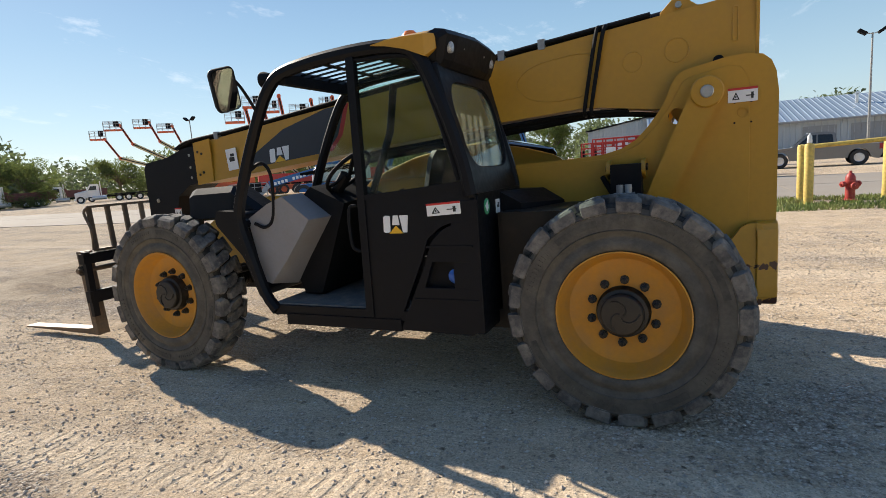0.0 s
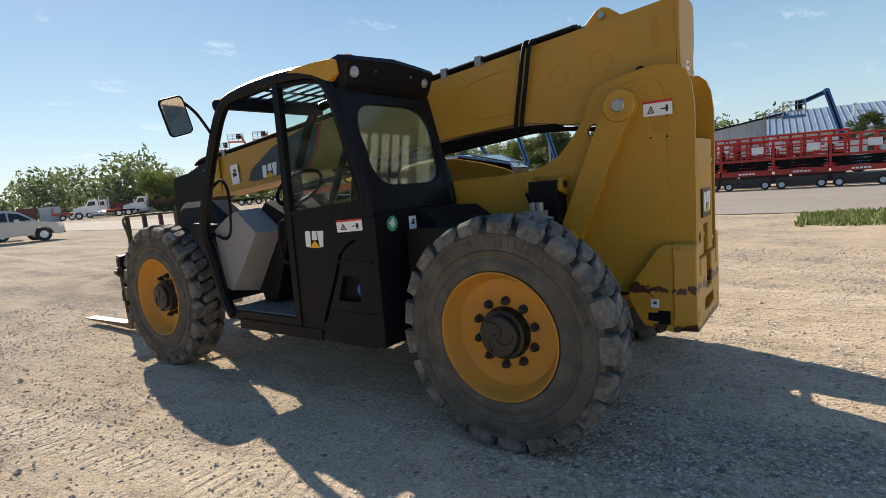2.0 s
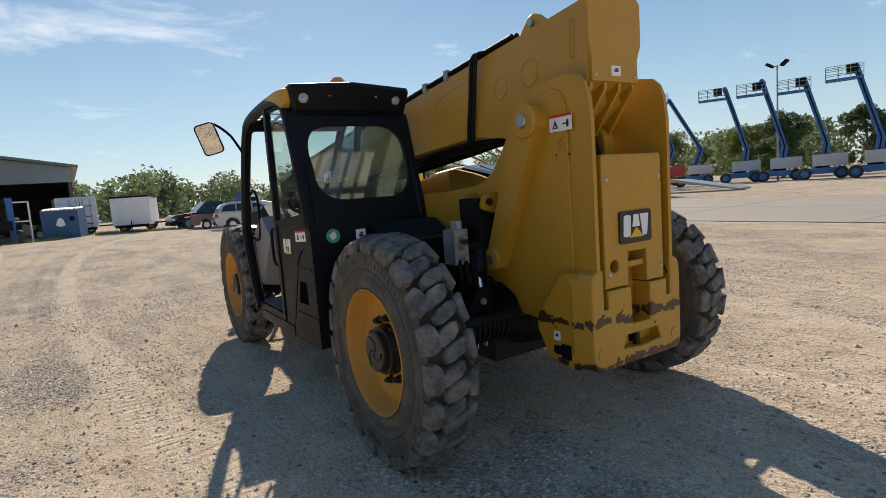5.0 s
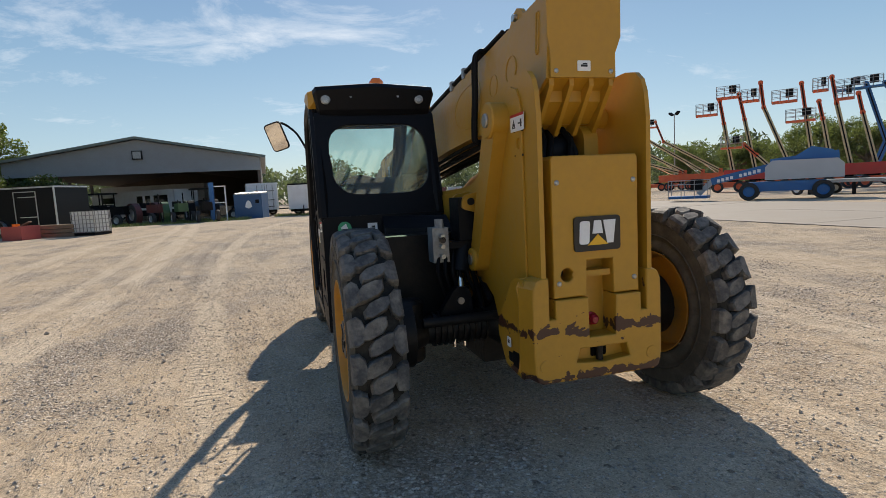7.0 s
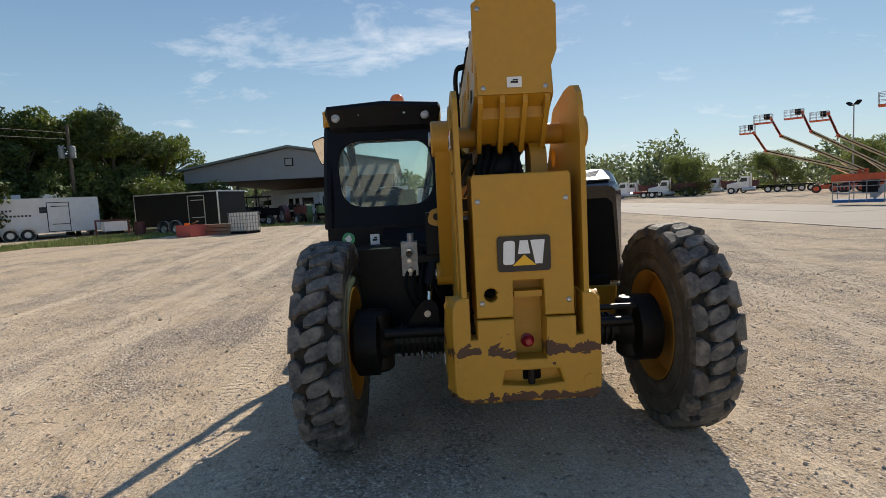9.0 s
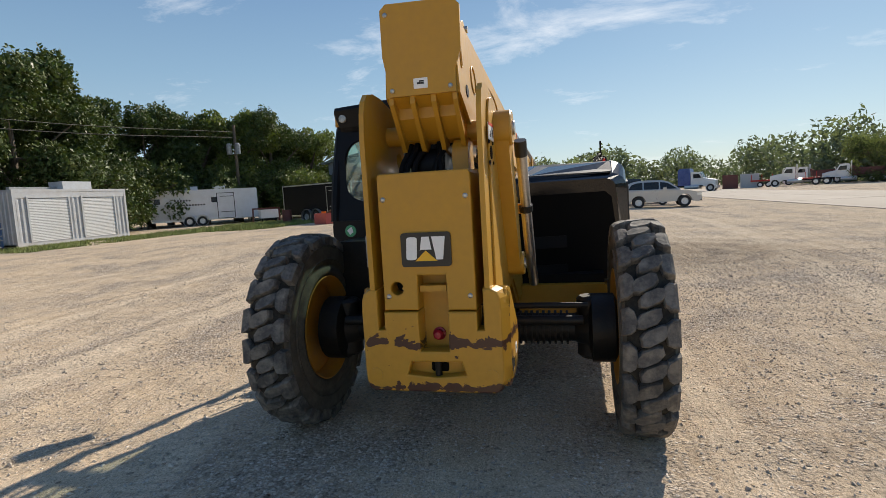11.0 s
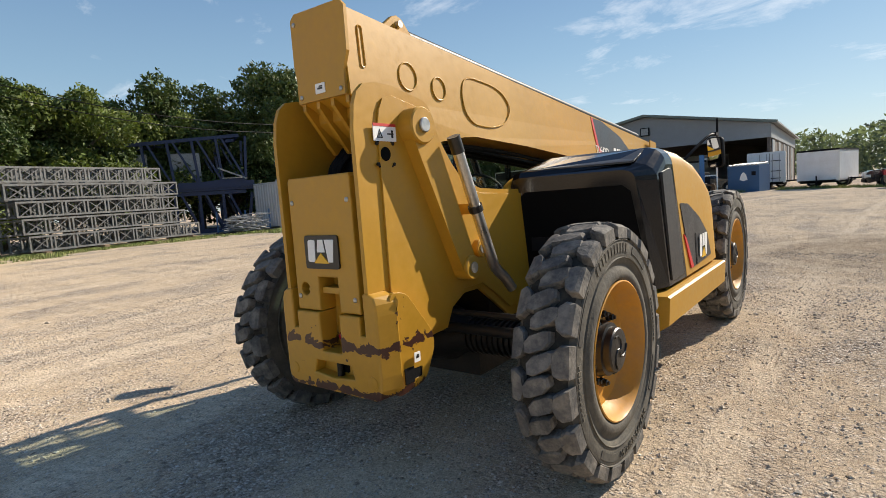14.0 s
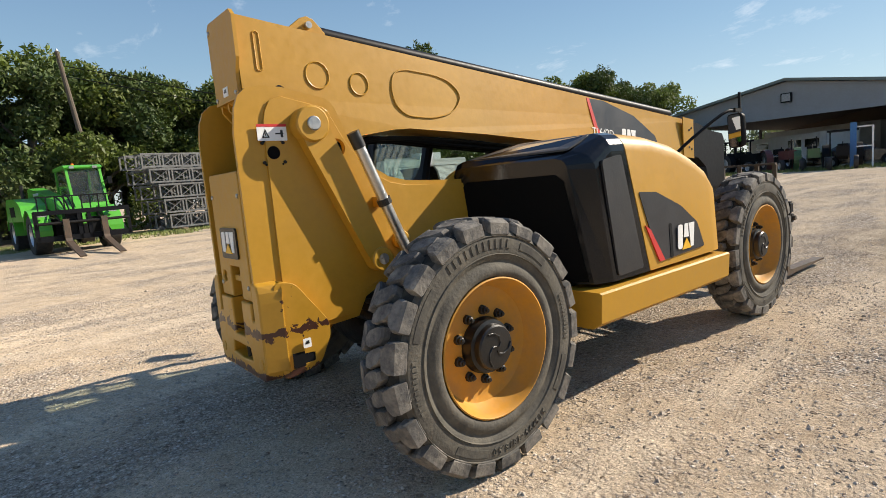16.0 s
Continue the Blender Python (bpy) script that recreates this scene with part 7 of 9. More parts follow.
# ---- buildings ----
def sheet_wall(name, length, z0, z1, material, parent, at, pitch=0.3, depth=0.03, z1b=None):
    """Ribbed metal sheet along local x, facing -y; z1b is the top at the far end where it slopes."""
    bm = bmesh.new()
    n = int(length / pitch)
    xs = []
    for k in range(n):
        x = k * pitch
        xs += [(x, 0), (x + pitch * 0.7, 0), (x + pitch * 0.78, -depth), (x + pitch * 0.92, -depth)]
    xs.append((length, 0))
    zb = z1 if z1b is None else z1b
    lo = [bm.verts.new((x, y, z0)) for x, y in xs]
    hi = [bm.verts.new((x, y, z1 + (zb - z1) * x / length)) for x, y in xs]
    lo2 = [bm.verts.new((x, 0.08, z0)) for x, y in (xs[0], xs[-1])]
    hi2 = [bm.verts.new((x, 0.08, z1 + (zb - z1) * x / length)) for x, y in (xs[0], xs[-1])]
    for i in range(len(xs) - 1):
        bm.faces.new((lo[i], lo[i + 1], hi[i + 1], hi[i]))
    bm.faces.new((lo2[1], lo2[0], hi2[0], hi2[1]))
    bm.faces.new((lo[-1], lo2[1], hi2[1], hi[-1]))
    bm.faces.new((lo2[0], lo[0], hi[0], hi2[0]))
    bm.faces.new([*hi, hi2[1], hi2[0]][::-1])
    return part(name, bm, material, parent, at=at)


# open gable barn: local x runs along the front, local y goes back
def barn():
    w, dp, ev, ap, low = 17.9, 30.0, 4.82, 6.40, 3.78
    B = thing("barn", "open-fronted grey sheet-metal barn with a low gable", "barn", pose(-44.2, -21.36, 0.26, 0, 0, 92.1))
    front = prism([(0, low), (0, ev), (w / 2, ap), (w, ev), (w, low)], "y", -0.06, 0.06)
    part("gable_front", front, BARNSKIN, B, "grey sheet gable front")
    for a, b in (((-0.5, ev - 0.03), (w / 2, ap + 0.08)), ((w / 2, ap + 0.08), (w + 0.5, ev - 0.03))):
        part("roof", prism([a, b, (b[0], b[1] + 0.12), (a[0], a[1] + 0.12)], "y", -0.4, dp), BARNSKIN, B, "sheet roof")
        part("fascia", beam((a[0], -0.45, a[1] + 0.05), (b[0], -0.45, b[1] + 0.05), 0.12, 0.2), BARNTRIM, B, "green-grey roof edge")
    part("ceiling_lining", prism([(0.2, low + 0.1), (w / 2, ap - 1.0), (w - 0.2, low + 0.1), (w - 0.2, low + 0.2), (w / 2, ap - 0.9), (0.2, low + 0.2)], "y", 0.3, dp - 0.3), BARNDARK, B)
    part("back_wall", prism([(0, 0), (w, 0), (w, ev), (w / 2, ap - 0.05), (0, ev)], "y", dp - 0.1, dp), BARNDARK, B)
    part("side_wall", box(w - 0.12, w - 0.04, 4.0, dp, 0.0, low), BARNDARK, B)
    part("side_fascia", box(w - 0.04, w + 0.06, 0.06, dp, low, ev - 0.02), BARNSKIN, B, "grey sheet along the eave")
    for y in (1.6, 7.0, 12.5, 18.0, 23.5):
        part("side_bay", box(w - 0.03, w + 0.02, y, y + 2.2, 0.1, low - 0.1), BARNSKIN, B, "grey sheet bay")
    for x in (0.1, w * 0.5, w - 0.1):
        for y in ((0.2, 7, 14, 21, 29.6) if x != w * 0.5 else (29.5,)):
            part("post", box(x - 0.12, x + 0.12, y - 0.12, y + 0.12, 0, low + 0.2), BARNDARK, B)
    part("flood_light", box(w / 2 - 0.35, w / 2 + 0.35, -0.3, -0.06, 4.88, 5.55), MATTEBLACK, B, "square flood lamp", bevel=0.03)
    part("lamp_face", box(w / 2 - 0.28, w / 2 + 0.28, -0.31, -0.295, 4.95, 5.48), GALV, B)
    return B


BARN = barn()


def warehouse():
    W = thing("warehouse", "long grey metal warehouse with a blue-grey standing seam roof", "warehouse", pose(-4.2, 66.5, 0, 0, 0, 5))
    sheet_wall("front_wall", 70, 0, 3.6, WALLGREY, W, pose(0, 0, 0), 0.6, 0.05)
    part("end_wall", prism([(0, 0), (0, 3.6), (9, 6.4), (18, 3.6), (18, 0)], "x", -0.05, 0.05), WALLGREY, W)
    part("rear_wall", box(0, 70, 17.9, 18, 0, 3.6), WALLGREY, W)
    for y0, z0, y1, z1 in ((-0.5, 3.5, 9, 6.5), (18.5, 3.5, 9, 6.5)):
        r = prism([(y0, z0), (y1, z1), (y1, z1 + 0.1), (y0, z0 + 0.1)], "x", -0.4, 70.4)
        part("roof", r, ROOFBLUE, W, "blue-grey metal roof")
    for k in range(110):
        x = -0.2 + k * 0.64
        beam_bm = beam((x, -0.5, 3.64), (x, 9, 6.64), 0.06, 0.1)
        part("roof_seam", beam_bm, ROOFBLUE, W)
    part("eave_trim", box(-0.4, 70.4, -0.56, -0.48, 3.45, 3.68), BARNSKIN, W)
    for x in (11.5, 25.0, 41.0):
        part("door", box(x, x + 1.1, -0.06, 0.0, 0, 2.1), MATTEBLACK, W)
    for x in (15.5, 20.0, 33.0):
        part("roll_door", box(x, x + 3.2, -0.05, 0.0, 0, 3.0), BARNSKIN, W)
    for x, y in ((8.0, 6.0), (11.5, 4.5), (13, 6.5), (22, 5), (30, 6)):
        part("roof_vent", lathe([(0.16, 4.6), (0.16, 6.3), (0.26, 6.35), (0.26, 6.5), (0, 6.6)], "z", 10, (x, y, 0)), ALU, W)
    part("wall_pack", box(9.2, 9.8, -0.25, 0.0, 2.9, 3.2), MATTEBLACK, W)
    S = thing("shed", "plain grey metal shed with a single slope roof", "shed", pose(-12.6, 72.5, 0, 0, 0, 6))
    sheet_wall("front_wall", 9.2, 0, 4.7, WALLGREY, S, pose(0, 0, 0), 0.5, 0.05, z1b=6.2)
    part("roof", prism([(-0.3, 4.72), (9.4, 6.28), (9.4, 6.42), (-0.3, 4.86)], "y", -0.3, 10), MATTEBLACK, S)
    part("body", prism([(0, 0), (9.2, 0), (9.2, 6.1), (0, 4.6)], "y", 0.1, 9.5), WALLGREY, S)


warehouse()


# ---- storage container with two roller doors ----
def container():
    C = thing("storage_container", "grey corrugated storage container with two white roller doors", "container", pose(-21.8, -23.1, 0.27, 0, 0, -2.3))
    L, D, Hh = 6.06, 2.44, 2.6
    # local x along the front, which faces local +y
    def corr(length, parent, at, z0=0.15, z1=2.5):
        bm = bmesh.new()
        pts, x = [], 0.0
        while x < length - 0.01:
            for dx, y in ((0, 0), (0.09, 0), (0.125, 0.035), (0.215, 0.035)):
                if x + dx <= length:
                    pts.append((x + dx, y))
            x += 0.25
        lo = [bm.verts.new((a, b, z0)) for a, b in pts]
        hi = [bm.verts.new((a, b, z1)) for a, b in pts]
        for i in range(len(pts) - 1):
            if (Vector(pts[i]) - Vector(pts[i + 1])).length > 1e-6:
                bm.faces.new((lo[i], lo[i + 1], hi[i + 1], hi[i]))
        return part("corrugated_wall", bm, CONTW, parent, at=at)
    shell = box(0.04, L - 0.04, -D + 0.05, -0.06, 0.12, Hh - 0.04)
    part("shell", shell, CONTW, C)
    for x in (0.0, L - 0.12):
        for y in (-0.12, -D):
            part("corner_post", box(x, x + 0.12, y, y + 0.12, 0, Hh), CONTW, C)
    for y in (-0.1, -D):
        part("top_rail", box(0.12, L - 0.12, y, y + 0.1, Hh - 0.12, Hh), CONTW, C)
        part("bottom_rail", box(0.12, L - 0.12, y, y + 0.1, 0.02, 0.18), CONTW, C)
    for x in (0.0, L - 0.1):
        part("end_rail", box(x, x + 0.1, -D + 0.12, -0.12, Hh - 0.12, Hh), CONTW, C)
    for a, b in ((0.12, 0.71), (2.71, 3.31), (5.44, L - 0.12)):
        corr(b - a, C, pose(a, -0.055, 0))
    corr(2.2, C, pose(L + 0.004, -0.12, 0, 0, 0, -90))
    part("header", box(0.12, L - 0.12, -0.06, -0.01, 2.2, Hh - 0.12), CONTW, C)
    for a, b in ((0.71, 2.71), (3.31, 5.44)):
        fr = prism([[(a, 0.16), (b, 0.16), (b, 2.28), (a, 2.28)], [(a + 0.08, 0.16 + 0.02), (b - 0.08, 0.16 + 0.02), (b - 0.08, 2.2), (a + 0.08, 2.2)]], "y", -0.05, 0.012)
        part("door_frame", fr, CONTW, C)
        RD = part("roller_door", box(a + 0.07, b - 0.07, -0.055, -0.045, 0.17, 2.22), GALV, C, "white roller door")
        slat = finish(box(a + 0.08, b - 0.08, -0.046, -0.018, 0.0, 0.052), "slat", SHUTTER, bevel=0.008, seg=1)
        for k in range(27):
            shared("slat", slat, RD, pose(0, 0, 0.2 + k * 0.0735))
    part("roof_beam", box(2.0, 5.4, -1.2, -1.0, Hh, Hh + 0.16), GALV, C)
    part("roof_unit", box(1.5, 3.1, -1.5, -0.6, Hh, Hh + 0.42), CONTW, C, "grey box on the roof", bevel=0.02)
    return C


container()


# ---- trailers ----
def far_wheel(parent, x, y, r, w, rimmat=None, name="wheel", axis="y"):
    k = (round(r, 3), round(w, 3), (rimmat or ALU).name)
    if k not in FAR_WHEELS:
        t = finish(lathe([(r * 0.58, -w / 2), (r * 0.95, -w / 2), (r, -w / 2 + 0.03), (r, w / 2 - 0.03), (r * 0.95, w / 2), (r * 0.58, w / 2)], "y", 22, closed=True), "tyre", FARTYRE, smooth=True)
        m = finish(lathe([(0, -w * 0.36), (r * 0.2, -w * 0.38), (r * 0.25, -w * 0.3), (r * 0.5, -w * 0.3), (r * 0.59, -w * 0.46), (r * 0.59, w * 0.46), (r * 0.5, w * 0.3), (0, w * 0.36)], "y", 18), "rim", rimmat or ALU, smooth=True)
        FAR_WHEELS[k] = (t, m)
    t, m = FAR_WHEELS[k]
    o = shared(name, t, parent, pose(x, y, r))
    rim = shared("rim", m, o)
    return o


FAR_WHEELS = {}


def box_trailer(x, y, turn, L, W, Hh, skin, label, cap=False, door=None, wheels=(0.45, 0.6), group="", rimm=None, acs=(), z0=0.45, bars=False, under=False):
    """Enclosed trailer; local x along it, flank with the door faces -y."""
    T = thing("trailer", label, "trailer", pose(x, y, ground_z(x, y), 0, 0, turn), group)
    part("body", box(0, L, 0, W, z0, Hh), skin, T, bevel=0.05, seg=2)
    part("roof_edge", box(-0.01, L + 0.01, -0.012, W + 0.012, Hh - 0.1, Hh - 0.02), ALU if skin is TRAILB else skin, T)
    part("bottom_rail", box(0, L, -0.01, W + 0.01, z0 - 0.05, z0 + 0.05), ALU, T)
    for xx in (0.0, L):
        part("corner_trim", box(xx - 0.03, xx + 0.03, -0.012, 0.05, z0, Hh - 0.1), ALU, T)
    if door:
        a, b, zt = door
        part("door_frame", prism([[(a, z0 + 0.02), (b, z0 + 0.02), (b, zt), (a, zt)], [(a + 0.04, z0 + 0.06), (b - 0.04, z0 + 0.06), (b - 0.04, zt - 0.04), (a + 0.04, zt - 0.04)]], "y", -0.025, 0.0), MATTEBLACK if skin is TRAILW else ALU, T)
        for zz in (z0 + 0.5, zt - 0.3):
            part("door_strap", box(a + 0.25, b - 0.05, -0.03, -0.005, zz, zz + 0.04), MATTEBLACK if skin is TRAILW else ALU, T)
    for f in wheels:
        for yy in (-0.02, W + 0.02):
            far_wheel(T, L * f, yy, 0.36, 0.22)
        part("mudguard", lathe([(0.44, -0.2), (0.46, -0.2), (0.46, 0.06), (0.44, 0.06)], "y", 24, (L * f, 0, 0.40), closed=True), ALU if skin is TRAILB else skin, T)
    part("tongue", prism([(L, 0.42), (L + 1.2, 0.42), (L + 1.2, 0.52), (L, 0.52)], "y", W / 2 - 0.06, W / 2 + 0.06), MATTEBLACK, T)
    for a in acs:
        part("roof_unit", box(a, a + 0.8, W * 0.3, W * 0.7, Hh, Hh + 0.28), TRAILW, T, bevel=0.08)
    if under:
        for u in (0.3, L - 0.3):
            for v in (W * 0.45, W * 0.62):
                far_wheel(T, u, v, 0.36, 0.22)
        part("under_frame", box(0.1, L - 0.1, 0.1, W - 0.1, z0 - 0.16, z0 - 0.02), MATTEBLACK, T)
        part("jack_leg", tube([(L / 2, -0.3, 0.0), (L / 2, -0.3, 0.75)], 0.04, 8), MATTEBLACK, T)
        part("bumper_bar", box(0.15, L - 0.15, -0.34, 0.0, z0 - 0.06, z0 + 0.02), MATTEBLACK, T)
    if cap:
        part("roof_cap", box(-0.02, L + 0.02, -0.02, W + 0.02, Hh - 0.06, Hh + 0.05), MATTEBLACK, T)
    if bars:
        for k, (a, n, z) in enumerate(((1.6, 6, 1.9), (2.0, 9, 1.55))):
            for j in range(n):
                part("sign_bar", box(a + j * 0.2, a + j * 0.2 + 0.13, -0.004, 0.0, z, z + 0.12), DECALGREY, T)
        for a in (0.25, 4.2):
            part("window", box(a, a + 0.4, -0.02, 0.0, 1.75, 2.15), CARGLASS, T)
    return T




def placed_trailer(p_left, p_right, **kw):
    """Trailer whose near flank runs from p_left to p_right as seen from the yard."""
    (x0, y0), (x1, y1) = p_left, p_right
    return box_trailer(x0, y0, math.degrees(math.atan2(y1 - y0, x1 - x0)), math.hypot(x1 - x0, y1 - y0), **kw)


# seen from the yard the flank's left end comes first, so local -y faces the yard
placed_trailer((-30.6, -29.4), (-36.0, -24.0), W=2.4, Hh=2.75, skin=TRAILW, label="long white enclosed trailer with a side door and roof units", door=(4.6, 5.9, 2.45), wheels=(0.33, 0.45), acs=(2.6, 4.6), bars=True)
placed_trailer((-30.3, -18.4), (-28.3, -12.6), W=2.4, Hh=2.5, skin=TRAILB, label="black enclosed cargo trailer with bright aluminium trim", door=(4.0, 5.2, 2.25), wheels=(0.36, 0.5))
placed_trailer((-39.95, -1.4), (-39.5, 0.83), W=4.6, Hh=2.35, skin=TRAILW, label="white box trailer with a dark roof edge", cap=True, wheels=(), under=True)


def door_box():
    """Tall box body standing on the ground, doors with locking bars towards the yard."""
    T = placed_trailer((-41.3, -4.45), (-41.5, -2.2), W=5.0, Hh=2.55, skin=TRAILW, label="tall white box body with double rear doors and bars", wheels=(), under=True)
    for u in (0.75, 1.15, 1.5, 1.9):
        part("lock_bar", tube([(u, -0.03, 0.5), (u, -0.03, 2.4)], 0.022, 8), GALV, T)
    for u, v in ((0.62, 1.25), (1.4, 2.0)):
        for z in (0.7, 1.2, 1.9):
            part("hinge_strap", box(u, v, -0.025, -0.012, z, z + 0.05), MATTEBLACK, T)
    part("door_gap", box(1.31, 1.335, -0.016, -0.010, 0.5, 2.44), MATTEBLACK, T)


door_box()


def motorhome(p_left, p_right, W, Hh, label, wins):
    T = placed_trailer(p_left, p_right, W=W, Hh=Hh, skin=TRAILW, label=label, wheels=(0.18, 0.74))
    for a, b, z0, z1 in wins:
        part("window", box(a, b, -0.022, 0.0, z0, z1), CARGLASS, T, "dark tinted window")
        part("window_frame", prism([[(a - 0.05, z0 - 0.05), (b + 0.05, z0 - 0.05), (b + 0.05, z1 + 0.05), (a - 0.05, z1 + 0.05)], [(a, z0), (b, z0), (b, z1), (a, z1)]], "y", -0.03, 0.0), ALU, T)
    part("stripe", box(0.3, 4.5, -0.016, -0.011, 0.95, 1.05), BINBLUE, T, "blue side stripe")


motorhome((-52.6, -18.3), (-46.5, -10.5), 2.5, 2.55, "white motorhome with dark windows parked under the barn roof", ((1.2, 2.9, 1.6, 2.1), (5.6, 6.3, 1.5, 2.1), (6.6, 7.2, 1.4, 2.1), (7.6, 9.2, 1.5, 2.1)))
motorhome((-59.5, -19.5), (-56.8, -9.5), 2.5, 3.3, "tall white coach parked deep under the barn roof", ((5.2, 5.9, 1.7, 2.5), (6.2, 7.0, 1.7, 2.5), (7.4, 8.2, 1.6, 2.5)))

# ---- road vehicles ----
def arch(x, r, z0=0.0, n=8):
    return [(x + r * math.cos(math.pi * (1 - k / n)), z0 + r * math.sin(math.pi * (1 - k / n))) for k in range(n + 1)]


def car(name, label, category, at, paint, L, W, body, roof, wheels, wr, panes, group="", tail=None):
    """body: side outline (x, z) without arches, front at +x, starting at the rear lower corner going over the top to the front.
    roof: (x, z) outline of the glasshouse. panes: side window outlines."""
    C = thing(name, label, category, at, group)
    low = 0.30
    out = list(body)
    out.append((L / 2 - 0.15, low))
    for x in sorted(wheels, reverse=True):
        out += [(px, max(pz, low)) for px, pz in reversed(arch(x, wr + 0.08, wr))]
    out.append((-L / 2 + 0.15, low))
    part("body", prism(out, "y", -W / 2, W / 2), paint, C, bevel=0.07, seg=3, smooth=True)
    n = len(roof)
    inset = 0.16
    low_z = min(z for _, z in roof)
    hi_z = max(z for _, z in roof)
    gh = loft([[(x, s * (W / 2 - 0.04 - inset * (z - low_z) / (hi_z - low_z)), z) for x, z in roof] for s in (-1, 1)])
    part("roof", gh, paint, C, bevel=0.05, seg=3, smooth=True)
    for s in (-1, 1):
        for p in panes:
            w = bmesh.new()
            pts = []
            for off in (0.0, 0.012):
                pts.append([w.verts.new((x, s * (W / 2 - 0.04 - inset * (z - low_z) / (hi_z - low_z) + off), z)) for x, z in p])
            k = len(p)
            w.faces.new(pts[0])
            w.faces.new(pts[1])
            for i in range(k):
                w.faces.new((pts[0][i], pts[0][(i + 1) % k], pts[1][(i + 1) % k], pts[1][i]))
            part("side_window", w, CARGLASS, C)
        part("door_handle", box(-0.1, 0.08, *sorted((s * W / 2, s * (W / 2 + 0.025))), 0.86, 0.9), paint, C)
        part("mirror", box(roof[-2][0] - 0.35, roof[-2][0] - 0.15, *sorted((s * (W / 2), s * (W / 2 + 0.2))), low_z + 0.02, low_z + 0.18), paint, C, bevel=0.03)
        for x in wheels:
            far_wheel(C, x, s * (W / 2 - 0.1), wr, 0.22)
        part("headlight", box(L / 2 - 0.25, L / 2 + 0.01, *sorted((s * (W / 2 - 0.4), s * (W / 2 + 0.005))), 0.66, 0.82), LENS, C, bevel=0.03)
        part("tail_light", box(-L / 2 - 0.01, -L / 2 + 0.16, *sorted((s * (W / 2 - 0.25), s * (W / 2 + 0.005))), 0.8, tail or 1.1), REDLENS, C, bevel=0.02)
    # windscreen and rear screen lie on the glasshouse slopes
    def screen(i, j, nm):
        (xa, za), (xb, zb) = roof[i], roof[j]
        f = lambda t: (xa + (xb - xa) * t, za + (zb - za) * t)
        (x0, z0), (x1, z1) = f(0.1), f(0.92)
        nx, nz = -(zb - za), (xb - xa)
        ln = math.hypot(nx, nz)
        nx, nz = nx / ln * 0.02, nz / ln * 0.02
        wa, wb = W / 2 - 0.12, W / 2 - 0.24
        bm = loft([[(x0 + k * nx, -wa, z0 + k * nz), (x0 + k * nx, wa, z0 + k * nz), (x1 + k * nx, wb, z1 + k * nz), (x1 + k * nx, -wb, z1 + k * nz)] for k in (-1, 1)])
        part(nm, bm, CARGLASS, C)
    screen(n - 1, n - 2, "windscreen")
    screen(0, 1, "rear_screen")
    part("bumper", box(L / 2 - 0.12, L / 2 + 0.03, -W / 2 + 0.05, W / 2 - 0.05, 0.34, 0.55), MATTEBLACK, C, bevel=0.04)
    part("rear_bumper", box(-L / 2 - 0.03, -L / 2 + 0.12, -W / 2 + 0.05, W / 2 - 0.05, 0.34, 0.6), MATTEBLACK, C, bevel=0.04)
    part("plate_bar", box(-L / 2 - 0.025, -L / 2 + 0.02, -0.26, 0.26, 0.78, 0.9), WHITE, C)
    return C


def suv(x, y, turn):
    L = 4.5
    return car("suv", "silver compact suv parked on the gravel", "car", pose(x, y, ground_z(x, y), 0, 0, turn), CARSILVER, L, 1.82,
               [(-2.25, 0.45), (-2.29, 0.62), (-2.28, 0.80), (-2.23, 0.98), (-2.14, 1.06), (-1.2, 1.09), (0.0, 1.08), (0.95, 1.05), (1.45, 1.0), (1.85, 0.92), (2.12, 0.82), (2.24, 0.68), (2.27, 0.45)],
               [(-2.14, 1.05), (-1.98, 1.36), (-1.82, 1.55), (-1.5, 1.655), (-1.0, 1.70), (-0.4, 1.70), (0.1, 1.665), (0.45, 1.56), (1.15, 1.04)], (-1.3, 1.32), 0.35,
               [[(-1.88, 1.16), (-1.72, 1.44), (-1.45, 1.55), (-1.05, 1.575), (-1.05, 1.14)], [(-0.98, 1.14), (-0.98, 1.58), (-0.12, 1.57), (-0.12, 1.13)], [(-0.04, 1.13), (-0.04, 1.565), (0.38, 1.49), (0.92, 1.12)]], tail=1.04)


def sedan(x, y, turn):
    return car("sedan", "dark saloon car parked between a suv and a pickup", "car", pose(x, y, ground_z(x, y), 0, 0, turn), CARBLACK, 4.7, 1.8,
               [(-2.35, 0.45), (-2.36, 0.8), (-2.2, 1.0), (-1.5, 1.03), (0.8, 0.98), (1.5, 0.9), (2.2, 0.78), (2.34, 0.62), (2.35, 0.42)],
               [(-1.75, 0.98), (-1.0, 1.40), (-0.5, 1.45), (0.0, 1.44), (0.9, 0.96)], (-1.4, 1.4), 0.32,
               [[(-1.4, 1.05), (-0.9, 1.33), (-0.45, 1.36), (-0.45, 1.04)], [(-0.38, 1.04), (-0.38, 1.36), (-0.05, 1.36), (0.6, 1.02)]])


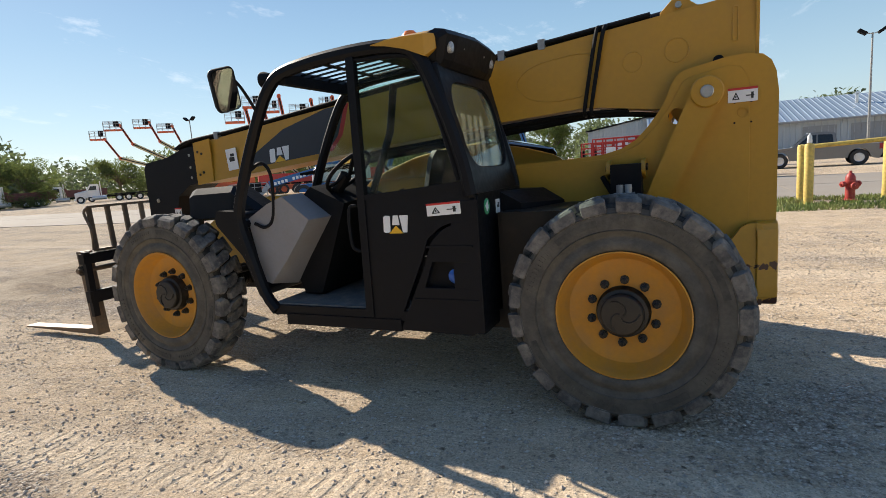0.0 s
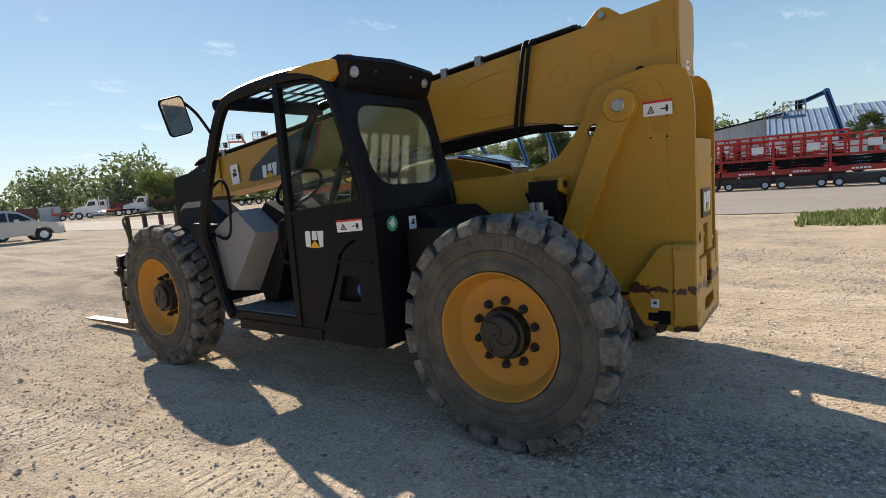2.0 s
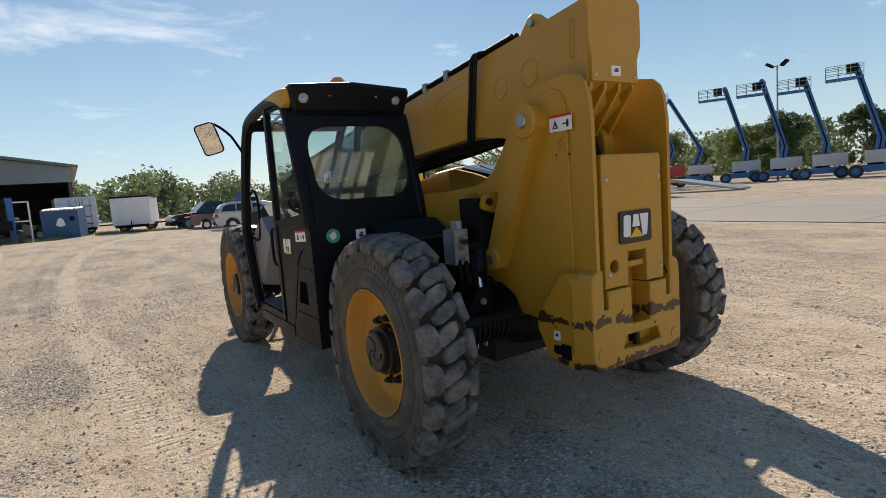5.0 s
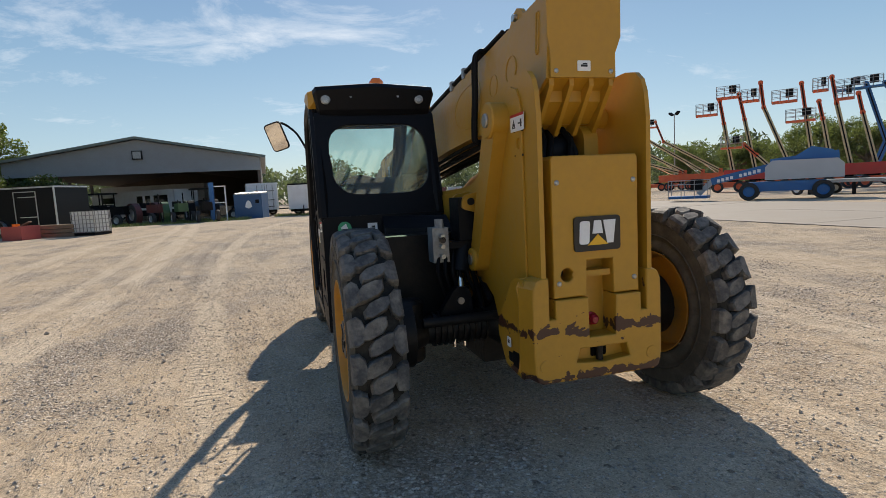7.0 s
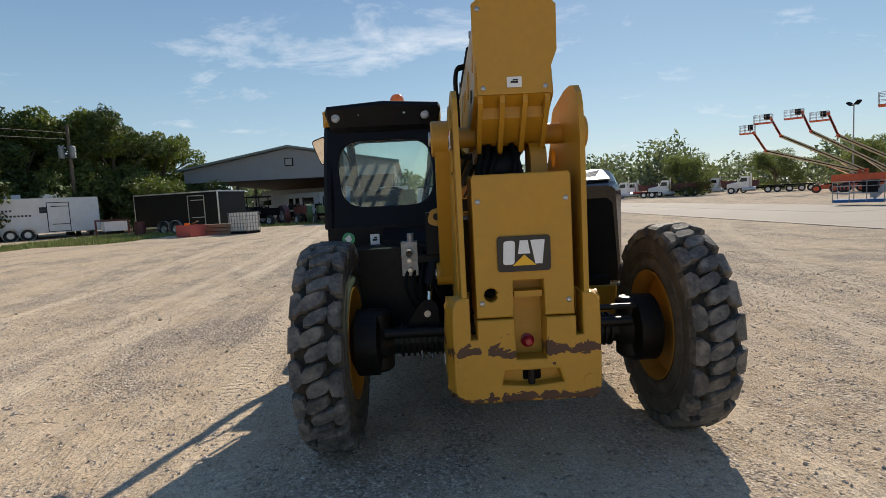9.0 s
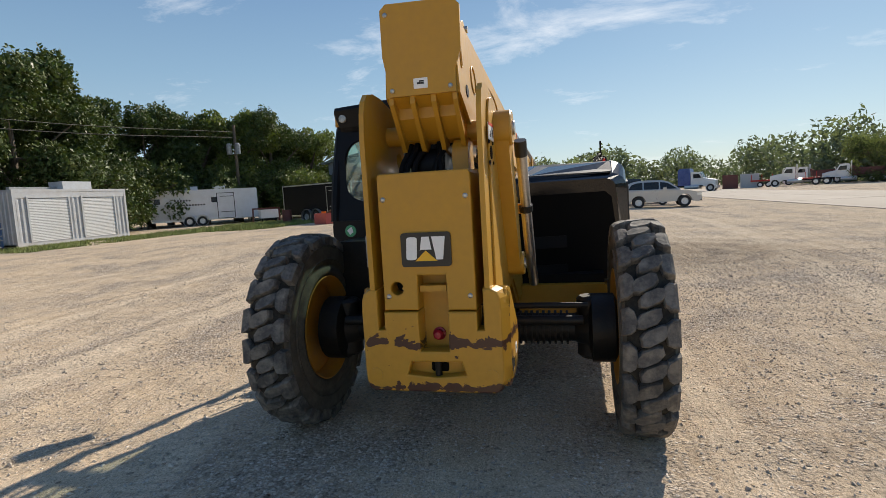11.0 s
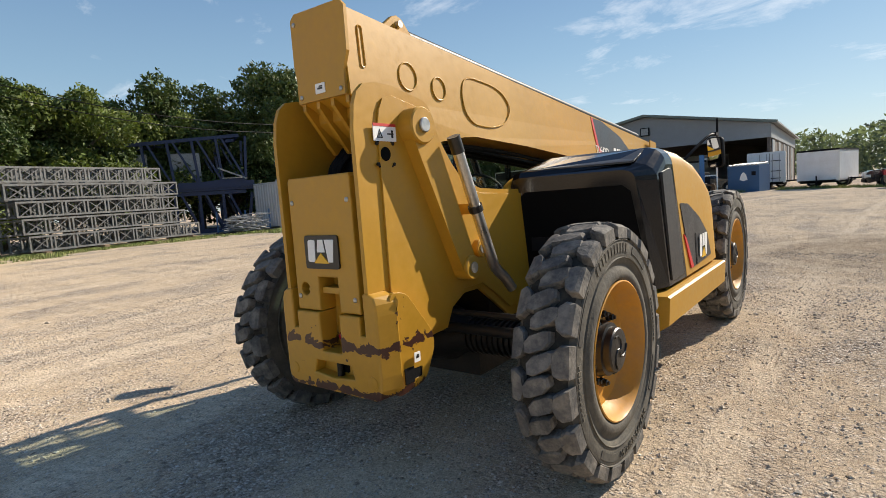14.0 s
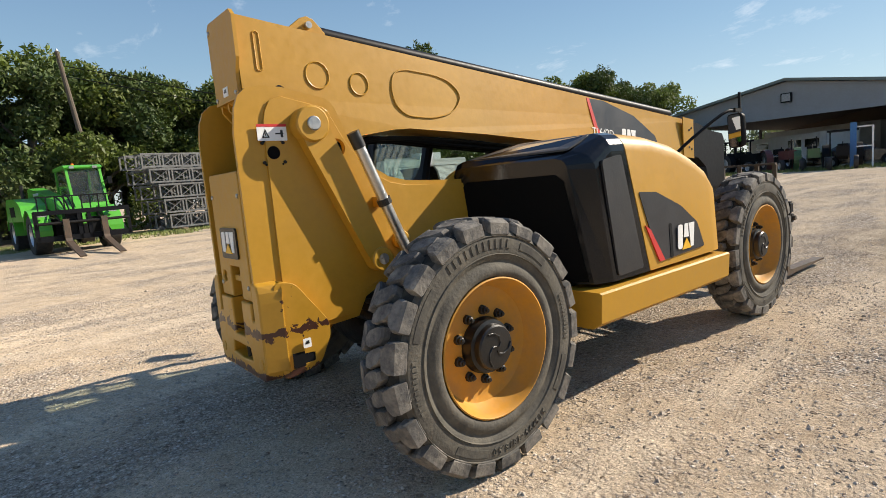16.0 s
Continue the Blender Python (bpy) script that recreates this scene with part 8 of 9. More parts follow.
def pickup(x, y, turn, paint, label):
    P = car("pickup", label, "pickup truck", pose(x, y, ground_z(x, y), 0, 0, turn), paint, 5.8, 1.98,
            [(-2.9, 0.6), (-2.92, 1.12), (-0.95, 1.14), (-0.9, 1.16), (1.1, 1.14), (1.3, 1.14), (2.6, 1.06), (2.85, 0.95), (2.88, 0.5)],
            [(-0.95, 1.12), (-0.8, 1.86), (-0.3, 1.92), (0.4, 1.9), (1.2, 1.12)], (-1.9, 1.75), 0.42,
            [[(-0.78, 1.2), (-0.7, 1.74), (-0.05, 1.78), (-0.05, 1.2)], [(0.02, 1.2), (0.02, 1.78), (0.35, 1.76), (0.95, 1.2)]])
    part("bed_rail", box(-2.9, -0.95, -0.99, -0.91, 1.12, 1.18), MATTEBLACK, P)
    part("grille", box(2.82, 2.92, -0.7, 0.7, 0.62, 0.98), ALU, P, bevel=0.02)
    return P


suv(-33.0, 6.0, 86)
sedan(-37.3, 5.4, 80)
pickup(-41.3, 4.9, -84, CARBLACK, "black pickup truck parked facing the barn side")
pickup(6.6, 33.2, 174, TRUCKGREY, "dull grey pickup truck standing beyond the road")


def semi(x, y, turn, paint, label, back="frame", sleeper=False, fair=None):
    """Conventional truck tractor, nose at +x."""
    T = thing("truck", label, "truck", pose(x, y, ground_z(x, y), 0, 0, turn), "trucks parked in the far row")
    part("hood", loft([[(xx, yy, zz) for yy, zz in ((-w, 0.75), (w, 0.75), (w, h - 0.12), (w - 0.15, h), (-w + 0.15, h), (-w, h - 0.12))] for xx, w, h in ((1.5, 1.0, 1.95), (2.3, 0.95, 1.8), (3.1, 0.88, 1.62))]), paint, T, bevel=0.06)
    part("cab", prism([(-0.15, 0.9), (-0.15, 2.75), (0.0, 2.85), (1.0, 2.85), (1.5, 1.95), (1.55, 0.9)], "y", -1.05, 1.05), paint, T, bevel=0.06)
    for s in (-1, 1):
        part("side_window", prism([(0.2, 1.95), (0.2, 2.55), (0.95, 2.55), (1.3, 1.95)], "y", *sorted((s * 1.045, s * 1.065))), CARGLASS, T)
        part("exhaust_stack", tube([(-0.35, s * 1.0, 0.9), (-0.35, s * 1.0, 3.25)], 0.075, 10), ALU, T)
        part("fuel_tank", tube([(-1.0, s * 0.85, 0.72), (0.9, s * 0.85, 0.72)], 0.32, 14), ALU, T)
        part("mirror", box(1.45, 1.52, *sorted((s * 1.15, s * 1.4)), 1.9, 2.5), ALU, T)
        part("headlight", box(3.02, 3.14, *sorted((s * 0.55, s * 0.85)), 1.0, 1.2), LENS, T)
        part("fender", lathe([(0.55, -0.16), (0.62, -0.16), (0.62, 0.16), (0.55, 0.16)], "y", 20, (2.45, s * 0.9, 0.55), closed=True), paint, T)
        for xx in (2.45, -2.7, -4.0):
            far_wheel(T, xx, s * 0.92, 0.52, 0.3)
    part("windscreen", prism([(1.06, 2.74), (1.48, 2.0), (1.52, 2.0), (1.1, 2.76)], "y", -0.95, 0.95), CARGLASS, T)
    part("grille", box(3.08, 3.14, -0.48, 0.48, 0.8, 1.55), ALU, T)
    part("bumper", box(3.05, 3.3, -1.1, 1.1, 0.45, 0.75), ALU, T, bevel=0.04)
    part("frame", box(-5.0, 1.5, -0.42, 0.42, 0.75, 1.02), MATTEBLACK, T)
    if sleeper:
        part("sleeper", prism([(-1.9, 0.95), (-1.9, 3.2), (-1.6, 3.45), (-0.3, 3.4), (-0.17, 2.85), (-0.17, 0.95)], "y", -1.1, 1.1), fair or paint, T, bevel=0.08)
    if back == "dump":
        part("bed", prism([(-6.3, 1.1), (-6.4, 2.2), (-1.0, 2.2), (-0.6, 2.5), (-0.4, 2.5), (-0.7, 1.1)], "y", -1.15, 1.15), DARKRED, T, bevel=0.05)
        for k in range(6):
            part("bed_rib", box(-6.1 + k * 1.0, -5.98 + k * 1.0, -1.2, 1.2, 1.12, 2.18), DARKRED, T)
    elif back == "flat":
        part("flatbed", box(-9.5, -1.2, -1.2, 1.2, 1.05, 1.2), MATTEBLACK, T)
        for xx in (-5.6, -7.2, -8.4):
            for s in (-1, 1):
                far_wheel(T, xx, s * 0.92, 0.52, 0.3)
    return T


semi(-93, 51.0, -122, TRUCKWHITE, "white conventional truck tractor with a dark red dump body", "dump")
semi(-84.5, 51.5, -124, TRUCKWHITE, "white truck with a long black flatbed", "flat")
semi(-97.5, 38.0, -115, TRUCKWHITE, "white truck tractor with a dark red tipper", "dump")
semi(-90.0, 33.5, -112, TRUCKWHITE, "white truck tractor parked nose out")
semi(-88.5, 40.0, -112, TRUCKWHITE, "white truck tractor with a dark red dump bed", "dump")
semi(-83.4, 18.0, 66, TRUCKWHITE, "white truck with a blue sleeper cab", "frame", True, TRUCKBLUE)

# far sheds and red equipment in the truck row
for x, y, w, m, lab in ((-93.5, 25.5, 2.2, DARKRED, "dark brown storage box in the far truck row"), (-93.0, 28.2, 2.6, WALLGREY, "pale steel storage box in the far truck row")):
    t = thing("storage_box", lab, "storage box", pose(x, y, ground_z(x, y), 0, 0, 75))
    part("body", box(-w / 2, w / 2, -1.2, 1.2, 0, 2.2), m, t, bevel=0.03)
    part("door", box(-w * 0.3, w * 0.3, 1.2, 1.23, 0.05, 2.0), m, t)
RT = thing("flat_trailer", "red steel trailer frame beyond the road", "trailer", pose(-91, 32.5, 0, 0, 0, 70))
part("deck", box(-4.5, 4.5, -1.1, 1.1, 0.9, 1.15), LIFTRED, RT)
for k in range(7):
    part("stake", box(-4.4 + k * 1.4, -4.3 + k * 1.4, -1.12, -1.04, 1.15, 2.0), LIFTRED, RT)
for k in (-3.2, -2.1):
    for s in (-1, 1):
        far_wheel(RT, k, s * 1.0, 0.42, 0.25)


# ---- aerial lifts ----
def mesh_basket(parent, u, z, w, h, material, depth=1.0):
    """Work platform: floor, rails and a control box, from u to u + w."""
    P = part("platform", box(u, u + w, -depth / 2, depth / 2, z, z + 0.16), material, parent)
    d = depth / 2
    for k in (0.45, 0.78, 1.0):
        part("guard_rail", tube([(u, -d, z + h * k), (u + w, -d, z + h * k), (u + w, d, z + h * k), (u, d, z + h * k), (u, -d, z + h * k)], 0.022, 6), GALV, P)
    for i in range(4):
        for e in (-d, d):
            x = u + w * i / 3
            part("guard_post", beam((x, e, z), (x, e, z + h), 0.04, 0.04), GALV, P)
    part("control_box", box(u + w * 0.55, u + w * 0.85, -0.3, 0.3, z + h * 0.45, z + h * 1.05), MATTEBLACK, P, bevel=0.03)
    return P


def boom_lift(x, y, turn, chain, widths, mats, plat, base_mat, body_mat, label, plat_mat, body_u=(-0.7, 1.7), group="boom lifts parked in rows", wheel_r=0.5):
    """chain: joints (u, z) of the boom, widths and materials per member; plat: (u, z, width)."""
    B = thing("boom_lift", label, "boom lift", pose(x, y, ground_z(x, y), 0, 0, turn), group)
    part("chassis", box(-1.3, 1.3, -1.0, 1.0, 0.45, 0.95), base_mat, B, bevel=0.06)
    for s in (-1, 1):
        for u in (-1.25, 1.25):
            far_wheel(B, u, s * 1.05, wheel_r, 0.35, base_mat)
    part("turret", box(body_u[0], body_u[1], -0.9, 0.9, 1.1, 2.05), body_mat, B, bevel=0.1, seg=3)
    part("turntable", lathe([(0.5, 0.9), (0.5, 1.12), (0, 1.12)], "z", 16), MATTEBLACK, B)
    part("mast_bracket", prism([(chain[0][0] - 0.35, 1.1), (chain[0][0] + 0.35, 1.1), (chain[0][0] + 0.2, chain[0][1] + 0.3), (chain[0][0] - 0.2, chain[0][1] + 0.3)], "y", -0.28, 0.28), base_mat, B)
    for i, (a, b) in enumerate(zip(chain, chain[1:])):
        m = part("boom_section", beam((a[0], 0, a[1]), (b[0], 0, b[1]), widths[i], widths[i]), mats[i], B, bevel=0.02, seg=1)
        part("hose_track", beam((a[0], -widths[i] / 2 - 0.04, a[1]), (b[0], -widths[i] / 2 - 0.04, b[1]), 0.06, 0.1), MATTEBLACK, m)
    for a in chain[1:]:
        part("knuckle", lathe([(0, -0.22), (0.2, -0.22), (0.2, 0.22), (0, 0.22)], "y", 12, (a[0], 0, a[1])), base_mat, B)
    part("lift_cylinder", tube([(chain[0][0] + 0.2, 0.0, 1.4), tuple(((Vector((chain[0][0], 0, chain[0][1])) * 0.6) + Vector((chain[1][0], 0, chain[1][1])) * 0.4))], 0.07, 8), CHROME, B)
    mesh_basket(B, plat[0], plat[1], plat[2], 1.1, plat_mat)
    return B


BLUE3 = [LIFTBLUE] * 4
for x, y, turn, ch, pl in ((-26.7, 51.0, 29, [(0.3, 1.5), (0.6, 3.1), (-1.2, 9.1)], (-3.5, 8.1, 2.4)), (-22.6, 50.0, 26, [(0.2, 1.5), (0.4, 3.1), (-1.3, 9.0)], (-3.3, 7.8, 2.3)),
                           (-18.9, 49.4, 23, [(0.1, 1.5), (0.3, 2.95), (-1.3, 8.4)], (-3.2, 7.4, 2.4)), (-36.8, 53.1, 35, [(0.3, 1.5), (1.15, 4.0), (-0.5, 9.7)], (-3.0, 9.2, 2.4)),
                           (-32.9, 53.3, 33, [(-0.2, 1.5), (0.66, 3.7), (-2.4, 9.3)], (-4.7, 9.0, 2.2)), (-14.9, 48.6, 20, [(0.1, 1.5), (0.3, 3.0), (-1.3, 8.6)], (-3.2, 7.6, 2.4))):
    boom_lift(x, y, turn, ch, [0.55, 0.42], BLUE3, pl, LIFTBLUE, LIFTGREY, "blue boom lift with grey covers and a raised platform", LIFTBLUE)
RV = [LIFTCREAM, LIFTORANGE, LIFTORANGE]
for x, y, turn, ch, pl in ((-38.8, 38.7, 46, [(0.1, 1.4), (-0.75, 6.4), (-1.1, 8.5)], (-3.1, 7.2, 1.8)), (-37.5, 40.0, 44, [(0.1, 1.4), (-0.9, 6.6), (-1.37, 8.9)], (-3.2, 8.6, 1.9)),
                           (-35.8, 41.6, 42, [(0.6, 1.4), (-1.73, 7.5), (-2.0, 9.7)], (-3.5, 8.1, 1.4)), (-34.3, 42.9, 40, [(0.2, 1.4), (-0.6, 7.0), (-0.9, 9.2)], (-3.1, 7.7, 1.9)),
                           (-33.3, 43.7, 39, [(0.2, 1.4), (-0.6, 6.0), (-0.9, 7.5)], (-3.3, 5.9, 2.2)), (-32.4, 44.4, 38, [(0.4, 1.4), (-0.8, 7.2), (-1.17, 9.4)], (-2.5, 8.3, 1.1)),
                           (-31.0, 45.5, 36, [(0.3, 1.4), (-0.8, 6.2), (-1.12, 7.8)], (-2.6, 7.4, 1.2)), (-36.6, 40.6, 42, [(0.8, 1.4), (-1.0, 3.3), (-2.0, 4.3)], (-3.9, 4.0, 1.8))):
    boom_lift(x, y, turn, ch, [0.36, 0.3], RV, pl, LIFTORANGE, LIFTRED, "red boom lift with a tall cream mast and orange arm", LIFTORANGE)
for x, y, turn, ch, pl in ((-60.8, 47.2, 53, [(2.9, 2.3), (-6.5, 5.5), (-7.85, 7.9)], (-9.4, 7.8, 1.7)), (-59.7, 48.6, 52, [(1.7, 2.3), (-6.7, 7.2), (-7.8, 9.5)], (-9.6, 8.9, 2.0)),
                           (-59.0, 49.5, 51, [(2.7, 2.3), (-4.75, 7.4), (-5.7, 9.8)], (-7.5, 9.1, 2.0)), (-57.6, 51.2, 50, [(2.6, 2.3), (-4.3, 6.6), (-5.3, 9.3)], (-7.1, 8.5, 1.9))):
    boom_lift(x, y, turn, ch, [0.42, 0.26], [LIFTCREAM, LIFTORANGE], pl, LIFTORANGE, LIFTORANGE, "orange boom lift with a long cream boom reaching out", LIFTORANGE, (0.2, 4.0))

# big blue lift standing by the road with its boom down
G = thing("boom_lift", "blue and grey boom lift with its boom lowered to the ground", "boom lift", pose(-22.2, 26.9, 0, 0, 0, 41.8), "boom lifts parked in rows")
part("chassis", box(-2.1, 1.7, -1.0, 1.0, 0.5, 1.05), LIFTBLUE, G, bevel=0.08)
for u in (-2.05, 1.55):
    for s in (-1, 1):
        far_wheel(G, u, s * 1.1, 0.52, 0.4, LIFTBLUE)
part("counterweight", loft([[(u, s * 1.05, z) for u, z in ((-1.25, 1.15), (2.5, 1.15), (2.5, 1.9), (2.2, 2.2), (-0.9, 2.25), (-1.25, 1.9))] for s in (-1, 1)]), LIFTGREY, G, bevel=0.12, seg=3)
part("boom_section", beam((2.3, 0, 2.35), (-1.0, 0, 2.05), 0.6, 0.6), LIFTBLUE, G, bevel=0.05)
fb = part("fly_boom", beam((-1.0, 0, 1.9), (-4.15, 0, 1.2), 0.42, 0.42), LIFTBLUE, G, bevel=0.03)
for k in range(9):
    u = -1.5 - k * 0.24 - (0.25 if k > 4 else 0)
    part("name_bar", box(u - 0.16, u, -0.235, -0.21, 1.83 + (u + 1) * 0.222 - 0.1, 1.83 + (u + 1) * 0.222 + 0.09), DECALWHITE, G)
part("jib", beam((-4.15, 0, 1.2), (-4.9, 0, 0.45), 0.3, 0.3), LIFTGREY, G, bevel=0.03)
mesh_basket(G, -6.6, 0.2, 2.3, 1.15, LIFTBLUE, 1.2)
part("boom_cover", prism([(0.0, 2.3), (1.0, 2.95), (2.0, 2.7), (2.3, 2.2)], "y", -0.4, 0.4), LIFTBLUE, G, bevel=0.06)
# low ramp trailer behind it
RMP = thing("ramp_trailer", "flat steel trailer with its ramp down", "trailer", pose(-23.4, 33.2, 0, 0, 0, 12))
part("deck", prism([(-3.0, 0.75), (2.0, 0.75), (6.2, 0.05), (6.2, 0.15), (2.0, 0.95), (-3.0, 0.95)], "y", -1.2, 1.2), GALV, RMP)
for u in (-2.0, 0.6):
    part("leg", box(u - 0.08, u + 0.08, -1.0, -0.85, 0, 0.76), MATTEBLACK, RMP)
for u in (-2.6, -1.5):
    for s in (-1, 1):
        far_wheel(RMP, u, s * 1.25, 0.36, 0.22)


def scissor_lift(x, y, turn, k=1.0):
    S = thing("scissor_lift", "red scissor lift with a grey base, folded down", "scissor lift", pose(x, y, ground_z(x, y), 0, 0, turn), "scissor lifts in a row")
    S.scale = (k, k, k)
    part("base", box(-0.9, 0.9, -0.38, 0.38, 0.12, 0.5), DECALGREY, S, bevel=0.04)
    for u in (-0.7, 0.7):
        for s in (-1, 1):
            far_wheel(S, u, s * 0.36, 0.19, 0.12, WHITE)
    part("deck_skirt", box(-0.95, 0.95, -0.4, 0.4, 0.62, 0.84), LIFTRED, S, bevel=0.02)
    for i in range(3):
        for s in (-0.3, 0.3):
            z = 0.86 + i * 0.13
            part("scissor_arm", beam((-0.8, s, z), (0.8, s, z + 0.1), 0.05, 0.07), MATTEBLACK, S)
            part("scissor_arm", beam((0.8, s * 0.8, z), (-0.8, s * 0.8, z + 0.1), 0.05, 0.07), MATTEBLACK, S)
    part("platform", box(-0.98, 0.98, -0.4, 0.4, 1.24, 1.34), LIFTRED, S)
    for z in (1.6, 1.86, 2.1):
        part("guard_rail", tube([(-0.98, -0.4, z), (0.98, -0.4, z), (0.98, 0.4, z), (-0.98, 0.4, z), (-0.98, -0.4, z)], 0.028, 6), LIFTRED, S)
    for u in (-0.98, -0.5, 0.0, 0.5, 0.98):
        for e in (-0.4, 0.4):
            part("guard_post", beam((u, e, 0.84 if abs(u) > 0.9 else 1.3), (u, e, 2.1), 0.06, 0.06), LIFTRED, S)
    part("control_box", box(-1.08, -0.9, -0.2, 0.2, 1.0, 1.75), MATTEBLACK, S, bevel=0.02)
    part("manual_box", box(0.2, 0.65, -0.44, -0.4, 1.55, 1.85), WHITE, S)
    for j in range(5):
        part("name_bar", box(-0.3 + j * 0.13, -0.2 + j * 0.13, -0.405, -0.4, 0.68, 0.75), DECALWHITE, S)
    return S


for k in range(4):
    scissor_lift(-3.9 + k * 2.05, 24.9 - 0.06 * k, 3 + (k % 3 - 1) * 1.5, 1.02)
for k in range(3):
    scissor_lift(-3.6 + k * 2.2, 27.4, -2 + (k % 2) * 4, 1.14)
# blue articulating lift reaching over the scissor row, and one more orange deck lift behind
boom_lift(1.4, 41.3, -0.5, [(0.2, 1.5), (0.4, 2.6), (-0.45, 5.4), (-1.75, 4.9)], [0.45, 0.36, 0.28], BLUE3, (-2.9, 3.9, 1.3), LIFTBLUE, LIFTGREY, "blue boom lift reaching over the red scissor lifts", LIFTBLUE)

# ---- things along the verge ----
def hydrant(x, y):
    Hy = thing("fire_hydrant", "weathered red fire hydrant in the grass verge", "hydrant", pose(x, y, 0, 0, 0, 20))
    part("barrel", lathe([(0.15, 0), (0.15, 0.06), (0.10, 0.08), (0.10, 0.42), (0.13, 0.44), (0.13, 0.49), (0.105, 0.50), (0.10, 0.58), (0.06, 0.66), (0.03, 0.68), (0.03, 0.73), (0, 0.73)], "z", 20), HYDRANTRED, Hy, smooth=True)
    for s in (-1, 1):
        part("outlet", lathe([(0.055, 0), (0.055, s * 0.15), (0.07, s * 0.16), (0.07, s * 0.2), (0.025, s * 0.21), (0.025, s * 0.24), (0, s * 0.24)], "x", 14, (0, 0, 0.42)), HYDRANTRED, Hy, smooth=True)
    part("pumper_outlet", lathe([(0.07, 0), (0.07, -0.14), (0.085, -0.15), (0.085, -0.19), (0.03, -0.2), (0.03, -0.23), (0, -0.23)], "y", 14, (0, 0, 0.38)), HYDRANTRED, Hy, smooth=True)


hydrant(3.62, 11.5)


def bollard(x, y, h=1.42, r=0.10):
    b = thing("bollard", "yellow painted steel bollard with scuffed rusty marks", "bollard", pose(x, y, 0), "bollards on the verge")
    part("post", lathe([(r, -0.1), (r, h - 0.04), (r * 0.8, h), (0, h + 0.015)], "z", 18), POSTYEL, b, smooth=True)
    return b


bollard(2.72, 11.05)
bollard(2.74, 12.15, 1.4)
bollard(4.52, 12.3, 1.42)
bollard(4.55, 11.0, 1.4)
RAIL = thing("pipe_rail", "faded yellow pipe rail between the bollards", "rail")
part("pipe", tube([(2.72, 11.9, 1.34), (4.2, 11.8, 1.40), (6.2, 11.7, 1.48)], 0.055, 12), POSTYEL, RAIL, smooth=True)
part("pipe_leg", tube([(6.15, 11.7, -0.05), (6.15, 11.7, 1.48)], 0.055, 12), POSTYEL, RAIL, smooth=True)
BOT = thing("plastic_bottle", "clear plastic bottle standing on a yellow bollard", "bottle", pose(2.72, 11.05, 1.435))
part("bottle_body", lathe([(0.0, 0.0), (0.05, 0.0), (0.055, 0.02), (0.05, 0.15), (0.02, 0.2), (0.02, 0.23), (0, 0.23)], "z", 14), IBCWHITE, BOT, smooth=True)


def lamp_post(x, y, h):
    P = thing("lamp_post", "tall grey steel lamp post with two flood lamps", "lamp post", pose(x, y, ground_z(x, y)), "yard lamp posts")
    part("pole", tube([(0, 0, 0), (0, 0, h)], [0.11, 0.06], 10), GALV, P, smooth=True)
    for s in (-1, 1):
        part("lamp_arm", tube([(0, 0, h - 0.1), (s * 0.5, 0, h)], 0.035, 8), GALV, P)
        part("lamp_head", box(-0.32, 0.32, -0.25, 0.25, -0.1, 0.12), MATTEBLACK, P, bevel=0.04, at=pose(s * 0.65, 0, h + 0.1, 0, 0, 0) @ pose(0, 0, 0, 0, s * -35, 0))
    return P


lamp_post(12.8, 49.3, 9.3)
lamp_post(-23.6, 51.8, 10.5)
lamp_post(-63.4, 52.1, 10.6)


# ---- south-west edge: tote, bins, boxes ----
def tote(x, y, turn):
    T = thing("ibc_tote", "white plastic liquid tote in a steel cage on a pallet", "ibc tote", pose(x, y, ground_z(x, y), 0, 0, turn))
    part("tank", box(-0.57, 0.57, -0.47, 0.47, 0.16, 1.14), IBCWHITE, T, bevel=0.06, seg=3)
    part("pallet", box(-0.6, 0.6, -0.5, 0.5, 0.02, 0.14), MATTEBLACK, T)
    cg = bmesh.new()
    for k in range(6):
        z = 0.18 + k * 0.19
        for s in (-0.5, 0.5):
            beam((-0.6, s, z), (0.6, s, z), 0.025, 0.025, cg)
        for u in (-0.6, 0.6):
            beam((u, -0.5, z), (u, 0.5, z), 0.025, 0.025, cg)
    for k in range(7):
        u = -0.6 + 0.2 * k
        for s in (-0.5, 0.5):
            beam((u, s, 0.14), (u, s, 1.14), 0.025, 0.025, cg)
    for k in range(5):
        v = -0.4 + 0.2 * k
        for u in (-0.6, 0.6):
            beam((u, v, 0.14), (u, v, 1.14), 0.025, 0.025, cg)
    part("cage", cg, GALV, T)
    part("lid", lathe([(0.1, 1.13), (0.1, 1.17), (0, 1.17)], "z", 14), MATTEBLACK, T)


tote(-26.0, -10.4, 64)
RB = thing("skip_box", "faded red steel box with orange bucket and scraps in it", "skip", pose(-25.6, -13.1, 0.28, 0, 0, 62))
part("box_body", prism([[(-0.55, -0.45), (0.55, -0.45), (0.55, 0.45), (-0.55, 0.45)], [(-0.5, -0.4), (0.5, -0.4), (0.5, 0.4), (-0.5, 0.4)]], "z", 0.0, 0.62), REDPLAST, RB)
part("floor", box(-0.51, 0.51, -0.41, 0.41, 0.02, 0.35), DARKRED, RB)
part("scrap_plank", beam((-0.45, 0, 0.42), (0.45, 0.1, 0.8), 0.2, 0.04), WOOD, RB)
BK = thing("bucket", "orange plastic bucket standing in the red box", "bucket", pose(-25.7, -13.3, 0.64))
part("pail", lathe([(0.12, 0.0), (0.15, 0.36), (0.14, 0.36), (0.11, 0.03), (0, 0.03)], "z", 16), ORANGE, BK)
